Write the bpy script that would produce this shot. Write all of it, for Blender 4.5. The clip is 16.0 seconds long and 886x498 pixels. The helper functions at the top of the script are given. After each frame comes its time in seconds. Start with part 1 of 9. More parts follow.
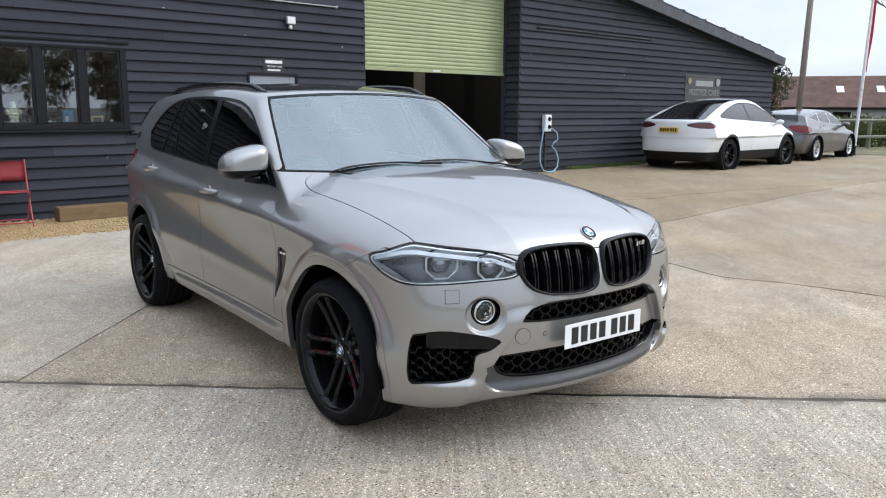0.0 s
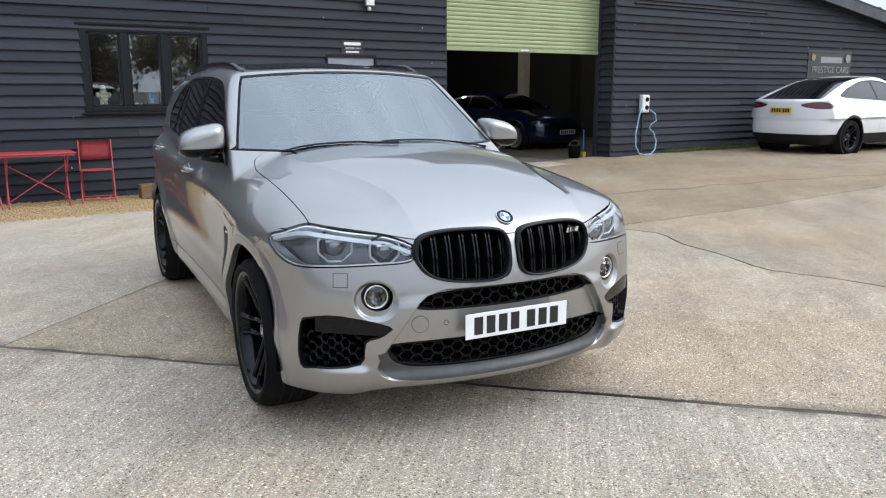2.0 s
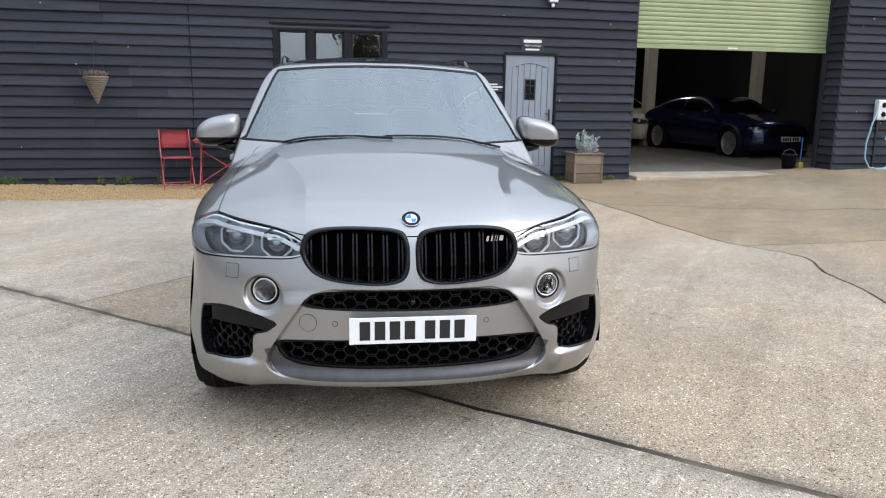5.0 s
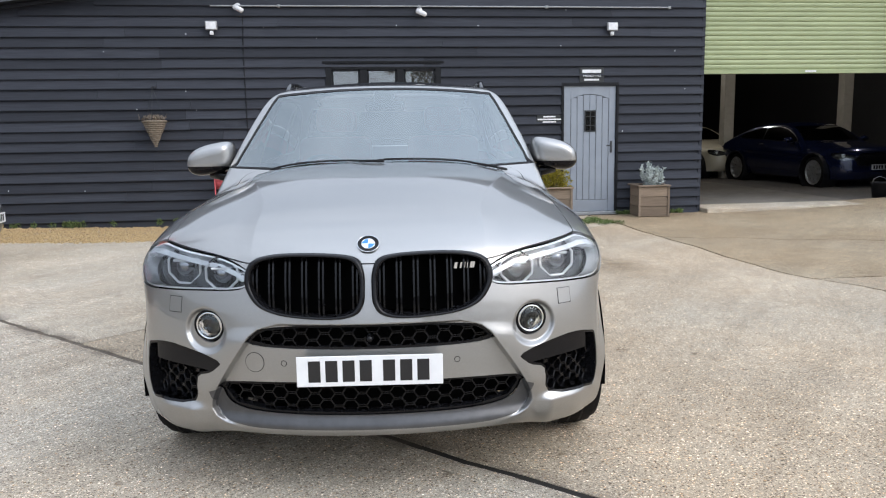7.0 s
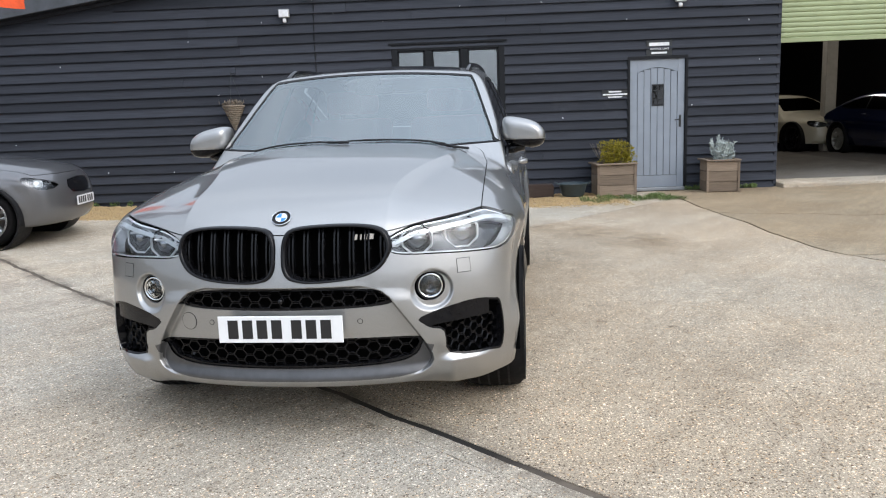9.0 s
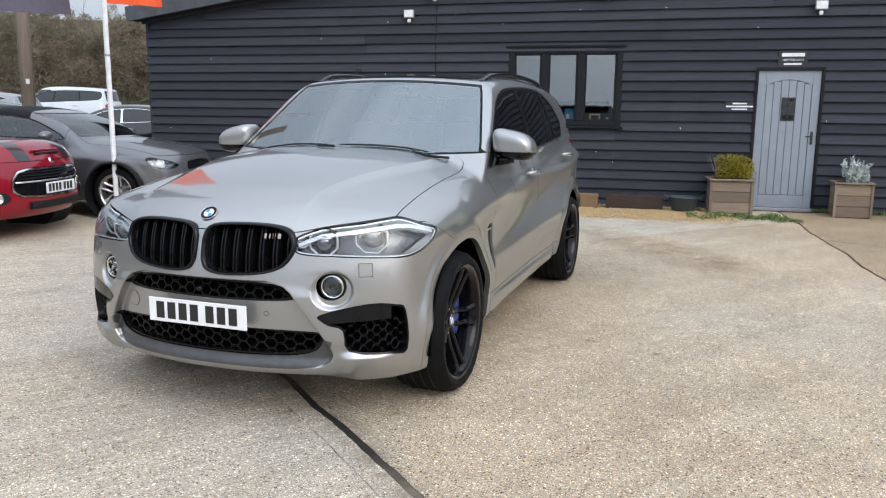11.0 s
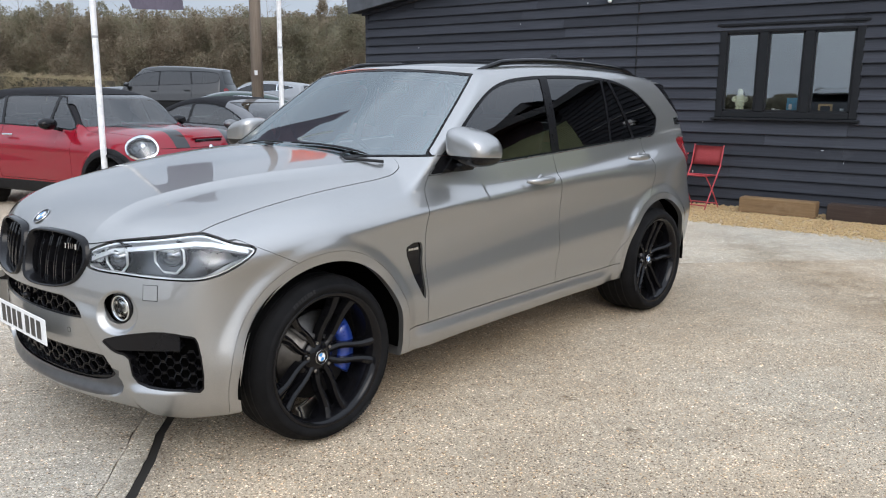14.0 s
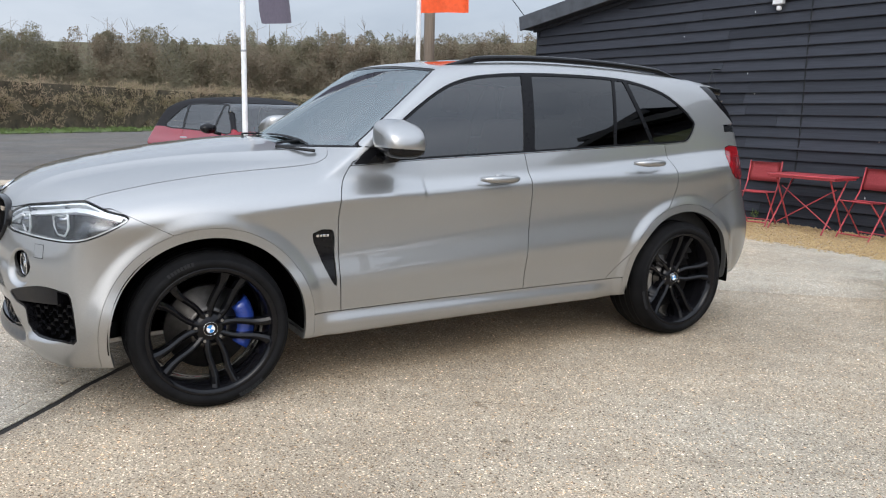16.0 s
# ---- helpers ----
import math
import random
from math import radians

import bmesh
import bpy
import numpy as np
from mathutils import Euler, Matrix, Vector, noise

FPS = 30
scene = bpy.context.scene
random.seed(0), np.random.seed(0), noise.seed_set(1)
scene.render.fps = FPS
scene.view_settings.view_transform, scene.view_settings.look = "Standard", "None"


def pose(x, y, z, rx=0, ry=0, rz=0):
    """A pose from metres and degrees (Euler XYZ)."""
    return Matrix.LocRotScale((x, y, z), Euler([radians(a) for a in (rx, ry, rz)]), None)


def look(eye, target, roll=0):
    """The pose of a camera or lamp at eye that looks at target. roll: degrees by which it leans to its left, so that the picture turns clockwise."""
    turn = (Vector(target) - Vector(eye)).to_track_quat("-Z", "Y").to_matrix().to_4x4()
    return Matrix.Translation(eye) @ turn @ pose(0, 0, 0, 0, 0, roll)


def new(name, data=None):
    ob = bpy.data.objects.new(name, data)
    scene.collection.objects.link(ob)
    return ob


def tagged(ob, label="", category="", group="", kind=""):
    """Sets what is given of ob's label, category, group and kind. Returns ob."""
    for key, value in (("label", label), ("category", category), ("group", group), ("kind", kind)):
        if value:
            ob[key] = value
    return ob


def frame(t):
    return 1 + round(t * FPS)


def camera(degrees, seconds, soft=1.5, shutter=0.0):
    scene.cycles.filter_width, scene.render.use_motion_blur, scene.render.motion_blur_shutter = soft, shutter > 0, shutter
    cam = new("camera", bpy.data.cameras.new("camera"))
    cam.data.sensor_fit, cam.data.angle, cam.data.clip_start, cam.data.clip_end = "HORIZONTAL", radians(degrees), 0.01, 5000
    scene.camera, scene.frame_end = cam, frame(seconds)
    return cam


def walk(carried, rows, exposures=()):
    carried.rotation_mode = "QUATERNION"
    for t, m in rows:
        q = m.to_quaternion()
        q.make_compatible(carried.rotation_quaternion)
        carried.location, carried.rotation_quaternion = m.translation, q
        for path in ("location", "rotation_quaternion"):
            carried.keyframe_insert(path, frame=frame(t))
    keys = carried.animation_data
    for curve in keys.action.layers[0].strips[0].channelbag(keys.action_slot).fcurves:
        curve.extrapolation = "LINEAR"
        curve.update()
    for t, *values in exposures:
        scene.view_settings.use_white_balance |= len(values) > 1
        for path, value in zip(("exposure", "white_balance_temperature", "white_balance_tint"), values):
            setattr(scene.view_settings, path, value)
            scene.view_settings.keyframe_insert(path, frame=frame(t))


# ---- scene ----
cam = camera(59.3, 16.0, 1.15)
PATH = [
    (0, (0.048, 0.11, 1.532), (1.373, 1.567, 1.179), 0.3),
    (0.5, (0.232, -0.058, 1.56), (1.507, 1.438, 1.191), 0.5),
    (1, (0.425, -0.154, 1.559), (1.635, 1.393, 1.179), 0.6),
    (1.5, (0.689, -0.205, 1.543), (1.82, 1.397, 1.153), 0.3),
    (2, (0.941, -0.39, 1.509), (1.989, 1.266, 1.112), -0.1),
    (2.5, (1.18, -0.575, 1.519), (2.142, 1.131, 1.118), -0.5),
    (3, (1.482, -0.657, 1.517), (2.353, 1.097, 1.112), -0.8),
    (3.2, (1.582, -0.699, 1.527), (2.415, 1.074, 1.123), -0.7),
    (5.3, (2.505, -0.782, 1.483), (2.913, 1.136, 1.089), 1.0),
    (5.5, (2.596, -0.745, 1.477), (2.976, 1.18, 1.093), 1.0),
    (6, (2.729, -0.676, 1.45), (3.053, 1.266, 1.098), 0.6),
    (6.5, (2.827, -0.531, 1.398), (3.109, 1.424, 1.081), -0.0),
    (7, (2.899, -0.49, 1.365), (3.142, 1.472, 1.069), -0.9),
    (7.5, (3.037, -0.622, 1.362), (3.228, 1.348, 1.069), -1.7),
    (8, (3.207, -0.763, 1.376), (3.329, 1.21, 1.069), -2.2),
    (8.5, (3.428, -0.81, 1.366), (3.465, 1.163, 1.039), -2.4),
    (9, (3.724, -0.827, 1.371), (3.665, 1.142, 1.025), -2.2),
    (9.5, (4.002, -0.853, 1.38), (3.847, 1.109, 1.024), -1.7),
    (9.7, (4.124, -0.893, 1.401), (3.928, 1.065, 1.045), -1.3),
    (11.8, (5.294, -0.528, 1.461), (4.597, 1.312, 1.102), 0.9),
    (12, (5.395, -0.428, 1.49), (4.649, 1.391, 1.124), 0.9),
    (12.5, (5.676, -0.159, 1.511), (4.813, 1.604, 1.127), 0.9),
    (13, (5.868, 0.169, 1.521), (4.893, 1.87, 1.125), 0.8),
    (13.5, (6.057, 0.465, 1.52), (4.976, 2.1, 1.124), 0.6),
    (14, (6.316, 0.748, 1.488), (5.127, 2.309, 1.1), 0.5),
    (14.5, (6.549, 1.047, 1.461), (5.251, 2.52, 1.079), 0.6),
    (15, (6.836, 1.309, 1.435), (5.421, 2.673, 1.065), 0.8),
    (15.5, (7.143, 1.586, 1.397), (5.62, 2.833, 1.042), 1.1),
    (16, (7.389, 1.899, 1.356), (5.769, 3.023, 1.018), 1.3),
]
walk(cam, [(t, look(eye, target, roll)) for t, eye, target, roll in PATH],
     [(0, 1.10, 6290, 10), (3, 1.11, 6270, 10), (6, 1.16, 6320, 11), (9, 1.15, 6360, 10), (12, 1.13, 6380, 10), (16, 1.13, 6380, 10)])


# ---- small builders ----
def link(name, me, mat, parent=None, label=""):
    ob = new(name, me)
    if mat is not None:
        me.materials.append(mat)
    if parent is not None:
        ob.parent = parent
    if label:
        tagged(ob, label)
    return ob


def part(name, bm, mat, parent=None, label="", smooth=False):
    """A bmesh as one mesh object, under a thing or under a part."""
    bmesh.ops.recalc_face_normals(bm, faces=bm.faces)
    me = bpy.data.meshes.new(name)
    bm.to_mesh(me)
    bm.free()
    if smooth:
        me.polygons.foreach_set("use_smooth", [True] * len(me.polygons))
    return link(name, me, mat, parent, label)


def thing(name, m, label, category, group=""):
    ob = new(name)
    ob.empty_display_size = 0.1
    ob.matrix_basis = m
    return tagged(ob, label, category, group)


def add_box(bm, a, b, bevel=0.0, m=None, segments=1):
    r = bmesh.ops.create_cube(bm, size=1.0)
    vs = r["verts"]
    for v in vs:
        v.co = Vector([(a[i] + b[i]) / 2 + v.co[i] * abs(b[i] - a[i]) for i in range(3)])
    if bevel > 0:
        es = list({e for v in vs for e in v.link_edges})
        r = bmesh.ops.bevel(bm, geom=es, offset=bevel, segments=segments, profile=0.5, affect="EDGES", clamp_overlap=True)
        vs = list({v for f in r["faces"] for v in f.verts} | {v for v in vs if v.is_valid})
    if m is not None:
        bmesh.ops.transform(bm, matrix=m, verts=vs)
    return vs


def box(a, b, bevel=0.0, m=None, segments=1):
    bm = bmesh.new()
    add_box(bm, a, b, bevel, m, segments)
    return bm


def add_tube(bm, pts, radius, n=8, cap=True):
    """A round bar through points; radius may be one number or one for each point."""
    pts = [Vector(p) for p in pts]
    rings, side = [], None
    for i, p in enumerate(pts):
        d = (pts[min(i + 1, len(pts) - 1)] - pts[max(i - 1, 0)]).normalized()
        if side is None:
            side = d.orthogonal().normalized()
        side = (side - d * side.dot(d)).normalized()
        up = d.cross(side)
        r = radius[i] if isinstance(radius, (list, tuple)) else radius
        rings.append([bm.verts.new(p + (side * math.cos(a) + up * math.sin(a)) * r) for a in (2 * math.pi * k / n for k in range(n))])
    for a, b in zip(rings, rings[1:]):
        for k in range(n):
            bm.faces.new((a[k], a[(k + 1) % n], b[(k + 1) % n], b[k]))
    if cap:
        bm.faces.new(rings[0][::-1])
        bm.faces.new(rings[-1])
    return bm


def tube(pts, radius, n=8, cap=True):
    return add_tube(bmesh.new(), pts, radius, n, cap)


def add_lathe(bm, profile, n=32, axis="y", m=None, closed=False):
    """Turns (radius, along) points round an axis through the origin."""
    rings = []
    for r, a in profile:
        ring = []
        for k in range(n):
            t = 2 * math.pi * k / n
            p = {"y": (r * math.cos(t), a, r * math.sin(t)), "z": (r * math.cos(t), r * math.sin(t), a), "x": (a, r * math.cos(t), r * math.sin(t))}[axis]
            ring.append(bm.verts.new((m @ Vector(p)) if m else p))
        rings.append(ring)
    pairs = list(zip(rings, rings[1:])) + ([(rings[-1], rings[0])] if closed else [])
    for a, b in pairs:
        for k in range(n):
            bm.faces.new((a[k], a[(k + 1) % n], b[(k + 1) % n], b[k]))
    if not closed:
        for ring, (r, _) in ((rings[0], profile[0]), (rings[-1], profile[-1])):
            if r > 1e-6:
                bm.faces.new(ring)
    return bm


def lathe(profile, n=32, axis="y", m=None, closed=False):
    return add_lathe(bmesh.new(), profile, n, axis, m, closed)


def add_prism(bm, outline, depth, m):
    """A flat outline in x, y, drawn out by depth along z, then laid by m."""
    lo = [bm.verts.new(m @ Vector((x, y, 0))) for x, y in outline]
    hi = [bm.verts.new(m @ Vector((x, y, depth))) for x, y in outline]
    n = len(lo)
    bm.faces.new(lo[::-1])
    bm.faces.new(hi)
    for i in range(n):
        bm.faces.new((lo[i], lo[(i + 1) % n], hi[(i + 1) % n], hi[i]))
    return bm


def prism(outline, depth, m):
    return add_prism(bmesh.new(), outline, depth, m)


def text_part(name, words, height, m, mat, parent, depth=0.002):
    cu = bpy.data.curves.new(name, "FONT")
    cu.body, cu.size, cu.extrude, cu.align_x, cu.align_y = words, height, depth, "CENTER", "CENTER"
    tmp = bpy.data.objects.new(name, cu)
    scene.collection.objects.link(tmp)
    me = bpy.data.meshes.new_from_object(tmp.evaluated_get(bpy.context.evaluated_depsgraph_get()))
    bpy.data.objects.remove(tmp)
    me.transform(m)
    me.materials.clear()
    return link(name, me, mat, parent)


# ---- curves and implicit solids ----
def spline(px, py):
    """Natural cubic spline through points, straight beyond its ends."""
    px, py = np.array(px, float), np.array(py, float)
    if px[0] > px[-1]:
        px, py = px[::-1], py[::-1]
    n, h = len(px), np.diff(px)
    a, r = np.eye(n), np.zeros(n)
    for i in range(1, n - 1):
        a[i, i - 1:i + 2] = h[i - 1], 2 * (h[i - 1] + h[i]), h[i]
        r[i] = 6 * ((py[i + 1] - py[i]) / h[i] - (py[i] - py[i - 1]) / h[i - 1])
    m = np.linalg.solve(a, r)
    s0 = (py[1] - py[0]) / h[0] - h[0] * m[1] / 6
    s1 = (py[-1] - py[-2]) / h[-1] + h[-1] * m[-2] / 6

    def at(x):
        x = np.asarray(x, float)
        i = np.clip(np.searchsorted(px, x) - 1, 0, n - 2)
        t, k = np.clip(x, px[0], px[-1]) - px[i], h[i]
        y = py[i] + t * ((py[i + 1] - py[i]) / k - k * (2 * m[i] + m[i + 1]) / 6 + t * (m[i] / 2 + t * (m[i + 1] - m[i]) / (6 * k)))
        return y + np.minimum(x - px[0], 0) * s0 + np.maximum(x - px[-1], 0) * s1
    return at


def smax(a, b, k):
    h = np.maximum(k - np.abs(a - b), 0) / k
    return np.maximum(a, b) + h * h * h * k / 6


def smin(a, b, k):
    return -smax(-a, -b, k)


def step(a, b, x):
    t = np.clip((x - a) / (b - a), 0, 1)
    return t * t * (3 - 2 * t)

# ---- curved shells: a smooth solid, skinned, then cut into panels ----
def nets(f, lo, hi, h):
    """Skins the solid f < 0 with quads (surface nets), pulled onto its surface; returns points and triangles."""
    ax = [np.arange(lo[i], hi[i] + h, h) for i in range(3)]
    X, Y, Z = np.meshgrid(*ax, indexing="ij", sparse=True)
    v = np.ascontiguousarray(np.broadcast_to(f(X, Y, Z), [len(a) for a in ax])).astype(np.float32)
    s = v < 0
    n = [len(a) - 1 for a in ax]
    corner = {c: s[c[0]:c[0] + n[0], c[1]:c[1] + n[1], c[2]:c[2] + n[2]] for c in [(i, j, k) for i in (0, 1) for j in (0, 1) for k in (0, 1)]}
    cnt = sum(c.astype(np.int8) for c in corner.values())
    cell = np.argwhere((cnt > 0) & (cnt < 8))
    acc, num = np.zeros((len(cell), 3)), np.zeros(len(cell))
    val = {c: v[cell[:, 0] + c[0], cell[:, 1] + c[1], cell[:, 2] + c[2]] for c in corner}
    for a in corner:
        for d in range(3):
            if a[d] == 0:
                b = tuple(1 if i == d else a[i] for i in range(3))
                m = (val[a] < 0) != (val[b] < 0)
                t = val[a][m] / (val[a][m] - val[b][m])
                p = np.tile(np.array(a, float), (m.sum(), 1))
                p[:, d] += t
                acc[m] += p
                num[m] += 1
    V = (cell + acc / num[:, None]) * h + np.array(lo)
    index = -np.ones(n, np.int64)
    index[tuple(cell.T)] = np.arange(len(cell))
    quads = []
    for d in range(3):
        e, g = [(i + d) % 3 for i in (1, 2)]
        sl0 = [slice(1, n[i]) if i != d else slice(0, n[i]) for i in range(3)]
        sl1 = [slice(1, n[i]) if i != d else slice(1, n[i] + 1) for i in range(3)]
        s0, s1 = s[tuple(sl0)], s[tuple(sl1)]
        for flip in (False, True):
            at = np.argwhere((s0 & ~s1) if not flip else (~s0 & s1))
            if not len(at):
                continue
            at = at + np.array([0 if i == d else 1 for i in range(3)])
            q = []
            for de, dg in ((0, 0), (1, 0), (1, 1), (0, 1)):
                c = at.copy()
                c[:, e] -= de
                c[:, g] -= dg
                q.append(index[tuple(c.T)])
            q = np.stack(q, 1)
            quads.append(q[:, ::-1] if flip else q)
    Q = np.concatenate(quads)
    for _ in range(3):
        N, val0, gl = slope(f, V, h * 0.2, True)
        V = V - N * np.clip(val0 / gl, -h, h)[:, None]
    T = np.concatenate([Q[:, [0, 1, 2]], Q[:, [0, 2, 3]]])
    return V, T


def slope(f, V, e=0.002, full=False):
    g = np.stack([f(*(V + np.eye(3)[i] * e).T) - f(*(V - np.eye(3)[i] * e).T) for i in range(3)], 1) / (2 * e)
    gl = np.linalg.norm(g, axis=1) + 1e-9
    return (g / gl[:, None], f(*V.T), gl) if full else g / gl[:, None]


def clip(V, T, d):
    """The part of a triangle mesh where d < 0, cut cleanly along d = 0."""
    ins = d < 0
    cnt = ins[T].sum(1)
    out, pairs, fresh = [T[cnt == 3]], [], len(V)
    T1, T2 = T[cnt == 1], T[cnt == 2]
    for t, odd in ((T1, True), (T2, False)):
        k = np.argmax(ins[t] == odd, axis=1) if len(t) else np.zeros(0, int)
        t = np.stack([t[np.arange(len(t)), (k + i) % 3] for i in range(3)], 1) if len(t) else t.reshape(0, 3)
        pairs.append(t)
    ed = np.concatenate([pairs[0][:, [0, 1]], pairs[0][:, [0, 2]], pairs[1][:, [0, 1]], pairs[1][:, [0, 2]]])
    if len(ed):
        u, inv = np.unique(np.sort(ed, 1), axis=0, return_inverse=True)
        inv = inv.ravel()
        w = d[u[:, 0]] / (d[u[:, 0]] - d[u[:, 1]])
        V = np.concatenate([V, V[u[:, 0]] + (V[u[:, 1]] - V[u[:, 0]]) * w[:, None]])
        n1, n2 = len(pairs[0]), len(pairs[1])
        a1, b1, a2, b2 = (fresh + inv[i:j] for i, j in ((0, n1), (n1, 2 * n1), (2 * n1, 2 * n1 + n2), (2 * n1 + n2, 2 * n1 + 2 * n2)))
        out += [np.stack([pairs[0][:, 0], a1, b1], 1), np.stack([a2, pairs[1][:, 1], pairs[1][:, 2]], 1), np.stack([a2, pairs[1][:, 2], b2], 1)]
    T = np.concatenate(out)
    use, inv = np.unique(T, return_inverse=True)
    return V[use], inv.reshape(T.shape)


def refine(V, T, f, where, times=1):
    """Splits the triangles whose corners all lie in a region and pulls the new points onto the solid's surface."""
    for _ in range(times):
        ins = where(V)
        e = np.sort(np.concatenate([T[:, [0, 1]], T[:, [1, 2]], T[:, [2, 0]]]), 1)
        u, inv = np.unique(e, axis=0, return_inverse=True)
        inv = inv.ravel().reshape(3, -1).T
        cut = ins[u[:, 0]] & ins[u[:, 1]]
        num = np.where(cut, len(V) + np.cumsum(cut) - 1, -1)
        M = (V[u[cut, 0]] + V[u[cut, 1]]) / 2
        g, v0, gl = slope(f, M, 0.002, True)
        M = M - g * np.clip(v0 / gl, -0.006, 0.006)[:, None]
        V = np.concatenate([V, M])
        mid = num[inv]
        cnt = (mid >= 0).sum(1)
        a, b, c = T[cnt == 3].T
        ab, bc, ca = mid[cnt == 3].T
        out = [T[cnt == 0]] + [np.stack(q, 1) for q in ((a, ab, ca), (ab, b, bc), (ca, bc, c), (ab, bc, ca))]
        t1, m1 = T[cnt == 1], mid[cnt == 1]
        k = np.argmax(m1 >= 0, axis=1)
        i = np.arange(len(t1))
        a, b, c, m = t1[i, k], t1[i, (k + 1) % 3], t1[i, (k + 2) % 3], m1[i, k]
        out += [np.stack((a, m, c), 1), np.stack((m, b, c), 1)]
        T = np.concatenate(out)
    return V, T


def mirrored(V, T):
    """Both halves of a mesh that ends at y = 0, joined there."""
    n, mid = len(V), np.abs(V[:, 1]) < 1e-4
    V = V.copy()
    V[mid, 1] = 0
    other = np.arange(n) + n
    other[mid] = np.arange(n)[mid]
    V2 = np.concatenate([V, V * [1, -1, 1]])
    T2 = np.concatenate([T, other[T[:, ::-1]]])
    use, inv = np.unique(T2, return_inverse=True)
    return V2[use], inv.reshape(T2.shape)


def outline_sd(x, y, poly, dense=6):
    """Signed distance to a closed smooth outline through the points of poly (negative inside)."""
    p = np.array(poly, float)
    if dense > 1:
        q = []
        for i in range(len(p)):
            a, b, c, d = (p[(i + k) % len(p)] for k in (-1, 0, 1, 2))
            for t in np.arange(dense) / dense:
                q.append(0.5 * (2 * b + (c - a) * t + (2 * a - 5 * b + 4 * c - d) * t * t + (3 * b - a - 3 * c + d) * t ** 3))
        p = np.array(q)
    x, y = np.asarray(x, float), np.asarray(y, float)
    best, inside = np.full(x.shape, 1e9), np.zeros(x.shape, bool)
    for a, b in zip(p, np.roll(p, -1, 0)):
        e, wx, wy = b - a, x - a[0], y - a[1]
        t = np.clip((wx * e[0] + wy * e[1]) / (e @ e + 1e-12), 0, 1)
        best = np.minimum(best, (wx - e[0] * t) ** 2 + (wy - e[1] * t) ** 2)
        c = (a[1] > y) != (b[1] > y)
        inside ^= c & (wx < (y - a[1]) / (e[1] if e[1] else 1e-12) * e[0])
    return np.where(inside, -1, 1) * np.sqrt(best)


def shell(name, V, T, f, mat, parent, label="", lip=0.012, sink=0.0, both=False, flip=False):
    """A cut panel as an object: shaded by the solid's own slope, sunk inwards if asked, with turned-in edges."""
    if not len(T):
        return None
    if both:
        V, T = mirrored(V, T)
    N = slope(f, V, 0.003)
    if flip:
        V, N, T = V * [1, -1, 1], N * [1, -1, 1], T[:, ::-1]
    V = V - N * sink
    e = np.concatenate([T[:, [0, 1]], T[:, [1, 2]], T[:, [2, 0]]])
    _, inv, cnt = np.unique(np.sort(e, 1), axis=0, return_inverse=True, return_counts=True)
    rim = e[cnt[inv.ravel()] == 1]
    faces, n = T, len(V)
    if lip and len(rim):
        a, b = rim[:, 0], rim[:, 1]
        side = np.cross(V[b] - V[a], N[a])
        side /= np.linalg.norm(side, axis=1)[:, None] + 1e-9
        k = len(rim)
        V = np.concatenate([V, V[a], V[b], V[b] - N[b] * lip, V[a] - N[a] * lip])
        N = np.concatenate([N, side, side, side, side])
        i = n + np.arange(k)
        faces = np.concatenate([T, np.stack([i + k, i, i + 3 * k], 1), np.stack([i + k, i + 3 * k, i + 2 * k], 1)])
    me = bpy.data.meshes.new(name)
    me.vertices.add(len(V))
    me.vertices.foreach_set("co", V.astype(np.float32).ravel())
    me.loops.add(faces.size)
    me.loops.foreach_set("vertex_index", faces.astype(np.int32).ravel())
    me.polygons.add(len(faces))
    me.polygons.foreach_set("loop_start", np.arange(0, faces.size, 3, dtype=np.int32))
    me.update(calc_edges=True)
    me.polygons.foreach_set("use_smooth", np.ones(len(faces), bool))
    me.normals_split_custom_set_from_vertices(N.astype(np.float32).tolist())
    return link(name, me, mat, parent, label)


# ---- sky and light: a bright overcast day ----
world = bpy.data.worlds.new("overcast_sky")
scene.world = world
world.use_nodes = True
wt = world.node_tree
bg = wt.nodes["Background"]
sky = wt.nodes.new("ShaderNodeTexSky")
sky.sky_type, sky.sun_disc = "NISHITA", False
sky.sun_elevation, sky.sun_rotation = radians(36), radians(130)
sky.air_density, sky.dust_density, sky.ozone_density = 1.0, 4.0, 1.0
tc = wt.nodes.new("ShaderNodeTexCoord")
cloud = wt.nodes.new("ShaderNodeTexNoise")
cloud.inputs["Scale"].default_value, cloud.inputs["Detail"].default_value, cloud.inputs["Roughness"].default_value = 2.4, 7.0, 0.55
mp = wt.nodes.new("ShaderNodeMapping")
mp.inputs["Scale"].default_value = (1.0, 1.0, 3.2)
wt.links.new(tc.outputs["Generated"], mp.inputs["Vector"])
wt.links.new(mp.outputs[0], cloud.inputs["Vector"])
ramp = wt.nodes.new("ShaderNodeValToRGB")
ramp.color_ramp.elements[0].position, ramp.color_ramp.elements[1].position = 0.32, 0.72
ramp.color_ramp.elements[0].color, ramp.color_ramp.elements[1].color = (3.35, 3.75, 4.35, 1), (4.9, 5.25, 5.8, 1)
wt.links.new(cloud.outputs[0], ramp.inputs[0])
mixw = wt.nodes.new("ShaderNodeMix")
mixw.data_type = "RGBA"
mixw.inputs[0].default_value = 0.86
wt.links.new(sky.outputs[0], mixw.inputs[6])
wt.links.new(ramp.outputs[0], mixw.inputs[7])
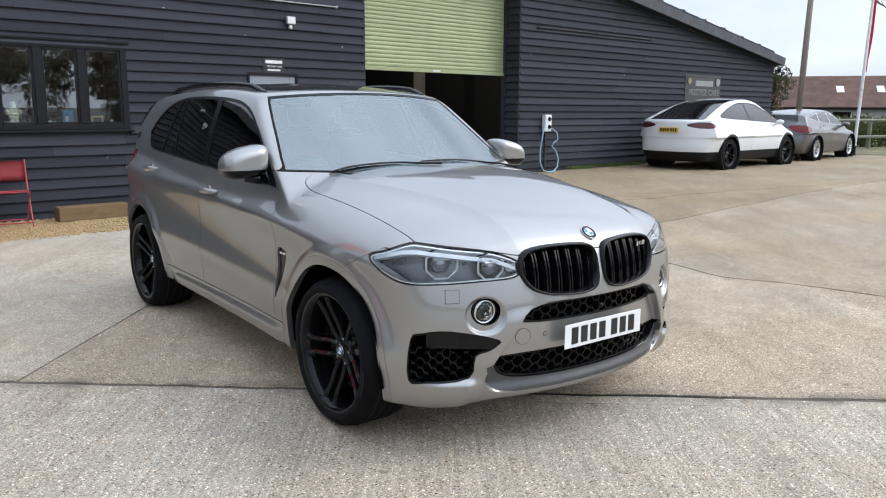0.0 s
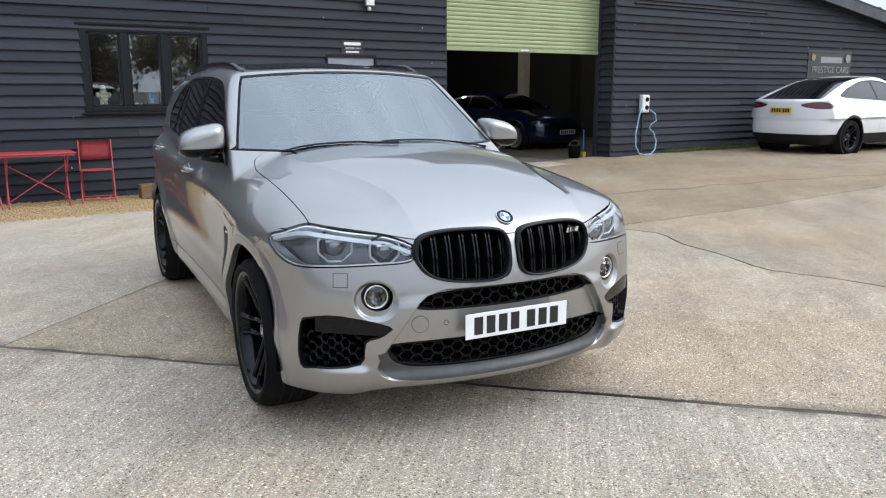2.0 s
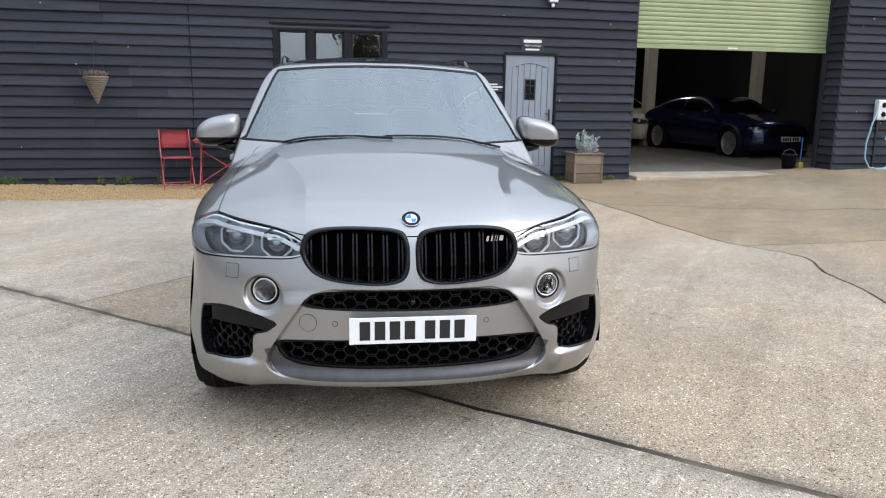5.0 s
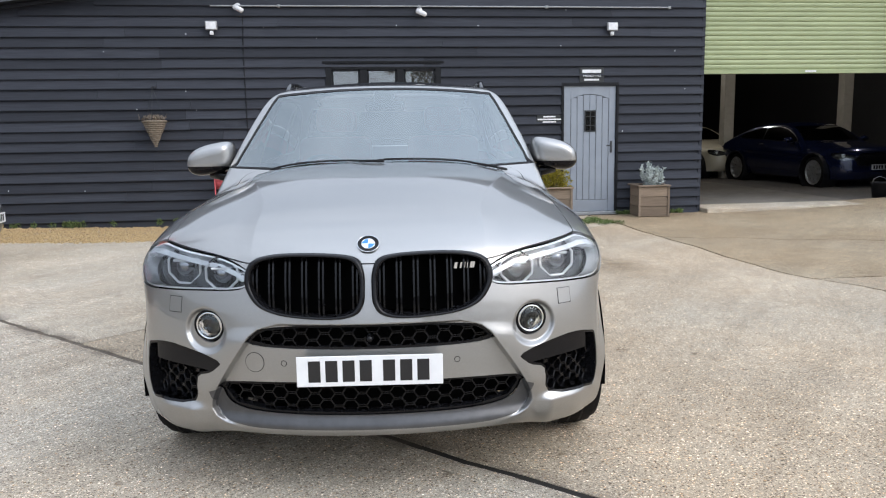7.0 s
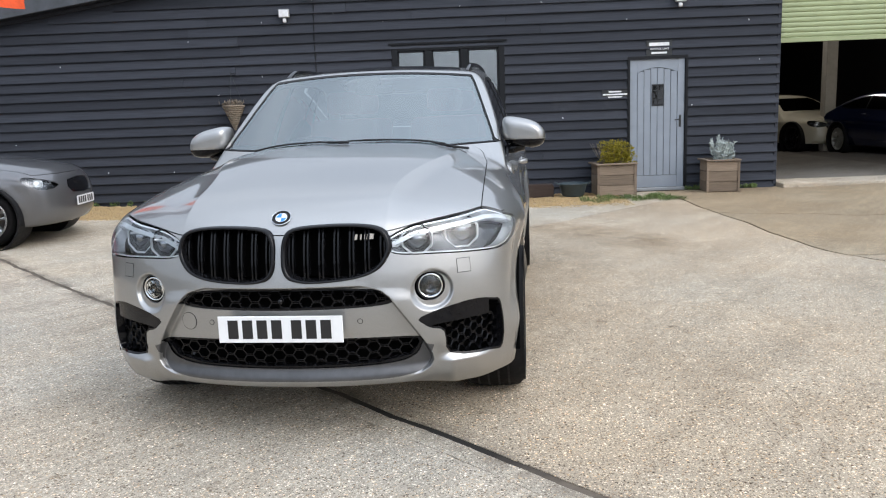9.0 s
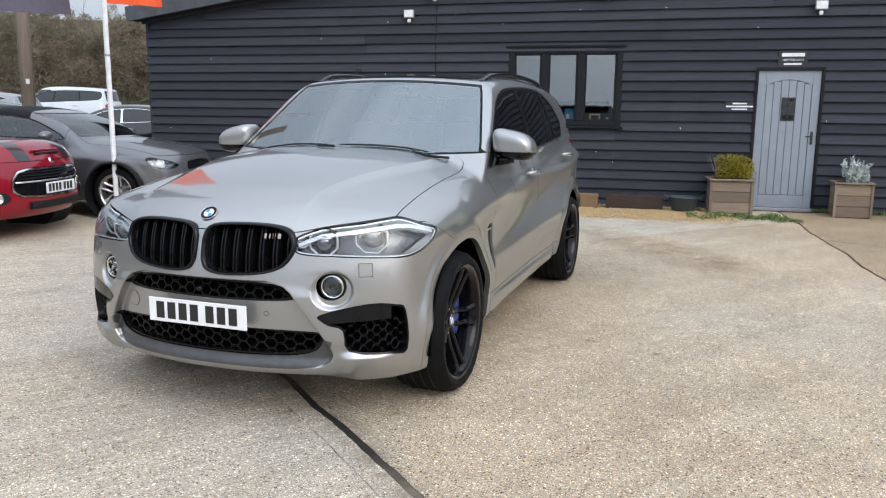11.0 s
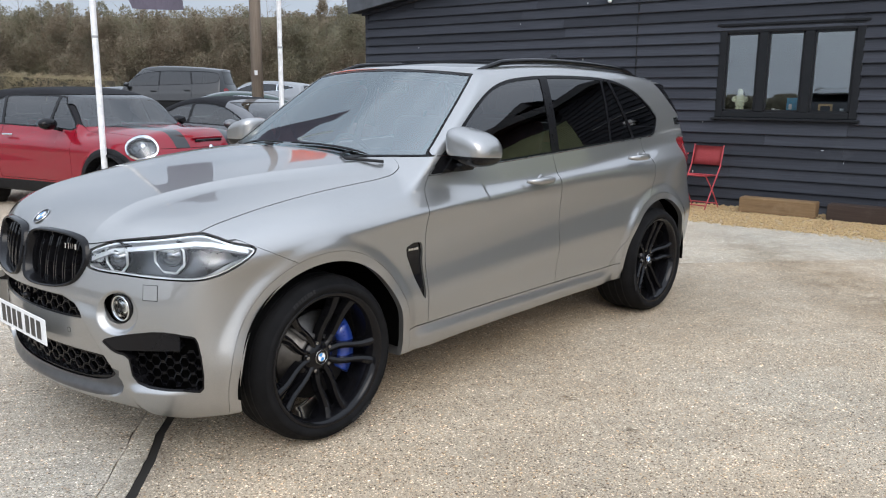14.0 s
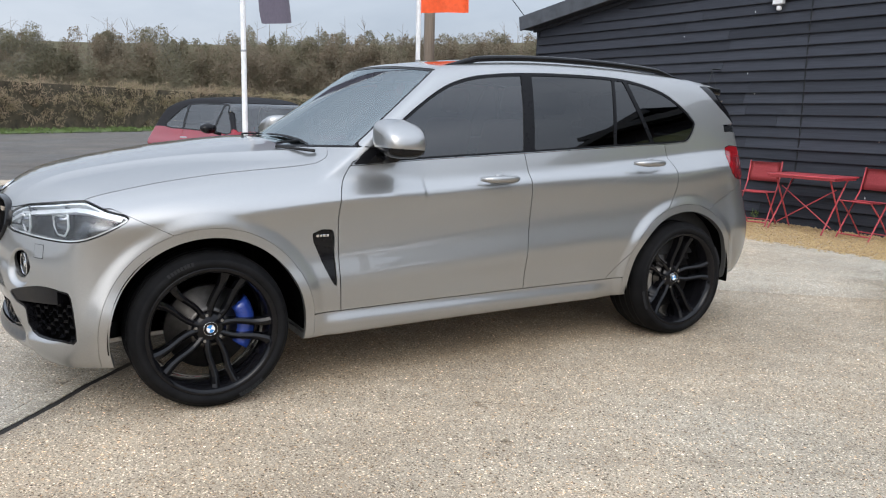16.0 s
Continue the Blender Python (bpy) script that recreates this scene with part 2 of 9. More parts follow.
# an overcast sky is brighter overhead than at the horizon
sep = wt.nodes.new("ShaderNodeSeparateXYZ")
wt.links.new(tc.outputs["Generated"], sep.inputs[0])
lift = wt.nodes.new("ShaderNodeMapRange")
lift.inputs[1].default_value, lift.inputs[2].default_value = 0.12, 0.85
lift.inputs[3].default_value, lift.inputs[4].default_value = 1.0, 1.85
wt.links.new(sep.outputs[2], lift.inputs[0])
gain = wt.nodes.new("ShaderNodeMix")
gain.data_type, gain.blend_type = "RGBA", "MULTIPLY"
gain.inputs[0].default_value = 1.0
wt.links.new(mixw.outputs[2], gain.inputs[6])
toward = wt.nodes.new("ShaderNodeVectorMath")
toward.operation = "DOT_PRODUCT"
toward.inputs[1].default_value = (0.62, -0.52, 0.59)
wt.links.new(tc.outputs["Generated"], toward.inputs[0])
glow = wt.nodes.new("ShaderNodeMapRange")
glow.interpolation_type = "SMOOTHSTEP"
glow.inputs[1].default_value, glow.inputs[2].default_value = -0.55, 1.0
glow.inputs[3].default_value, glow.inputs[4].default_value = 0.90, 1.55
wt.links.new(toward.outputs["Value"], glow.inputs[0])
both = wt.nodes.new("ShaderNodeMath")
both.operation = "MULTIPLY"
wt.links.new(lift.outputs[0], both.inputs[0])
wt.links.new(glow.outputs[0], both.inputs[1])
wt.links.new(both.outputs[0], gain.inputs[7])
wt.links.new(gain.outputs[2], bg.inputs[0])
bg.inputs[1].default_value = 0.080
sun = new("sun", bpy.data.lights.new("sun", "SUN"))
sun.data.energy, sun.data.angle, sun.data.color = 0.50, radians(40), (1.0, 0.985, 0.96)
sun.matrix_world = look((0, 0, 30), Vector((0, 0, 30)) + Vector((-0.62, 0.52, -0.59)))

# ---- materials ----
def node_mat(name):
    m = bpy.data.materials.new(name)
    m.use_nodes = True
    t = m.node_tree
    return m, t, t.nodes["Principled BSDF"]


def nd(t, kind, **ins):
    n = t.nodes.new(kind)
    for k, v in ins.items():
        if k in n.inputs:
            n.inputs[k].default_value = v
    return n


def noise_ramp(t, scale, lo, hi, c0, c1, detail=6.0, coord=None, rough=0.6, kind="ShaderNodeTexNoise"):
    n = t.nodes.new(kind)
    n.inputs["Scale"].default_value = scale
    if kind == "ShaderNodeTexNoise":
        n.inputs["Detail"].default_value = detail
        n.inputs["Roughness"].default_value = rough
    if coord is not None:
        t.links.new(coord, n.inputs["Vector"])
    r = t.nodes.new("ShaderNodeValToRGB")
    r.color_ramp.elements[0].position, r.color_ramp.elements[1].position = lo, hi
    r.color_ramp.elements[0].color, r.color_ramp.elements[1].color = (*c0, 1), (*c1, 1)
    t.links.new(n.outputs[0], r.inputs[0])
    return r.outputs[0]


def mix(t, fac, a, b, kind="MIX"):
    n = t.nodes.new("ShaderNodeMix")
    n.data_type, n.blend_type = "RGBA", kind
    for sock, v in ((0, fac), (6, a), (7, b)):
        if isinstance(v, (int, float)):
            n.inputs[sock].default_value = v
        elif isinstance(v, tuple):
            n.inputs[sock].default_value = (*v, 1)
        else:
            t.links.new(v, n.inputs[sock])
    return n.outputs[2]


def coords(t, which="Object"):
    return t.nodes.new("ShaderNodeTexCoord").outputs[which]


def world_pos(t):
    return t.nodes.new("ShaderNodeNewGeometry").outputs["Position"]


def bump(t, b, height, strength=0.3, dist=0.01):
    n = t.nodes.new("ShaderNodeBump")
    n.inputs["Strength"].default_value, n.inputs["Distance"].default_value = strength, dist
    t.links.new(height, n.inputs["Height"])
    t.links.new(n.outputs[0], b.inputs["Normal"])


def plain(name, col, rough=0.5, metal=0.0, coat=0.0, spread=0.12, scale=18.0, spec=0.5, bumpy=0.0):
    """A surface of one colour with slight mottling in colour and gloss."""
    m, t, b = node_mat(name)
    c = coords(t)
    v = noise_ramp(t, scale, 0.3, 0.7, tuple(x * (1 - spread) for x in col), tuple(min(1, x * (1 + spread)) for x in col), 5.0, c)
    t.links.new(v, b.inputs["Base Color"])
    r = noise_ramp(t, scale * 2.3, 0.3, 0.75, (rough * 0.85,) * 3, (min(1, rough * 1.15),) * 3, 4.0, c)
    t.links.new(r, b.inputs["Roughness"])
    b.inputs["Metallic"].default_value, b.inputs["Coat Weight"].default_value, b.inputs["Coat Roughness"].default_value = metal, coat, 0.03
    b.inputs["Specular IOR Level"].default_value = spec
    if bumpy:
        h = noise_ramp(t, scale * 6, 0.2, 0.8, (0, 0, 0), (1, 1, 1), 4.0, c)
        bump(t, b, h, bumpy, 0.004)
    return m


def car_paint(name, col, flake=0.5, rough=0.34, dust=0.0, coat=1.5):
    m, t, b = node_mat(name)
    c = coords(t)
    fl = t.nodes.new("ShaderNodeTexVoronoi")
    fl.inputs["Scale"].default_value = 900.0
    t.links.new(c, fl.inputs["Vector"])
    sp = t.nodes.new("ShaderNodeSeparateColor")
    t.links.new(fl.outputs["Color"], sp.inputs[0])
    base = mix(t, 0.10, col, sp.outputs[0], "OVERLAY")
    grime = noise_ramp(t, 2.2, 0.45, 0.8, (0, 0, 0), (1, 1, 1), 7.0, c)
    if dust:
        k = t.nodes.new("ShaderNodeMath")
        k.operation = "MULTIPLY"
        k.inputs[1].default_value = dust
        t.links.new(grime, k.inputs[0])
        base = mix(t, k.outputs[0], base, (0.30, 0.27, 0.22))
    t.links.new(base, b.inputs["Base Color"])
    b.inputs["Metallic"].default_value = flake
    b.inputs["Specular IOR Level"].default_value = 0.2
    b.inputs["Specular Tint"].default_value = (0.65, 0.65, 0.65, 1)
    b.inputs["Roughness"].default_value = rough
    b.inputs["Coat Weight"].default_value, b.inputs["Coat Roughness"].default_value, b.inputs["Coat IOR"].default_value = 1.0, 0.012, coat
    return m


def glass(name, tint, gloss=1.5, rough=0.0, opaque=0.0, shine=(1, 1, 1)):
    """Thin glass: light passes straight through, tinted, and the surface mirrors by its angle."""
    m, t, b = node_mat(name)
    out = t.nodes["Material Output"]
    tr = nd(t, "ShaderNodeBsdfTransparent")
    tr.inputs[0].default_value = (*tint, 1)
    gl = nd(t, "ShaderNodeBsdfGlossy", Roughness=rough)
    gl.inputs[0].default_value = (*shine, 1)
    fr = nd(t, "ShaderNodeFresnel", IOR=gloss)
    mx = t.nodes.new("ShaderNodeMixShader")
    t.links.new(fr.outputs[0], mx.inputs[0])
    if opaque:
        df = nd(t, "ShaderNodeBsdfDiffuse")
        df.inputs[0].default_value = (0.010, 0.011, 0.012, 1)
        m2 = t.nodes.new("ShaderNodeMixShader")
        m2.inputs[0].default_value = opaque
        t.links.new(tr.outputs[0], m2.inputs[1])
        t.links.new(df.outputs[0], m2.inputs[2])
        t.links.new(m2.outputs[0], mx.inputs[1])
    else:
        t.links.new(tr.outputs[0], mx.inputs[1])
    t.links.new(gl.outputs[0], mx.inputs[2])
    t.links.new(mx.outputs[0], out.inputs[0])
    t.nodes.remove(b)
    return m


PAINT = car_paint("grey_metallic_paint", (0.315, 0.315, 0.310), 0.82, 0.37, 0.03, 1.78)
PAINT_SHADE = PAINT
BLACK_GLOSS = plain("gloss_black", (0.006, 0.006, 0.007), 0.09, 0.0, 0.0, spec=0.22)
WHEEL_BLACK = plain("gloss_black_alloy", (0.005, 0.005, 0.006), 0.05, 0.0, 0.0, spec=0.22)
BLACK_MATT = plain("matt_black", (0.008, 0.008, 0.009), 0.6, spec=0.25)
RUBBER = plain("tyre_rubber", (0.008, 0.008, 0.0085), 0.7, 0, 0, 0.3, 9.0, 0.08, 0.15)
TYRE_MARK = plain("tyre_marks", (0.022, 0.022, 0.023), 0.8, spec=0.05)
# near-black without gloss: puts the shade of recesses, arches and gaps into the colour
RECESS_SHADE = plain("recess_shade", (0.003, 0.003, 0.003), 1.0, spec=0.0)
CHROME = plain("chrome", (0.75, 0.76, 0.78), 0.10, 1.0, 0, 0.03)
CHROME_DARK = plain("dark_chrome", (0.30, 0.31, 0.33), 0.15, 1.0, 0, 0.05)
DISC = plain("brake_steel", (0.10, 0.095, 0.09), 0.42, 1.0, 0, 0.2, 30.0)
CALIPER = plain("blue_caliper", (0.015, 0.04, 0.22), 0.3, 0, 0.5)
TAIL_RED = plain("red_lens", (0.17, 0.004, 0.007), 0.10, 0, 0.3)
LAMP_BOWL = plain("lamp_bowl", (0.10, 0.104, 0.112), 0.20, 0.7, 0.0, 0.55, 16.0)
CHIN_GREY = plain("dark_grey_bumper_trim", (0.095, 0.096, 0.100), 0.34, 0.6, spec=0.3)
SATIN_TRIM = plain("satin_window_trim", (0.30, 0.31, 0.32), 0.30, 0.8, 0, 0.05)
FRAME_BLACK = plain("black_window_surround", (0.006, 0.006, 0.007), 0.30, 0.0, 0.0, spec=0.12)
FOG_BOWL = plain("fog_lamp_bowl", (0.05, 0.052, 0.056), 0.15, 0.5, 0.0, 0.5, 40.0)
LAMP_WHITE = plain("lamp_white", (0.84, 0.86, 0.88), 0.20, 0.3, 0.4)
PLATE_WHITE = plain("plate_white", (0.74, 0.75, 0.76), 0.35, 0, 0.2, 0.04)
PLATE_YELLOW = plain("plate_yellow", (0.72, 0.48, 0.04), 0.35, 0, 0.2, 0.05)
INK = plain("plate_ink", (0.012, 0.012, 0.013), 0.4)
BADGE_BLUE = plain("badge_blue", (0.03, 0.20, 0.50), 0.25, 0, 0.5)
BADGE_WHITE = plain("badge_white", (0.72, 0.73, 0.75), 0.25, 0, 0.5)
DASH = plain("dark_trim", (0.018, 0.018, 0.019), 0.6, 0, 0, 0.2, 40.0, 0.4, 0.1)
LEATHER = plain("red_leather", (0.16, 0.022, 0.016), 0.5, 0, 0, 0.15, 30.0, 0.4, 0.1)
GLASS_SCREEN = glass("windscreen_glass", (0.50, 0.59, 0.58), 2.95, 0.0, 0.0, (0.90, 0.98, 1.0))
GLASS_SIDE = glass("side_glass", (0.12, 0.125, 0.125), 1.75)
GLASS_CLEAR = glass("clear_car_glass", (0.30, 0.36, 0.36), 1.8)
GLASS_TINT = glass("privacy_glass", (0.03, 0.03, 0.032), 1.6)
GLASS_BLACK = glass("black_glass", (0.02, 0.02, 0.02), 1.55, 0.0, 0.9)
LENS = glass("lamp_lens", (0.92, 0.94, 0.95), 1.55)
def line_mask(t, p, nx, ny, c, w0, w1):
    """One near the line nx * x + ny * y = c, falling to nought from w0 to w1 either side."""
    d = t.nodes.new("ShaderNodeVectorMath")
    d.operation = "DOT_PRODUCT"
    d.inputs[1].default_value = (nx, ny, 0.0)
    t.links.new(p, d.inputs[0])
    k = t.nodes.new("ShaderNodeMath")
    k.operation = "SUBTRACT"
    k.inputs[1].default_value = c
    t.links.new(d.outputs["Value"], k.inputs[0])
    a = t.nodes.new("ShaderNodeMath")
    a.operation = "ABSOLUTE"
    t.links.new(k.outputs[0], a.inputs[0])
    r = t.nodes.new("ShaderNodeMapRange")
    r.inputs[1].default_value, r.inputs[2].default_value, r.inputs[3].default_value, r.inputs[4].default_value = w0, w1, 1.0, 0.0
    t.links.new(a.outputs[0], r.inputs[0])
    return r.outputs[0]


BRUSH = 49.0   # degrees from +x in which the slabs were brushed


def concrete(name, c_lo, c_hi, stone=0.5, brushed=0.0, rough=0.85):
    """Worn yard concrete: stains by the metre, exposed stones by the centimetre, fine grit."""
    m, t, b = node_mat(name)
    p = world_pos(t)
    big = noise_ramp(t, 0.55, 0.30, 0.72, c_lo, c_hi, 8.0, p, 0.62)
    tint = noise_ramp(t, 0.33, 0.38, 0.66, (1.06, 0.99, 0.90), (0.96, 1.0, 1.03), 6.0, p, 0.6)
    big = mix(t, 0.8, big, mix(t, 1.0, big, tint, "MULTIPLY"))
    mid = noise_ramp(t, 5.0, 0.30, 0.70, (0.86, 0.85, 0.84), (1.12, 1.11, 1.10), 8.0, p, 0.75)
    col = mix(t, 1.0, big, mid, "MULTIPLY")
    col = mix(t, stone, col, mix(t, 1.0, col, noise_ramp(t, 90.0, 0.30, 0.70, (0.56, 0.54, 0.51), (1.36, 1.35, 1.34), 4.0, p, 0.7), "MULTIPLY"))
    # stones that the worn surface shows: pale ones, brown ones and dark ones, each with its own edge
    relief = None
    for scale, pale, dark, size in ((52.0, 0.87, 0.14, 0.36), (92.0, 0.79, 0.22, 0.42), (170.0, 0.76, 0.26, 0.46)):
        vo = t.nodes.new("ShaderNodeTexVoronoi")
        vo.inputs["Scale"].default_value = scale
        t.links.new(p, vo.inputs["Vector"])
        grey = t.nodes.new("ShaderNodeSeparateColor")
        t.links.new(vo.outputs["Color"], grey.inputs[0])
        edge = t.nodes.new("ShaderNodeMapRange")
        edge.inputs[1].default_value, edge.inputs[2].default_value, edge.inputs[3].default_value, edge.inputs[4].default_value = size * 0.75, size, 1.0, 0.0
        t.links.new(vo.outputs["Distance"], edge.inputs[0])
        for ch, lo, hi, a0, a1, tone in ((0, pale - 0.01, pale + 0.01, 0.0, 1.0, (2.0, 2.02, 2.03)), (0, dark - 0.01, dark + 0.01, 1.0, 0.0, (0.30, 0.27, 0.25)), (1, 0.83, 0.86, 0.0, 1.0, (1.10, 0.92, 0.74))):
            pick = t.nodes.new("ShaderNodeMapRange")
            pick.inputs[1].default_value, pick.inputs[2].default_value, pick.inputs[3].default_value, pick.inputs[4].default_value = lo, hi, a0, a1 * 1.0
            t.links.new(grey.outputs[ch], pick.inputs[0])
            k = t.nodes.new("ShaderNodeMath")
            k.operation = "MULTIPLY"
            t.links.new(pick.outputs[0], k.inputs[0])
            t.links.new(edge.outputs[0], k.inputs[1])
            k2 = t.nodes.new("ShaderNodeMath")
            k2.operation = "MULTIPLY"
            k2.inputs[1].default_value = min(1.0, 0.95 * stone)
            t.links.new(k.outputs[0], k2.inputs[0])
            col = mix(t, k2.outputs[0], col, mix(t, 1.0, col, tone, "MULTIPLY"))
        relief = relief or edge.outputs[0]
    # long pale and dark drags left by wheels and rain
    drag = t.nodes.new("ShaderNodeMapping")
    drag.vector_type = "TEXTURE"
    drag.inputs["Rotation"].default_value, drag.inputs["Scale"].default_value = (0, 0, radians(BRUSH)), (2.6, 0.40, 1.0)
    t.links.new(p, drag.inputs["Vector"])
    col = mix(t, 0.85, col, mix(t, 1.0, col, noise_ramp(t, 1.0, 0.32, 0.68, (0.84, 0.82, 0.79), (1.09, 1.09, 1.08), 7.0, drag.outputs[0], 0.68), "MULTIPLY"))
    pit = noise_ramp(t, 130.0, 0.60, 0.70, (1, 1, 1), (0.35, 0.32, 0.29), 3.0, p, 0.6)
    col = mix(t, 0.45, col, mix(t, 1.0, col, pit, "MULTIPLY"))
    blots = noise_ramp(t, 7.5, 0.665, 0.71, (1, 1, 1), (0.50, 0.46, 0.42), 4.0, p, 0.55)
    col = mix(t, 0.75, col, mix(t, 1.0, col, blots, "MULTIPLY"))
    spots = noise_ramp(t, 2.1, 0.66, 0.74, (1, 1, 1), (0.55, 0.51, 0.46), 9.0, p, 0.7)
    col = mix(t, 0.8, col, mix(t, 1.0, col, spots, "MULTIPLY"))
    # damp and dirt that has crept out along the long joint
    near = line_mask(t, p, 1.0, 1.0, 5.93, 0.05, 0.20)
    blot = mix(t, 1.0, noise_ramp(t, 2.2, 0.42, 0.58, (0, 0, 0), (0.75, 0.75, 0.75), 8.0, p, 0.7), near, "MULTIPLY")
    col = mix(t, blot, col, (0.120, 0.100, 0.078))
    # a damp run where rain drains from the gravel
    run = mix(t, 1.0, line_mask(t, p, 0.8, 0.6, 8.68, 0.08, 0.55), line_mask(t, p, 0.6, -0.8, -3.5, 1.2, 2.1), "MULTIPLY")
    run = mix(t, 1.0, noise_ramp(t, 1.7, 0.36, 0.58, (0, 0, 0), (0.8, 0.8, 0.8), 8.0, p, 0.7), run, "MULTIPLY")
    col = mix(t, run, col, mix(t, 1.0, col, (0.50, 0.46, 0.40), "MULTIPLY"))
    oil = noise_ramp(t, 1.05, 0.70, 0.735, (1, 1, 1), (0.38, 0.36, 0.34), 10.0, p, 0.72)
    col = mix(t, 0.8, col, mix(t, 1.0, col, oil, "MULTIPLY"))
    h = mix(t, 0.5, relief, noise_ramp(t, 160.0, 0.2, 0.8, (0, 0, 0), (1, 1, 1), 3.0, p))
    if brushed:
        mp = t.nodes.new("ShaderNodeMapping")
        mp.vector_type = "TEXTURE"
        mp.inputs["Rotation"].default_value = (0, 0, radians(BRUSH))
        mp.inputs["Scale"].default_value = (0.9, 0.022, 1.0)
        t.links.new(p, mp.inputs["Vector"])
        line = noise_ramp(t, 1.0, 0.34, 0.66, (0.74, 0.73, 0.71), (1.18, 1.17, 1.15), 3.0, mp.outputs[0])
        col = mix(t, brushed, col, mix(t, 1.0, col, line, "MULTIPLY"))
        h = mix(t, 0.5, h, line)
    t.links.new(col, b.inputs["Base Color"])
    b.inputs["Roughness"].default_value = rough
    b.inputs["Specular IOR Level"].default_value = 0.25
    bump(t, b, h, 0.55, 0.006)
    return m


def boards_mat(name, col, worn, grain_axis=(1.2, 30.0, 30.0)):
    """Painted or bare sawn boards: grain along x, each board its own tone."""
    m, t, b = node_mat(name)
    p = world_pos(t)
    mp = t.nodes.new("ShaderNodeMapping")
    mp.inputs["Scale"].default_value = grain_axis
    t.links.new(p, mp.inputs["Vector"])
    grain = noise_ramp(t, 2.0, 0.25, 0.8, tuple(c * 0.72 for c in col), tuple(min(1, c * 1.35) for c in col), 8.0, mp.outputs[0], 0.65)
    info = t.nodes.new("ShaderNodeObjectInfo")
    k = t.nodes.new("ShaderNodeMapRange")
    k.inputs[3].default_value, k.inputs[4].default_value = 0.78, 1.22
    t.links.new(info.outputs["Random"], k.inputs[0])
    cb = t.nodes.new("ShaderNodeCombineColor")
    for i in range(3):
        t.links.new(k.outputs[0], cb.inputs[i])
    c = mix(t, 1.0, grain, cb.outputs[0], "MULTIPLY")
    wear = noise_ramp(t, 1.3, 0.60, 0.85, (0, 0, 0), (1, 1, 1), 9.0, p, 0.7)
    c = mix(t, wear, c, worn)
    t.links.new(c, b.inputs["Base Color"])
    b.inputs["Roughness"].default_value = 0.75
    b.inputs["Specular IOR Level"].default_value = 0.14
    bump(t, b, grain, 0.35, 0.004)
    return m


CONC_NEAR = concrete("brushed_concrete", (0.350, 0.322, 0.278), (0.470, 0.438, 0.388), 0.9, 0.65)
CONC_STONE = concrete("exposed_stone_concrete", (0.325, 0.284, 0.228), (0.445, 0.394, 0.322), 1.0)
CONC_PALE = concrete("pale_concrete", (0.385, 0.354, 0.300), (0.485, 0.455, 0.398), 0.85)
CONC_BROWN = concrete("brown_stone_concrete", (0.280, 0.240, 0.188), (0.390, 0.340, 0.270), 1.0)
CONC_TAN = concrete("old_tan_concrete", (0.245, 0.203, 0.146), (0.350, 0.300, 0.224), 0.9)
ASPHALT = concrete("worn_asphalt", (0.085, 0.082, 0.080), (0.135, 0.130, 0.126), 0.7)
SEALANT, _t, _b = node_mat("joint_filler")
_p = world_pos(_t)
_dist = _t.nodes.new("ShaderNodeVectorMath")
_dist.operation = "DISTANCE"
_dist.inputs[1].default_value = (3.54, 2.39, 0.0)
_t.links.new(_p, _dist.inputs[0])
_wet = _t.nodes.new("ShaderNodeMapRange")
_wet.inputs[1].default_value, _wet.inputs[2].default_value, _wet.inputs[3].default_value, _wet.inputs[4].default_value = 0.35, 0.75, 1.0, 0.0
_t.links.new(_dist.outputs["Value"], _wet.inputs[0])
_dirt = noise_ramp(_t, 9.0, 0.3, 0.7, (0.060, 0.050, 0.040), (0.150, 0.122, 0.094), 6.0, _p)
_t.links.new(mix(_t, _wet.outputs[0], _dirt, (0.022, 0.020, 0.018)), _b.inputs["Base Color"])
_b.inputs["Roughness"].default_value, _b.inputs["Specular IOR Level"].default_value = 0.85, 0.2
EARTH = plain("earth", (0.10, 0.085, 0.06), 0.9, 0, 0, 0.4, 3.0, 0.2, 0.5)
BOARD_BLACK = boards_mat("black_weatherboard", (0.0355, 0.0388, 0.0480), (0.056, 0.060, 0.069))
TIMBER = boards_mat("grey_planter_boards", (0.20, 0.155, 0.115), (0.28, 0.24, 0.20))
SLEEPER = boards_mat("sleeper_wood", (0.18, 0.118, 0.064), (0.30, 0.22, 0.14))
SLEEPER_DARK = boards_mat("dark_sleeper_wood", (0.045, 0.032, 0.026), (0.10, 0.08, 0.065))
POLE_WOOD = boards_mat("pole_wood", (0.25, 0.205, 0.165), (0.36, 0.32, 0.27), (30.0, 30.0, 1.0))
DOOR_GREY = plain("grey_blue_door_paint", (0.235, 0.265, 0.305), 0.45, 0, 0, 0.06, 6.0, 0.5, 0.05)
DOOR_LINE = plain("door_groove", (0.10, 0.115, 0.135), 0.6)
FRAME_DARK = plain("dark_window_frame", (0.010, 0.011, 0.013), 0.42, 0, 0, 0.15, 8.0, 0.2)
SHUTTER = plain("green_shutter_paint", (0.30, 0.345, 0.185), 0.5, 0, 0, 0.07, 2.0)
STEEL_GREY = plain("grey_painted_steel", (0.30, 0.31, 0.32), 0.45, 0.2)
WHITE_PLASTIC = plain("white_plastic", (0.70, 0.71, 0.72), 0.4)
BLUE_CABLE = plain("pale_blue_cable", (0.28, 0.42, 0.52), 0.45)
RED_METAL = plain("red_painted_metal", (0.42, 0.055, 0.065), 0.45, 0, 0.1, 0.15, 20.0)
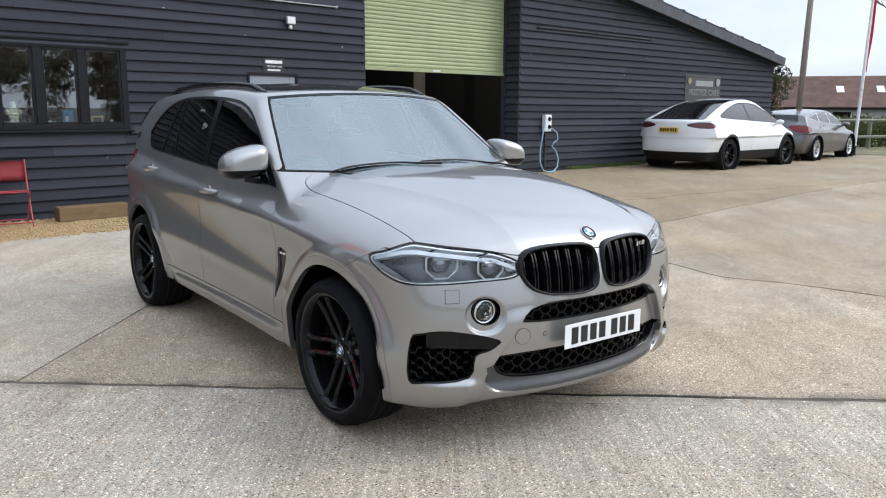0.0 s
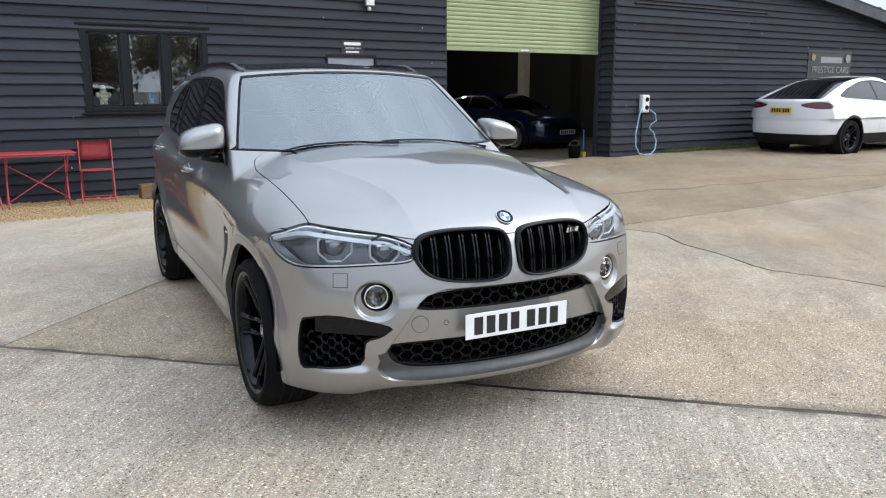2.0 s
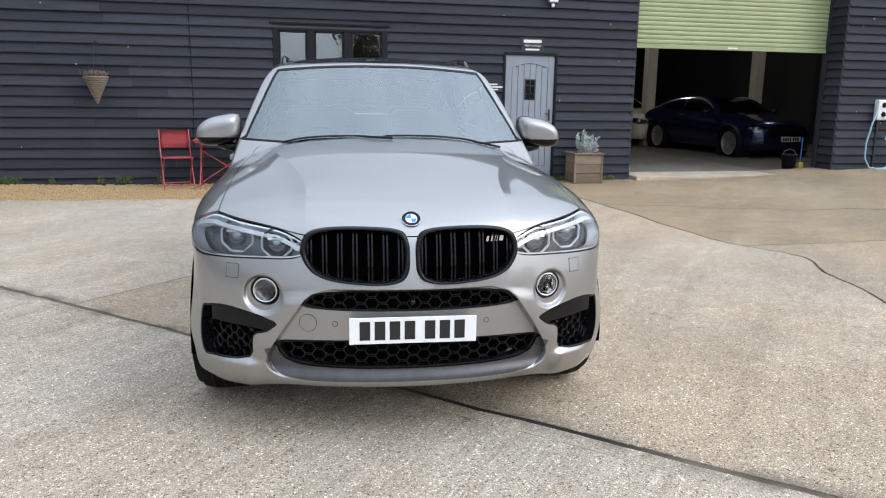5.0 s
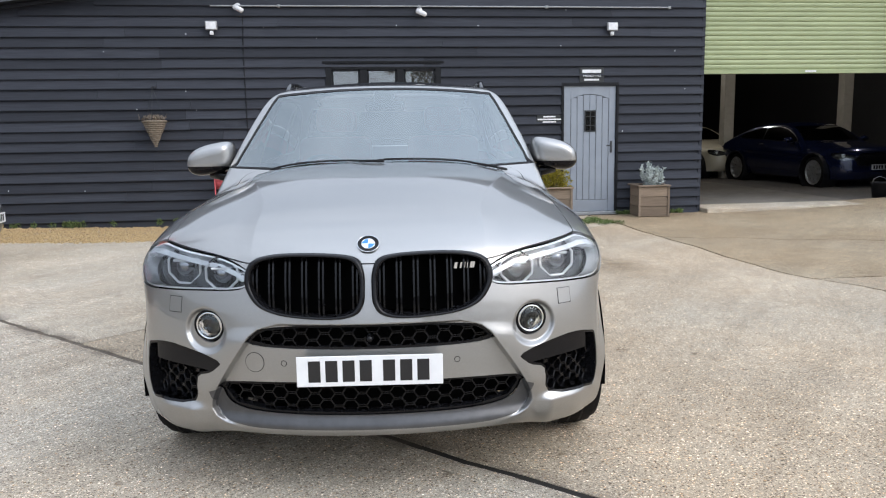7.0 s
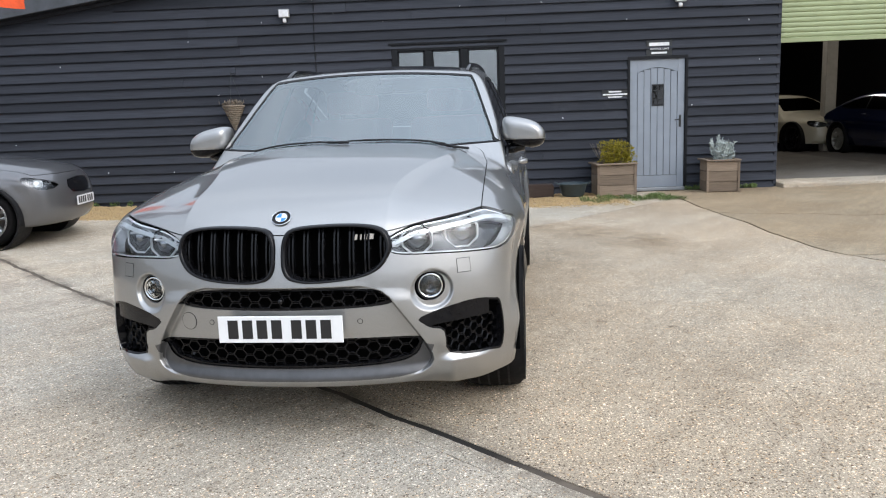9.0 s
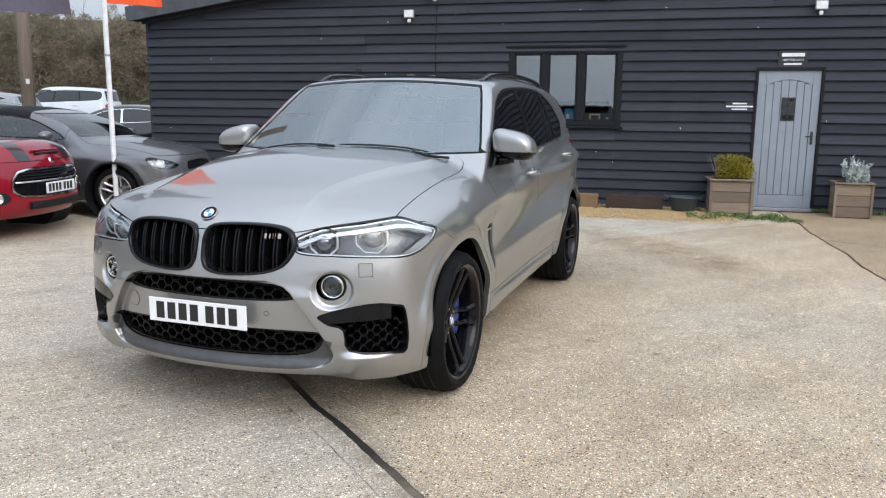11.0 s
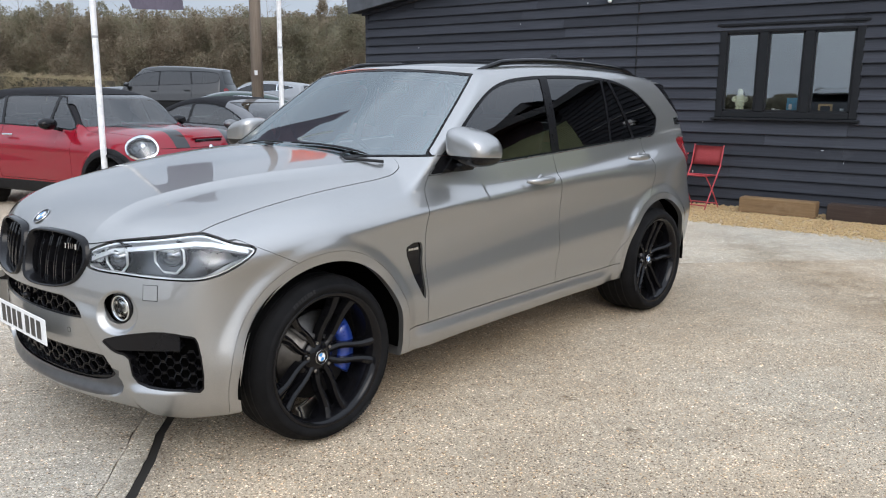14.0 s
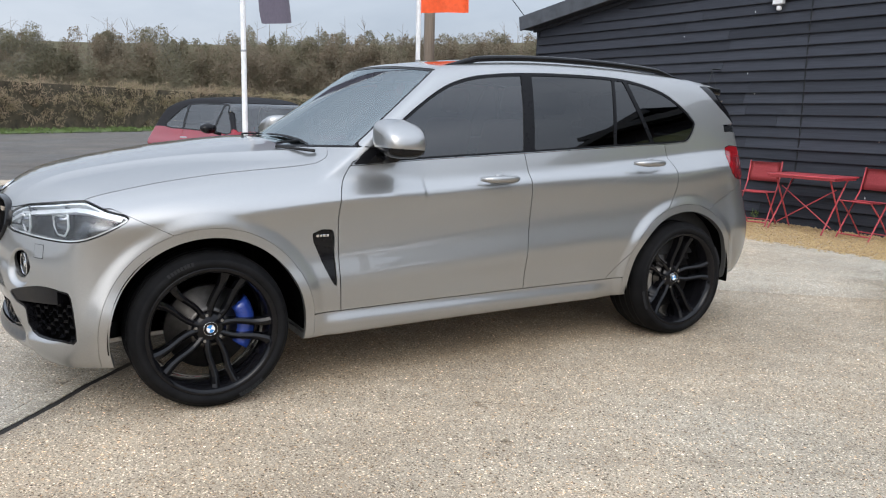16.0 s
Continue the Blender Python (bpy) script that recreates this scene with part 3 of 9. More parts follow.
RED_CLOTH = plain("faded_red_sling", (0.47, 0.085, 0.095), 0.8, 0, 0, 0.12, 60.0, 0.3, 0.2)
SIGN_BLACK = plain("sign_black", (0.022, 0.024, 0.026), 0.35)
SIGN_GREY = plain("sign_lettering", (0.24, 0.25, 0.25), 0.5)
WICKER = plain("wicker", (0.20, 0.165, 0.125), 0.8, 0, 0, 0.4, 40.0, 0.3, 0.4)
# near-black walls: the gloom of the unlit rooms is put into the colour
ROOM_SHADE = plain("shaded_interior", (0.022, 0.022, 0.024), 0.8)
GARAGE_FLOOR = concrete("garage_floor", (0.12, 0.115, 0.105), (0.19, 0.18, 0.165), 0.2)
PILLAR = plain("pale_post", (0.42, 0.40, 0.35), 0.75, 0, 0, 0.12, 4.0)
ROOF_GREY = plain("fibre_cement_roof", (0.060, 0.066, 0.076), 0.75, 0, 0, 0.25, 5.0)
TUB = plain("dark_teal_tub", (0.035, 0.052, 0.060), 0.5)
WINDOW_PANE = glass("window_pane", (0.95, 0.97, 0.97), 2.2, 0.0, 0.0, (0.93, 0.97, 1.0))
LEAF_SILVER = plain("silver_leaf", (0.42, 0.46, 0.44), 0.7, 0, 0, 0.25, 9.0)
GRASS_MAT = plain("grass_blades", (0.085, 0.125, 0.030), 0.75, 0, 0, 0.5, 5.0)
TWIG = plain("bare_twig", (0.165, 0.135, 0.105), 0.85, 0, 0, 0.4, 3.0)
GRAVEL_BED = plain("gravel_bed", (0.48, 0.37, 0.23), 0.9, 0, 0, 0.5, 60.0, 0.3, 0.6)


LAMP_GLOW, _t, _b = node_mat("glowing_bulb")
_b.inputs["Emission Color"].default_value, _b.inputs["Emission Strength"].default_value = (1.0, 0.86, 0.66, 1), 12.0


def foliage_mat(name, tones, spread=0.45):
    """Leaves and twigs whose tone changes from clump to clump."""
    m, t, b = node_mat(name)
    g = t.nodes.new("ShaderNodeNewGeometry")
    r = t.nodes.new("ShaderNodeValToRGB")
    els = r.color_ramp.elements
    els[0].color, els[1].color = (*tones[0], 1), (*tones[-1], 1)
    for i, c in enumerate(tones[1:-1]):
        els.new((i + 1) / (len(tones) - 1)).color = (*c, 1)
    n = noise_ramp(t, 0.07, 0.32, 0.68, (0, 0, 0), (1, 1, 1), 4.0, g.outputs["Position"])
    k = mix(t, spread, n, g.outputs["Random Per Island"])
    t.links.new(k, r.inputs[0])
    # thin twigs and leaves let half the light through
    df, tl, mx = nd(t, "ShaderNodeBsdfDiffuse"), nd(t, "ShaderNodeBsdfTranslucent"), t.nodes.new("ShaderNodeMixShader")
    for s in (df, tl):
        t.links.new(r.outputs[0], s.inputs[0])
    mx.inputs[0].default_value = 0.5
    t.links.new(df.outputs[0], mx.inputs[1])
    t.links.new(tl.outputs[0], mx.inputs[2])
    t.links.new(mx.outputs[0], t.nodes["Material Output"].inputs[0])
    t.nodes.remove(b)
    return m


WOODS = foliage_mat("winter_woods", [(0.185, 0.165, 0.142), (0.225, 0.212, 0.145), (0.250, 0.200, 0.148), (0.200, 0.195, 0.140)], 0.25)
HEDGE = foliage_mat("brown_hedge", [(0.30, 0.22, 0.15), (0.40, 0.31, 0.22), (0.29, 0.25, 0.15), (0.46, 0.38, 0.28)])
# ---- ground ----
def rise(x, y):
    """The yard is flat round the silver car and climbs gently on both sides."""
    return 0.17 * step(8.5, 15.0, x) + 0.06 * step(0.5, -3.0, x) + 0.46 * step(-4.5, -15.0, x) * step(-34.0, -24.0, x) * step(7.0, 13.0, y) * step(36.0, 22.0, y)


def grid_xy(x0, x1, y0, y1, h):
    xs, ys = np.arange(x0, x1 + h / 2, h), np.arange(y0, y1 + h / 2, h)
    X, Y = np.meshgrid(xs, ys, indexing="ij")
    V = np.stack([X.ravel(), Y.ravel(), np.zeros(X.size)], 1)
    i = np.arange(X.size).reshape(X.shape)
    a, b, c, d = i[:-1, :-1].ravel(), i[1:, :-1].ravel(), i[1:, 1:].ravel(), i[:-1, 1:].ravel()
    return V, np.concatenate([np.stack([a, b, c], 1), np.stack([a, c, d], 1)])


def wobble(x, y, amp=0.02, f=1.7, seed=0.0):
    return amp * (np.sin(f * x + 1.3 * f * y + seed) + 0.6 * np.sin(3.1 * f * x - 2.3 * f * y + 2 * seed) + 0.35 * np.sin(7.3 * f * x + 6.1 * f * y))


def flat_mesh(name, V, T, mat, parent=None, label="", lift=0.0, thick=0.0):
    V = V.copy()
    V[:, 2] = rise(V[:, 0], V[:, 1]) + lift
    if thick:
        e = np.concatenate([T[:, [0, 1]], T[:, [1, 2]], T[:, [2, 0]]])
        _, inv, cnt = np.unique(np.sort(e, 1), axis=0, return_inverse=True, return_counts=True)
        rim = e[cnt[inv.ravel()] == 1]
        n, k = len(V), len(rim)
        V = np.concatenate([V, V[rim[:, 0]], V[rim[:, 1]], V[rim[:, 1]] - [0, 0, thick], V[rim[:, 0]] - [0, 0, thick]])
        i = n + np.arange(k)
        T = np.concatenate([T, np.stack([i, i + 3 * k, i + 2 * k], 1), np.stack([i, i + 2 * k, i + k], 1)])
    me = bpy.data.meshes.new(name)
    me.from_pydata(V.tolist(), [], T.tolist())
    return link(name, me, mat, parent, label)


def ground():
    xs = [-2500, -800, -300, -120, -60, -40, -34, -31, -28, -25, -20, -16, -13, -11, -9, -7, -5, -3, -2, -1, 0, 1, 3, 6, 8, 9, 10, 11, 12, 13, 14, 15, 16, 20, 30, 60, 120, 300, 800, 2500]
    ys = [-2500, -800, -300, -100, -40, -20, -10, -5, 0, 4, 7, 9, 11, 13, 16, 20, 24, 28, 32, 36, 40, 100, 300, 800, 2500]
    X, Y = np.meshgrid(xs, ys, indexing="ij")
    V = np.stack([X.ravel(), Y.ravel(), np.zeros(X.size)], 1).astype(float)
    i = np.arange(X.size).reshape(X.shape)
    Q = np.stack([i[:-1, :-1].ravel(), i[1:, :-1].ravel(), i[1:, 1:].ravel(), i[:-1, 1:].ravel()], 1)
    T = np.concatenate([Q[:, [0, 1, 2]], Q[:, [0, 2, 3]]])
    g = flat_mesh("ground", V, T, ASPHALT, None, "", -0.022)
    tagged(g, "worn grey asphalt and earth under the yard", "ground", kind="structure")

    # concrete slabs, cut along the joints and cracks
    yard = thing("pavement", Matrix.Identity(4), "worn concrete yard slabs with dark joints", "pavement")
    tagged(yard, kind="structure")
    V, T = grid_xy(-9.0, 44.0, -14.0, 12.6, 0.2)
    la = lambda P: (P[:, 0] + P[:, 1] - 5.93) / 1.414 + wobble(P[:, 0], P[:, 1], 0.007) + wobble(P[:, 0], P[:, 1], 0.006, 9.0, 2.0)
    lb = lambda P: (P[:, 1] - P[:, 0] - 3.75) / 1.414 + wobble(P[:, 0], P[:, 1], 0.004, 2.0, 1.0)
    lc = lambda P: P[:, 0] - 6.95 + 0.03 * (P[:, 1] - 7) - 0.34 * np.exp(-((P[:, 1] - 5.4) / 0.5) ** 2) + 0.25 * np.exp(-((P[:, 1] - 3.65) / 0.5) ** 2) + wobble(P[:, 0], P[:, 1], 0.016, 2.3, 2.0)
    ld = lambda P: P[:, 1] - 5.95 - wobble(P[:, 0], P[:, 1], 0.03, 0.9, 4.0) + (P[:, 0] - 9.6) * 0.03
    gravel = lambda P: np.maximum(10.12 + 0.02 * np.maximum(P[:, 0] - 4.5, 0) * P[:, 0] + wobble(P[:, 0], P[:, 1], 0.03, 3.0, 5.0) - P[:, 1], P[:, 0] - 6.15)
    edge = lambda P: -8.2 + 0.25 * (P[:, 1] - 4) - P[:, 0]
    cr3 = lambda P: P[:, 1] - 7.9 + 0.35 * (P[:, 0] - 10) - wobble(P[:, 0], P[:, 1], 0.10, 1.5, 7.0)
    V, T = clip(V, T, edge(V))
    V, T = clip(V, T, -gravel(V))
    V, T = clip(V, T, np.where((V[:, 1] > 11.74) & ((V[:, 0] < 8.7) | (V[:, 0] > 12.9)), 1.0, V[:, 1] - 12.18))

    def slab(name, tests, mat, label):
        v, t = V, T
        for fn, gap in tests:
            d = fn(v) + gap
            v, t = clip(v, t, d)
        flat_mesh(name, v, t, mat, yard, label, 0.0, 0.02)
    neg = lambda fn: (lambda P: -fn(P))
    slab("concrete_slab", [(la, 0.1275)], CONC_NEAR, "brushed grey concrete")
    slab("edge_strip", [(la, 0.021), (neg(la), -0.125)], CONC_PALE, "narrow concrete strip along the joint")
    slab("concrete_slab", [(neg(la), 0.021), (lb, 0.006), (lc, 0.015)], CONC_STONE, "concrete with exposed stones")
    slab("concrete_slab", [(neg(la), 0.021), (neg(lb), 0.006), (lc, 0.015)], CONC_PALE, "paler smooth concrete")
    slab("concrete_slab", [(neg(la), 0.021), (neg(lc), 0.015), (ld, 0.012)], CONC_BROWN, "browner concrete with exposed stones")
    slab("concrete_slab", [(neg(la), 0.021), (neg(lc), 0.015), (neg(ld), 0.012), (cr3, 0.018)], CONC_TAN, "old tan concrete, cracked")
    slab("concrete_slab", [(neg(la), 0.021), (neg(lc), 0.015), (neg(ld), 0.012), (neg(cr3), 0.012)], CONC_TAN, "old tan concrete, cracked")
    # joint filler, a little below the surface
    fill = bmesh.new()
    for k in range(60):
        a, b = -6 + k * 0.35, -6 + (k + 1) * 0.35
        w = 0.038
        q = [(a, 5.93 - a), (b, 5.93 - b)]
        vs = [fill.verts.new((x + s * w, y + s * w, float(rise(x, y)) - 0.004)) for x, y in q for s in (-0.7, 0.7)]
        fill.faces.new((vs[0], vs[1], vs[3], vs[2]))
    part("joint_filler", fill, SEALANT, yard)
    # gravel strip under the wall
    bed = flat_mesh("gravel_bed", *clip(*(lambda v, t: (v, t, gravel(v) * 0 + np.maximum(-gravel(v) * 0 + (10.05 - v[:, 1]), 0) + np.where(v[:, 0] > 6.2, 1.0, -0.5)))(*grid_xy(-4.2, 6.4, 9.8, 11.8, 0.1))), GRAVEL_BED, None, "", -0.006)
    tagged(bed, "bed of pale pea gravel along the wall", "gravel", kind="structure")
    rng = np.random.default_rng(5)
    pts, faces = [], []
    base = np.array([(1, 0, 0), (-1, 0, 0), (0, 1, 0), (0, -1, 0), (0, 0, 1), (0, 0, -1)], float)
    tri = [(0, 2, 4), (2, 1, 4), (1, 3, 4), (3, 0, 4), (2, 0, 5), (1, 2, 5), (3, 1, 5), (0, 3, 5)]
    n = 0
    for _ in range(15000):
        x, y = rng.uniform(-3.8, 6.1), rng.uniform(9.98, 11.76)
        if y < 10.10 + 0.05 * rng.standard_normal() + (0.02 * x if x > 4.5 else 0):
            if rng.random() < 0.8:
                continue
        s = rng.uniform(0.010, 0.024) * np.array([1, rng.uniform(0.6, 1), rng.uniform(0.5, 0.8)])
        a = rng.uniform(0, 6.28)
        p = base * s * rng.uniform(0.8, 1.2, (6, 1))
        p = np.stack([p[:, 0] * np.cos(a) - p[:, 1] * np.sin(a) + x, p[:, 0] * np.sin(a) + p[:, 1] * np.cos(a) + y, p[:, 2] + rise(x, y) + 0.002], 1)
        pts.append(p)
        faces += [(i + n, j + n, k + n) for i, j, k in tri]
        n += 6
    me = bpy.data.meshes.new("gravel")
    me.from_pydata(np.concatenate(pts).tolist(), [], faces)
    stone_mat = foliage_mat("gravel_stones", [(0.46, 0.34, 0.18), (0.66, 0.52, 0.30), (0.56, 0.42, 0.24), (0.72, 0.61, 0.42)])
    tagged(link("gravel", me, stone_mat), "loose pale yellow pea gravel against the wall", "gravel", kind="stuff")


# ---- the black weatherboarded barn ----
WALL_Y, WEST, EAST, RIDGE = 11.80, -3.90, 24.70, 11.97
BAY0, BAY1 = 8.72, 12.86
eave = lambda x: 2.95 + 0.143 * (x - WEST) if x < RIDGE else 2.95 + 0.143 * (2 * RIDGE - 0.02 - WEST - x)


def board_mesh(h):
    """One feather-edged board, a metre long: thick at its lower edge, thin at the top."""
    bm = bmesh.new()
    prof = [(-0.049, 0.0), (-0.044, -0.004), (-0.010, -0.002), (0.0, h), (-0.006, h), (-0.049, 0.008)]
    ends = [[bm.verts.new((x, y, z)) for y, z in prof] for x in (0.0, 1.0)]
    for k in range(len(prof)):
        j = (k + 1) % len(prof)
        bm.faces.new((ends[0][k], ends[0][j], ends[1][j], ends[1][k]))
    bm.faces.new(ends[0][::-1])
    bm.faces.new(ends[1])
    me = bpy.data.meshes.new("weatherboard")
    bmesh.ops.recalc_face_normals(bm, faces=bm.faces)
    bm.to_mesh(me)
    bm.free()
    me.materials.append(BOARD_BLACK)
    return me


def clad(parent, x0, x1, y, z0, pitch, top, holes, rng, mesh, shift=0.0):
    """Rows of boards on a wall that faces -y, cut round the openings."""
    row = 0
    while True:
        z = z0 + row * pitch
        spans = [[x0, x1]]
        lim = z + pitch * 0.9
        xs = np.linspace(x0, x1, 600)
        ok = xs[np.array([top(v) for v in xs]) > lim]
        if not len(ok):
            break
        spans = [[ok[0], ok[-1]]]
        for a, b, lo, hi in holes:
            if z + pitch * 0.62 > lo and z + pitch * 0.3 < hi:
                spans = [s for q in spans for s in ([q[0], min(q[1], a)], [max(q[0], b), q[1]]) if s[1] - s[0] > 0.03]
        for a, b in spans:
            x = a
            while x < b - 0.02:
                e = min(b, x + rng.uniform(3.2, 5.2))
                if b - e < 0.9:
                    e = b
                ob = new("weatherboard", mesh)
                ob.parent = parent
                ob.matrix_basis = Matrix.Translation((x + 0.0015, y - rng.uniform(0, 0.004), z + rng.uniform(-0.004, 0.004))) @ pose(0, 0, 0, 0, rng.uniform(-0.06, 0.06), 0) @ Matrix.Diagonal((e - x - 0.003, 1, 1, 1))
                x = e
        row += 1


def barn():
    wall = thing("wall_north", Matrix.Identity(4), "black stained weatherboard gable wall of a barn", "wall")
    tagged(wall, kind="structure")
    rng = random.Random(4)
    bm = bmesh.new()
    win, door = (2.66, 4.42, 1.235, 2.415), (6.37, 7.27, 0.0, 2.09)

    def pier(x0, x1, z0, z1f, y0=WALL_Y, y1=WALL_Y + 0.18):
        n = max(1, int((x1 - x0) / 2))
        for i in range(n):
            a, b = x0 + (x1 - x0) * i / n, x0 + (x1 - x0) * (i + 1) / n
            vs = [bm.verts.new(p) for p in ((a, y0, z0), (b, y0, z0), (b, y0, z1f(b)), (a, y0, z1f(a)), (a, y1, z0), (b, y1, z0), (b, y1, z1f(b)), (a, y1, z1f(a)))]
            for q in ((0, 1, 2, 3), (5, 4, 7, 6), (4, 0, 3, 7), (1, 5, 6, 2), (3, 2, 6, 7), (4, 5, 1, 0)):
                bm.faces.new([vs[k] for k in q])
    flat = lambda z: (lambda x: z)
    pier(WEST, win[0], -0.05, eave)
    pier(win[0], win[1], -0.05, flat(win[2]))
    pier(win[0], win[1], win[3], eave)
    pier(win[1], door[0], -0.05, eave)
    pier(door[0], door[1], door[3], eave)
    pier(door[1], BAY0, -0.05, eave)
    pier(BAY0, BAY1, 4.3, eave, WALL_Y + 0.40, WALL_Y + 0.58)
    pier(BAY1, EAST, -0.05, eave, WALL_Y - 0.02, WALL_Y + 0.16)
    part("wall_core", bm, BOARD_BLACK, wall)
    mesh = board_mesh(0.176)
    P = 0.151
    clad(wall, WEST - 0.01, BAY0, WALL_Y, -0.043, P, eave, [win, door], rng, mesh)
    clad(wall, BAY1 - 0.005, EAST, WALL_Y - 0.02, 0.094, 0.1568, eave, [], rng, mesh)
    # pale staples and flakes left in the boards
    specks = bmesh.new()
    for _ in range(75):
        x, z = rng.uniform(WEST + 0.3, EAST - 1.0), rng.uniform(0.4, 3.4)
        if BAY0 - 0.1 < x < BAY1 + 0.1 or z > eave(x) - 0.2 or (win[0] < x < win[1] and win[2] < z < win[3]) or (door[0] < x < door[1] and z < door[3]):
            continue
        k = int((z + 0.043) / P)
        v = ((z + 0.043) / P - k)
        y = WALL_Y - 0.052 * (1 - v) - 0.006 * v - 0.006 - (0.02 if x > BAY1 else 0.0)
        w, h = rng.choice(((0.006, 0.02), (0.012, 0.012), (0.03, 0.006), (0.008, 0.026)))
        add_box(specks, (x, y, z), (x + w, y + 0.008, z + h))
    part("old_fixings", specks, WHITE_PLASTIC, wall, "pale staples and paint flecks")
    # the return of the taller part beside the bay
    for k in range(26):
        ob = new("weatherboard", mesh)
        ob.parent = wall
        ob.matrix_basis = Matrix.Translation((BAY1, WALL_Y + 0.42, 0.094 + k * 0.1568)) @ pose(0, 0, 0, 0, 0, -90) @ Matrix.Diagonal((0.46, 1, 1, 1))
    part("corner_post", box((BAY1 - 0.032, WALL_Y - 0.052, 0.05), (BAY1 + 0.012, WALL_Y - 0.012, 4.7), 0.004), BOARD_BLACK, wall)
    part("corner_post", box((BAY0 - 0.05, WALL_Y - 0.034, 0.03), (BAY0 + 0.004, WALL_Y + 0.19, 4.6), 0.004), BOARD_BLACK, wall)
    part("corner_post", box((WEST - 0.035, WALL_Y - 0.036, 0.0), (WEST + 0.02, WALL_Y + 0.1, 2.95), 0.004), BOARD_BLACK, wall)
    part("plinth", box((WEST, WALL_Y - 0.010, -0.05), (BAY0, WALL_Y - 0.002, 0.07)), SLEEPER_DARK, wall)
    # other walls and roof close the building
    for name, a, b in (("wall_west", (WEST, WALL_Y + 0.18, -0.05), (WEST + 0.18, 34.0, 2.9)), ("wall_east", (EAST - 0.18, WALL_Y + 0.16, -0.05), (EAST, 34.0, 2.9)), ("wall_south", (WEST, 34.0, -0.05), (EAST, 34.2, 2.9))):
        tagged(part(name, box(a, b), BOARD_BLACK), "plain black outer wall of the barn", "wall", kind="structure")
    roof = thing("roof", Matrix.Identity(4), "shallow grey corrugated barn roof with dark verge boards", "roof")
    tagged(roof, kind="structure")
    ang = math.atan(0.143)
    for sg, x0 in ((1, WEST - 0.22), (-1, EAST + 0.22)):
        z0 = 2.95 - 0.22 * 0.143 + 0.03
        ln = (RIDGE - (WEST - 0.22)) / math.cos(ang)
        m = Matrix.Translation((x0, 0, z0)) @ (Matrix.Identity(4) if sg > 0 else pose(0, 0, 0, 0, 0, 180)) @ pose(0, 0, 0, 0, -math.degrees(ang), 0)
        ys = (11.52, 34.4) if sg > 0 else (-34.4, -11.52)
        part("roof_sheet", box((0, ys[0], 0.20), (ln, ys[1], 0.245), 0.0, m), ROOF_GREY, roof)
        yv = (11.50, 11.545) if sg > 0 else (-11.545, -11.50)
        part("verge_board", box((0, yv[0], -0.01), (ln, yv[1], 0.235), 0.004, m), ROOF_GREY, roof)
        yv = (11.555, 11.76) if sg > 0 else (-11.76, -11.555)
        part("soffit", box((0.05, yv[0], -0.005), (ln, yv[1], 0.015), 0.0, m), BOARD_BLACK, roof)
        yv = (11.70, 11.76) if sg > 0 else (-11.76, -11.70)
        part("verge_trim", box((0.15, yv[0], -0.06), (ln, yv[1], -0.012), 0.004, m), BOARD_BLACK, roof)

    # window
    w = thing("window_1", Matrix.Identity(4), "dark framed three-pane window with things on its sill", "window")
    tagged(w, kind="structure")
    x0, x1, z0, z1 = 2.67, 4.41, 1.245, 2.41
    yf = WALL_Y - 0.045
    for a, b in (((x0 - 0.02, z0 - 0.02), (x0 + 0.075, z1 + 0.02)), ((x1 - 0.075, z0 - 0.02), (x1 + 0.02, z1 + 0.02)), ((x0 + 0.075, z1 - 0.07), (x1 - 0.075, z1 + 0.02)), ((x0 + 0.075, z0 - 0.02), (x1 - 0.075, z0 + 0.06)), ((3.175, z0 + 0.06), (3.285, z1 - 0.07)), ((3.74, z0 + 0.06), (3.85, z1 - 0.07))):
        part("window_frame", box((a[0], yf, a[1]), (b[0], WALL_Y + 0.06, b[1]), 0.006), FRAME_DARK, w)
    for a, b in ((x0 + 0.075, 3.175), (3.285, 3.74), (3.85, x1 - 0.075)):
        for q in (((a, z0 + 0.06), (a + 0.028, z1 - 0.07)), ((b - 0.028, z0 + 0.06), (b, z1 - 0.07)), ((a, z0 + 0.06), (b, z0 + 0.088)), ((a, z1 - 0.098), (b, z1 - 0.07))):
            part("sash", box((q[0][0], yf + 0.012, q[0][1]), (q[1][0], WALL_Y + 0.03, q[1][1]), 0.003), FRAME_DARK, w)
        pane = part("pane", box((a + 0.02, yf + 0.030, z0 + 0.075), (b - 0.02, yf + 0.036, z1 - 0.085)), WINDOW_PANE, w)
        pane.visible_shadow = False
    part("window_sill", box((x0 - 0.06, yf - 0.05, z0 - 0.055), (x1 + 0.06, WALL_Y, z0 - 0.022), 0.006), FRAME_DARK, w)
    part("window_head", box((x0 - 0.06, yf - 0.012, z1 + 0.022), (x1 + 0.06, WALL_Y - 0.004, z1 + 0.055), 0.004), FRAME_DARK, w)
    part("inner_sill", box((x0 + 0.02, WALL_Y + 0.062, z0 + 0.01), (x1 - 0.02, WALL_Y + 0.30, z0 + 0.045), 0.004), WHITE_PLASTIC, w)
    room = bmesh.new()
    add_box(room, (1.6, WALL_Y + 0.19, 0.0), (5.4, 15.5, 2.7))
    for f in list(room.faces):
        if f.calc_center_median().y < WALL_Y + 0.2:
            room.faces.remove(f)
    tagged(part("wall_office", room, ROOM_SHADE), "office behind the window, its dimness in the wall colour", "wall", kind="structure")

    # door
    d = thing("door_1", Matrix.Identity(4), "closed grey-blue boarded cottage door with a small barred light", "door")
    tagged(d, kind="structure")
    dx0, dx1, dz0, dz1 = 6.395, 7.25, 0.055, 2.065
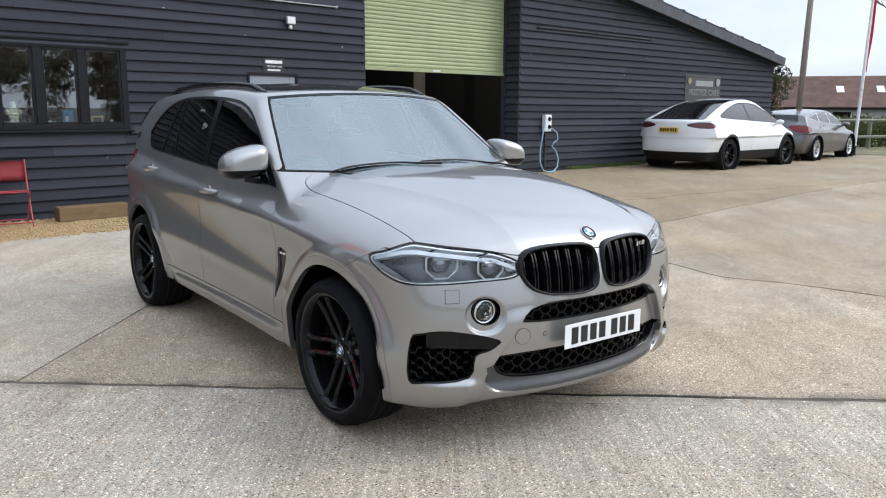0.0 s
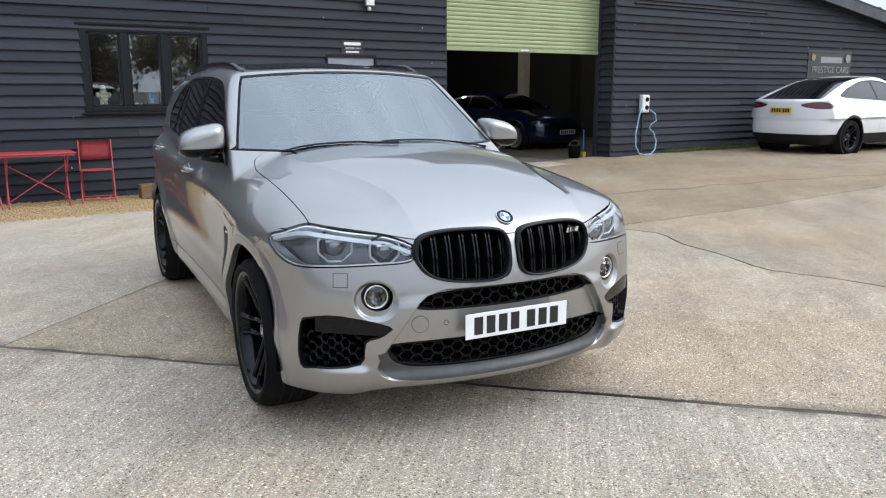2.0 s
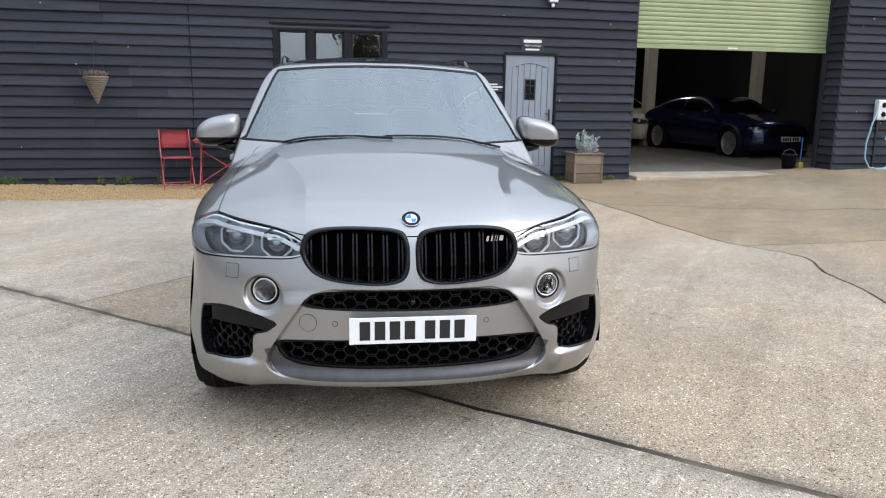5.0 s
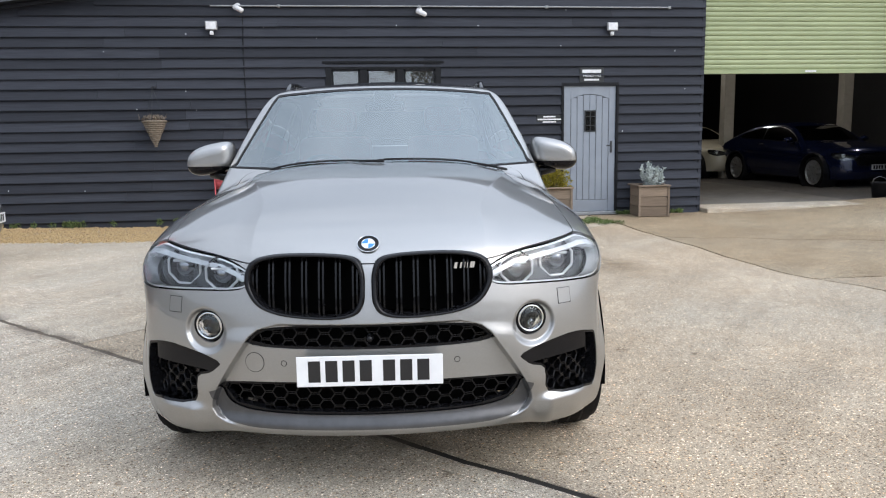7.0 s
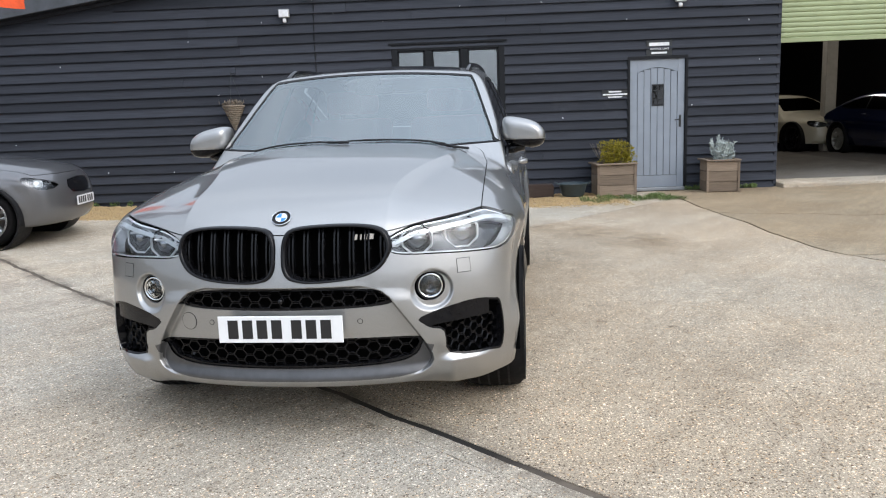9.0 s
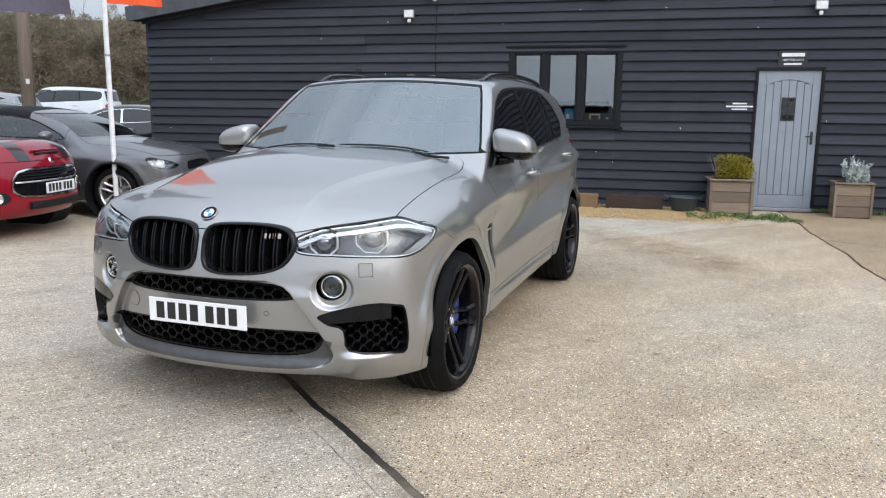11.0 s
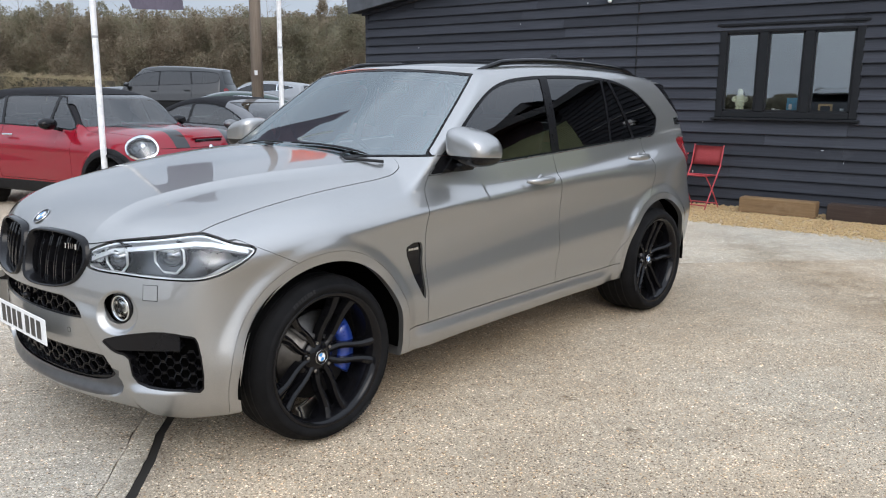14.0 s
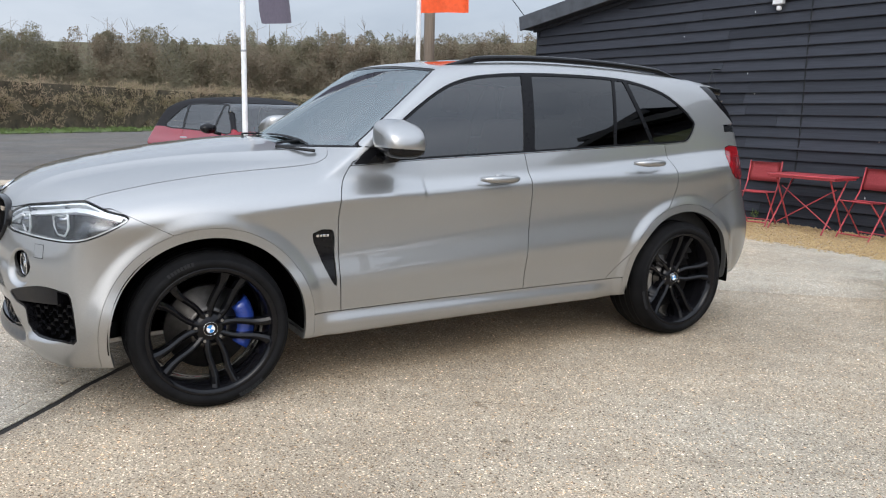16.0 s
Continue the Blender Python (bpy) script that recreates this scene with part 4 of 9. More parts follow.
    for a, b in (((dx0 - 0.045, 0.0), (dx0 - 0.004, dz1 + 0.05)), ((dx1 + 0.004, 0.0), (dx1 + 0.045, dz1 + 0.05)), ((dx0 - 0.004, dz1 + 0.006), (dx1 + 0.004, dz1 + 0.05))):
        part("door_frame", box((a[0], WALL_Y - 0.055, a[1]), (b[0], WALL_Y + 0.10, b[1]), 0.004), FRAME_DARK, d)
    leaf = part("door_leaf", box((dx0, WALL_Y - 0.012, dz0), (dx1, WALL_Y + 0.03, dz1), 0.004), DOOR_LINE, d)
    yl = WALL_Y - 0.012
    px0, px1 = dx0 + 0.115, dx1 - 0.115
    for a, b in (((dx0, dz0), (px0 - 0.005, dz1)), ((px1 + 0.005, dz0), (dx1, dz1)), ((px0 - 0.004, dz0), (px1 + 0.004, dz0 + 0.185))):
        part("door_stile", box((a[0], yl - 0.014, a[1]), (b[0], yl - 0.001, b[1]), 0.003), DOOR_GREY, leaf)
    arch = [(px0 - 0.004, dz1), (px0 - 0.004, dz1 - 0.20)] + [(px0 + (px1 - px0) * t, dz1 - 0.20 + 0.075 * math.sin(math.pi * t)) for t in np.linspace(0, 1, 15)] + [(px1 + 0.004, dz1 - 0.20), (px1 + 0.004, dz1)]
    part("door_head", prism(arch, 0.013, Matrix.Translation((0, yl - 0.001, 0)) @ pose(0, 0, 0, 90)), DOOR_GREY, leaf)
    wdt = (px1 - px0) / 6
    for i in range(6):
        a, b = px0 + i * wdt + 0.004, px0 + (i + 1) * wdt - 0.004
        t = (i + 0.5) / 6
        part("door_plank", box((a, yl - 0.009, dz0 + 0.192), (b, yl - 0.001, dz1 - 0.212 + 0.075 * math.sin(math.pi * t)), 0.003), DOOR_GREY, leaf)
    part("door_light", box((6.735, yl - 0.018, 1.34), (6.925, yl - 0.009, 1.68), 0.004), SIGN_BLACK, leaf)
    part("light_pane", box((6.755, yl - 0.021, 1.36), (6.905, yl - 0.0185, 1.66)), GLASS_BLACK, leaf)
    for z in (1.44, 1.58):
        part("light_bar", box((6.755, yl - 0.026, z - 0.006), (6.905, yl - 0.021, z + 0.006)), SIGN_BLACK, leaf)
    part("light_bar", box((6.824, yl - 0.027, 1.36), (6.836, yl - 0.021, 1.66)), SIGN_BLACK, leaf)
    h = part("door_handle", box((7.165, yl - 0.022, 1.00), (7.20, yl - 0.014, 1.19), 0.004), SIGN_BLACK, d, "black iron lever handle")
    part("lever", tube([(7.182, yl - 0.02, 1.12), (7.182, yl - 0.055, 1.12), (7.13, yl - 0.06, 1.118), (7.09, yl - 0.055, 1.112)], 0.009, 8), SIGN_BLACK, h)
    part("door_sill", box((dx0 - 0.04, WALL_Y - 0.07, 0.0), (dx1 + 0.04, WALL_Y + 0.1, 0.05), 0.006), STEEL_GREY, d)
    # unseen panel added behind the door, near-black in place of shade
    tagged(part("wall_lobby", box((6.2, WALL_Y + 0.2, 0.0), (7.5, WALL_Y + 0.24, 2.3)), ROOM_SHADE), "unseen panel behind the door, coloured as shade", "wall", kind="structure")

    # roller shutter and the bay behind it
    s = thing("roller_shutter", Matrix.Identity(4), "olive green roller shutter, raised halfway", "shutter")
    ys = WALL_Y + 0.40
    for k in range(26):
        z = 2.34 + k * 0.078
        bm = bmesh.new()
        prof = [(0.0, 0.0), (-0.010, 0.010), (-0.015, 0.030), (-0.014, 0.052), (-0.006, 0.070), (0.0, 0.077)]
        ends = [[bm.verts.new((x, ys + y, z + dz)) for y, dz in prof] for x in (BAY0 - 0.02, BAY1 + 0.02)]
        for i in range(len(prof) - 1):
            bm.faces.new((ends[0][i], ends[1][i], ends[1][i + 1], ends[0][i + 1]))
        part("slat", bm, SHUTTER, s, "", False)
    part("bottom_bar", box((BAY0 + 0.02, ys - 0.03, 2.262), (BAY1 - 0.03, ys + 0.02, 2.338), 0.006), SHUTTER, s)
    part("pull_plate", box((10.72, ys - 0.036, 2.285), (10.92, ys - 0.030, 2.315), 0.002), WHITE_PLASTIC, s)
    for x in (BAY0 - 0.0, BAY1 - 0.075):
        part("guide_rail", box((x, ys - 0.05, 0.1), (x + 0.07, ys + 0.05, 4.3), 0.005), BOARD_BLACK, s)
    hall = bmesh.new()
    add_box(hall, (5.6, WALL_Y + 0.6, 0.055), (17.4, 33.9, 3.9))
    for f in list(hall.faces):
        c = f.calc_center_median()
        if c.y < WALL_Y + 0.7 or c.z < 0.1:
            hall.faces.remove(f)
    tagged(part("wall_hall", hall, ROOM_SHADE), "inside of the storage hall, its shade in the wall colour", "wall", kind="structure")
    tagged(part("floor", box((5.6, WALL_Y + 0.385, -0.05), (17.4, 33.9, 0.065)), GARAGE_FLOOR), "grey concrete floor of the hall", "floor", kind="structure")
    tagged(part("threshold", box((BAY0 + 0.005, WALL_Y - 0.32, -0.05), (BAY1 - 0.035, WALL_Y + 0.384, 0.075), 0.015), CONC_PALE), "pale concrete threshold of the bay", "threshold", kind="structure")
    for x, y in ((10.2, 14.6), (14.6, 14.9), (11.6, 20.2)):
        cl = thing("ceiling_lamp", Matrix.Translation((x, y, 3.9)), "small warm lamp under the ceiling of the hall", "lamp", "lamps in the hall")
        part("housing", lathe([(0.0001, 0.0), (0.09, 0.0), (0.16, -0.10), (0.17, -0.16), (0.15, -0.16), (0.08, -0.05), (0.0001, -0.04)], 20, "z"), STEEL_GREY, cl, "", True)
        part("bulb", lathe([(0.0001, -0.17), (0.04, -0.16), (0.055, -0.12), (0.03, -0.06), (0.0001, -0.05)], 14, "z"), LAMP_GLOW, cl, "", True)
        lt = new("hall_light", bpy.data.lights.new("hall_light", "POINT"))
        lt.data.energy, lt.data.color, lt.data.shadow_soft_size = 30.0, (1.0, 0.92, 0.82), 0.06
        lt.matrix_world = Matrix.Translation((x, y, 3.66))
    for x, y in ((12.62, 18.6), (15.85, 18.6), (9.2, 18.6)):
        p = thing("post", Matrix.Translation((x, y, 0.065)), "pale square post inside the hall", "post", "posts in the hall")
        part("shaft", box((-0.13, -0.13, 0), (0.13, 0.13, 3.83), 0.01), PILLAR, p)



# ---- the silver car's skin; x ahead, y to its left, z up, metres from the middle between its axles ----
SUV_FRONT, SUV_REAR = 1.490, -1.435
suv_hood = spline([2.50, 2.36, 2.29, 2.20, 2.05, 1.80, 1.50, 1.20, 0.90, 0.40], [0.83, 0.932, 0.968, 1.002, 1.046, 1.100, 1.152, 1.189, 1.207, 1.20])
suv_roof = spline([0.6, 0.3, 0.0, -0.4, -0.8, -1.2, -1.6, -2.0, -2.3], [1.585, 1.640, 1.683, 1.712, 1.716, 1.704, 1.674, 1.622, 1.572])
suv_belt = spline([0.9, 0.55, 0.25, -0.23, -0.9, -1.35, -1.6, -2.2], [1.110, 1.118, 1.133, 1.156, 1.190, 1.208, 1.222, 1.235])
suv_plan = spline([2.40, 2.10, 1.80, 1.47, 1.10, 0.7, 0.0, -0.7, -1.1, -1.47, -1.9, -2.2, -2.55], [0.900, 0.930, 0.955, 0.982, 0.972, 0.958, 0.955, 0.966, 0.982, 0.990, 0.950, 0.875, 0.74])
suv_shoulder = spline([2.3, 1.6, 0.99, 0.26, -0.23, -0.87, -1.32, -2.2], [0.83, 0.885, 0.937, 0.985, 1.020, 1.052, 1.066, 1.08])
suv_section = spline([-0.95, -0.72, -0.62, -0.50, -0.42, -0.30, -0.16, -0.06, 0.0, 0.05, 0.12, 0.20, 0.30], [-0.13, -0.045, -0.028, -0.014, -0.003, -0.018, -0.025, -0.014, -0.003, -0.014, -0.040, -0.080, -0.150])
suv_nose = spline([0.10, 0.22, 0.28, 0.36, 0.50, 0.62, 0.72, 0.85, 0.95, 1.05], [-0.30, -0.110, -0.045, -0.015, 0.0, 0.0, -0.012, -0.040, -0.070, -0.14])
suv_tail = spline([0.25, 0.35, 0.5, 0.62, 0.75, 0.9, 1.1, 1.3], [0.24, 0.10, 0.01, 0.0, 0.03, 0.085, 0.145, 0.21])
suv_floor = spline([2.4, 2.1, 1.9, 1.0, -1.0, -1.9, -2.5], [0.235, 0.225, 0.24, 0.275, 0.295, 0.33, 0.42])


def suv_front_recess(y, z):
    """How far the nose is set back, in metres, round the plate, the fog lamps and the lower wings."""
    trap = np.interp(z, [0.275, 0.284, 0.292, 0.306, 0.330, 0.358, 0.385, 0.45, 0.53, 0.605, 0.645, 0.672, 0.692], [0.36, 0.43, 0.50, 0.548, 0.580, 0.595, 0.591, 0.561, 0.511, 0.460, 0.432, 0.398, 0.33])
    dent = 0.034 * step(0.011, -0.011, y - trap) * step(0.284, 0.350, z) * step(0.697, 0.683, z)
    # a blade of bodywork stands proud between the plate panel and the side intake
    dent = dent - 0.010 * step(0.125, 0.0, np.abs(y - trap - 0.028)) * step(0.36, 0.45, z) * step(0.69, 0.62, z) * step(-0.002, 0.012, y - trap)
    dent = dent + 0.020 * step(0.087, 0.066, np.hypot(y - 0.607, z - 0.656))
    # the lower wing under the side intake
    return dent - 0.030 * step(0.600, 0.690, y) * step(0.388, 0.345, z) * step(0.90, 0.77, y)


def suv_skin(x, y, z):
    y = np.abs(y)
    s = z - suv_shoulder(x)
    half = suv_plan(x) + suv_section(s)
    # a crisp character line along the doors
    half = half + 0.0075 * np.clip(1 - np.abs(s) / 0.045, 0, 1) ** 1.3 * step(1.55, 0.95, x) * step(-2.1, -1.8, x)
    for ax in (SUV_FRONT, SUV_REAR):
        r = np.hypot(x - ax, z - 0.362)
        half = half + 0.016 * step(0.545, 0.475, r) * step(0.25, 0.45, r)
    sill = (0.35 * step(0.54, 0.40, z) + 0.95 * step(0.405, 0.335, z)) * step(1.02, 0.78, np.abs(x - 0.06))
    half = half + 0.022 * sill
    side = y - half
    # the bonnet's raised middle ends in a crease on each side
    ridge = 0.430 + 0.195 * step(2.05, 1.05, x)
    q = np.clip((y - ridge) / 0.095, 0, 1)
    dome = 0.019 * (1 - (2 * q - q * q)) * step(0.80, 1.08, x) * (0.45 + 0.55 * step(2.30, 2.0, x))
    top = z - (np.where(x > 0.4, suv_hood(x), suv_belt(x) + 0.02 + 0.05) - 0.05 * y ** 2 - (0.205 - 0.065 * step(1.0, 1.8, x)) * y ** 4 + dome)
    nose = x + suv_front_recess(y, z) - (2.372 + suv_nose(z) - 0.30 * y ** 2 - 0.10 * y ** 4)
    tail = (-2.47 + suv_tail(z) + 0.245 * y ** 2 + 0.21 * y ** 4) - x
    low = smax(smax(side, top * 0.9, 0.13), smax(nose, tail, 0.05), 0.16)
    low = smax(low, suv_floor(x) + 0.026 * step(0.66, 0.50, y) * step(1.9, 2.15, x) - z, 0.03)
    # greenhouse
    belt = suv_belt(x)
    u = z - belt
    gside = y - (0.868 + 0.010 * step(0.9, 0.0, x) - 0.060 * step(-0.35, -2.3, x) - 0.25 * u - 0.275 * u ** 2)
    groof = z - (suv_roof(x) - 0.10 * y ** 2)
    gscreen = (x - (0.985 - (z - 1.185) * 1.52 - 0.34 * y ** 2)) * 0.56
    gback = ((-1.97 - (1.60 - z) * 0.88 + 0.22 * y ** 2) - x) * 0.75
    green = smax(smax(gside, groof, 0.11), smax(gscreen, gback, 0.05), 0.035)
    green = smax(smax(green, 1.0 - z, 0.02), tail, 0.04)
    spoiler = smax(smax(groof + 0.0, (suv_roof(x) - 0.040 - 0.10 * y ** 2) - z, 0.015), smax(smax(-2.14 + 0.22 * y ** 2 - x, x + 1.7, 0.05), y - 0.64, 0.04), 0.015)
    green = smin(green, spoiler, 0.02)
    return smin(low, green, 0.035)


SUV_LOWER = [(-0.30, 0.474), (0, 0.476), (0.30, 0.474), (0.545, 0.462), (0.556, 0.43), (0.515, 0.374), (0.38, 0.350), (0, 0.346), (-0.38, 0.350), (-0.515, 0.374), (-0.556, 0.43), (-0.545, 0.462)]
SUV_UPPER = [(-0.452, 0.620), (-0.42, 0.652), (-0.385, 0.671), (-0.25, 0.684), (0, 0.688), (0.25, 0.684), (0.385, 0.671), (0.42, 0.652), (0.452, 0.620), (0.36, 0.602), (0, 0.598), (-0.36, 0.602)]
SUV_LAMP = [(-1.835, 0.872), (-1.67, 0.922), (-1.42, 0.945), (-1.20, 0.963), (-1.11, 0.953), (-1.01, 0.928), (-0.888, 0.895), (-0.985, 0.835), (-1.14, 0.798), (-1.36, 0.797), (-1.60, 0.805), (-1.77, 0.812), (-1.83, 0.83)]
SUV_INTAKE = [(-1.715, 0.553), (-1.431, 0.597), (-1.25, 0.588), (-1.18, 0.555), (-1.165, 0.37), (-1.28, 0.362), (-1.54, 0.380), (-1.58, 0.478), (-1.655, 0.500), (-1.70, 0.52)]
SUV_KIDNEY = [(0.013, 0.81), (0.018, 0.885), (0.058, 0.930), (0.2, 0.942), (0.345, 0.936), (0.425, 0.910), (0.449, 0.852), (0.436, 0.80), (0.391, 0.752), (0.297, 0.724), (0.135, 0.714), (0.050, 0.728), (0.02, 0.762)]
SUV_GLASS = [(0.775, 1.112), (0.65, 1.205), (0.51, 1.305), (0.36, 1.412), (0.19, 1.512), (0.03, 1.565), (-0.14, 1.590), (-0.36, 1.605), (-0.64, 1.611), (-0.97, 1.607), (-1.19, 1.585), (-1.40, 1.530), (-1.54, 1.448), (-1.625, 1.370), (-1.64, 1.33), (-1.56, 1.235), (-1.47, 1.218), (-1.35, 1.210), (-0.9, 1.192), (-0.23, 1.158), (0.25, 1.135), (0.55, 1.118), (0.70, 1.106), (0.765, 1.104)]

SUV_SCREEN = [(-0.785, 1.19), (0, 1.176), (0.785, 1.19), (0.805, 1.215), (0.752, 1.355), (0.694, 1.50), (0.652, 1.588), (0.61, 1.606), (0.3, 1.628), (0, 1.634), (-0.3, 1.628), (-0.61, 1.606), (-0.652, 1.588), (-0.694, 1.50), (-0.752, 1.355), (-0.805, 1.215)]


def suv_panels(car):
    f = suv_skin
    V, T = nets(f, (-2.62, -0.02, 0.16), (2.46, 1.06, 1.80), 0.0135)
    V, T = refine(V, T, f, lambda P: (P[:, 0] > 0.72) & ((P[:, 2] > 0.9) | (P[:, 0] > 1.7)))
    V, T = refine(V, T, f, lambda P: (P[:, 0] > 1.9) & (P[:, 2] < 0.72))
    V, T = clip(V, T, -V[:, 1])
    G = 0.0022

    def sd(fn, mask=None):
        """A region's signed distance, far outside wherever mask fails."""
        def at(P):
            d = fn(P)
            return np.where(mask(P), d, 9.0) if mask else d
        return at

    diag = lambda P: P[:, 1] - P[:, 0]
    front = lambda P: (P[:, 0] > 1.6)
    state = {"rest": (V, T)}

    def take(region, gap=G):
        RV, RT = state["rest"]
        d = region(RV)
        out = clip(RV, RT, d + gap)
        state["rest"] = clip(RV, RT, gap - d)
        return out

    def pair(name, geo, mat, label="", lip=0.012, sink=0.0):
        obs = [shell(name, *geo, f, mat, car, label, lip, sink), shell(name, *geo, f, mat, car, label, lip, sink, flip=True)]
        return obs

    # openings in the skin
    for ax in (SUV_FRONT, SUV_REAR):
        take(sd(lambda P: np.hypot(P[:, 0] - ax, P[:, 2] - 0.362) - 0.437, lambda P: P[:, 1] > 0.5), 0.0)
    take(sd(lambda P: outline_sd(P[:, 1], P[:, 2], SUV_KIDNEY), lambda P: front(P) & (P[:, 2] > 0.66)), 0.0)
    intake = take(sd(lambda P: outline_sd(diag(P), P[:, 2], SUV_INTAKE, 3), lambda P: front(P) & (P[:, 2] < 0.7)), 0.0)
    upper = take(sd(lambda P: outline_sd(P[:, 1], P[:, 2], SUV_UPPER, 4), lambda P: front(P) & (P[:, 1] < 0.5)), 0.0)
    lower = take(sd(lambda P: outline_sd(P[:, 1], P[:, 2], SUV_LOWER, 4), lambda P: front(P) & (P[:, 1] < 0.62)), 0.0)
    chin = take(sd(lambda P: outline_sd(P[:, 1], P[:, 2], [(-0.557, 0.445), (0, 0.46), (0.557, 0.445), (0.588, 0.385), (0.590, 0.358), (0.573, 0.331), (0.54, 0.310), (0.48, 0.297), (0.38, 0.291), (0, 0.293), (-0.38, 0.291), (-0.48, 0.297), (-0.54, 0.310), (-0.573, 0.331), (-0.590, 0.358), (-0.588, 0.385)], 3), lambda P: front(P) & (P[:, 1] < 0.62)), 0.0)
    fog = take(sd(lambda P: np.hypot(P[:, 1] - 0.597, P[:, 2] - 0.671) - 0.060, front), 0.0)
    lamp = take(sd(lambda P: outline_sd(diag(P), P[:, 2], SUV_LAMP, 4), lambda P: front(P) & (P[:, 1] > 0.38)), 0.003)
    # glass
    screen = take(sd(lambda P: outline_sd(P[:, 1], P[:, 2], SUV_SCREEN, 3), lambda P: (P[:, 0] > 0.12) & (P[:, 0] < 1.05)), 0.002)
    daylight = take(sd(lambda P: outline_sd(P[:, 0], P[:, 2], SUV_GLASS, 3), lambda P: P[:, 1] > 0.62), 0.0015)
    pano = take(sd(lambda P: outline_sd(P[:, 0], P[:, 1], [(0.10, -0.49), (0.12, 0.49), (-0.2, 0.53), (-1.35, 0.54), (-1.42, 0.50), (-1.42, -0.50)], 2), lambda P: P[:, 2] > 1.5))
    back_glass = take(sd(lambda P: outline_sd(P[:, 1], P[:, 2], [(-0.74, 1.27), (0.74, 1.27), (0.70, 1.40), (0.60, 1.545), (-0.60, 1.545), (-0.70, 1.40)], 3), lambda P: P[:, 0] < -1.9))
    # gloss black blades beside the rear window
    blade = take(sd(lambda P: np.maximum(np.maximum(P[:, 0] + 1.97 + (1.60 - P[:, 2]) * 0.88 - 0.22 * P[:, 1] ** 2 - 0.025 - 0.26 * (P[:, 2] - 1.27), 1.27 - P[:, 2]), P[:, 2] - 1.585), lambda P: P[:, 1] > 0.5), 0.001)
    # painted panels
    hood_z = spline([0, 0.30, 0.45, 0.54, 0.66, 0.797, 0.9], [0.905, 0.905, 0.908, 0.926, 0.945, 0.964, 0.98])
    hood_y = spline([2.2, 1.98, 1.6, 1.2, 0.95, 0.88, 0.845, 0.82], [0.812, 0.803, 0.795, 0.783, 0.764, 0.750, 0.71, 0.60])
    hood = take(lambda P: np.where(P[:, 0] > 0.72, np.maximum(np.maximum(P[:, 1] - hood_y(P[:, 0]), hood_z(P[:, 1]) - P[:, 2]), 0.72 - P[:, 0]), 9.0))
    trims = [take(sd(lambda P: np.hypot(P[:, 0] - ax, P[:, 2] - 0.362) - 0.481, lambda P: (P[:, 1] > 0.55) & (P[:, 2] > zmin)), 0.0008) for ax, zmin in ((SUV_FRONT, 0.25), (SUV_REAR, 0.30))]
    side = lambda P: (P[:, 1] > 0.6)
    skirt = take(sd(lambda P: np.maximum(np.maximum(P[:, 2] - (0.405 - 0.008 * P[:, 0]), np.abs(P[:, 0] - 0.03) - 1.06), 0.62 - P[:, 1]), side))
    cut_a = spline([0.38, 0.6, 0.82, 0.95, 1.03, 1.10, 1.16], [0.868, 0.876, 0.878, 0.868, 0.838, 0.790, 0.740])
    cut_b = spline([0.40, 0.67, 0.95, 1.15], [-0.232, -0.250, -0.272, -0.252])
    cut_c = spline([0.75, 0.85, 0.97, 1.10, 1.22], [-1.20, -1.30, -1.352, -1.350, -1.335])
    door_top = lambda P: P[:, 2] - suv_belt(P[:, 0]) - 0.012
    front_door = take(sd(lambda P: np.maximum(np.maximum(P[:, 0] - cut_a(P[:, 2]), cut_b(P[:, 2]) - P[:, 0]), door_top(P)), side))
    rear_door = take(sd(lambda P: np.maximum(np.maximum(P[:, 0] - cut_b(P[:, 2]), cut_c(P[:, 2]) - P[:, 0]), door_top(P)), side))
    vent = take(sd(lambda P: outline_sd(P[:, 0], P[:, 2], [(1.01, 0.788), (0.905, 0.800), (0.900, 0.70), (0.893, 0.545), (0.905, 0.53), (0.95, 0.615), (0.985, 0.70)], 2), side), 0.001)
    bumper = take(sd(lambda P: np.maximum(1.625 + (P[:, 2] - 0.805) * 2.0 * (P[:, 2] > 0.805) - P[:, 0], P[:, 2] - 0.935), lambda P: P[:, 0] > 1.2))
    fender = take(lambda P: np.where((P[:, 0] > 0.5) & (P[:, 1] > 0.55) & (P[:, 2] < 1.17), 0.80 - P[:, 0], 9.0), 0.0)
    tail_lamp = take(sd(lambda P: outline_sd(P[:, 0] + 0.75 * (0.92 - P[:, 1]), P[:, 2], [(-1.835, 1.190), (-1.95, 1.195), (-2.25, 1.17), (-2.25, 0.99), (-2.00, 0.985), (-1.925, 0.995), (-1.855, 1.07)], 2), lambda P: (P[:, 0] < -1.6) & (P[:, 1] > 0.4)))
    rear_bumper = take(sd(lambda P: np.maximum(P[:, 0] + 1.60 + 0.42 * step(0.75, 1.0, P[:, 2]), P[:, 2] - 0.98), lambda P: P[:, 0] < -1.3))

    shell("bonnet", *hood, f, PAINT, car, "grey metallic bonnet with raised centre", 0.015, both=True)
    shell("front_bumper", *bumper, f, PAINT, car, "", 0.02, both=True)
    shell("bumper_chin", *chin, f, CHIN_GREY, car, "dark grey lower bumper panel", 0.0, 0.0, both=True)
    edge = outline_sd(screen[0][:, 1], screen[0][:, 2], SUV_SCREEN, 3) + 0.010
    shell("screen_seal", *clip(*screen, -edge), f, FRAME_BLACK, car, "black rubber seal round the screen", 0.004, 0.001, both=True)
    screen = clip(*screen, edge)
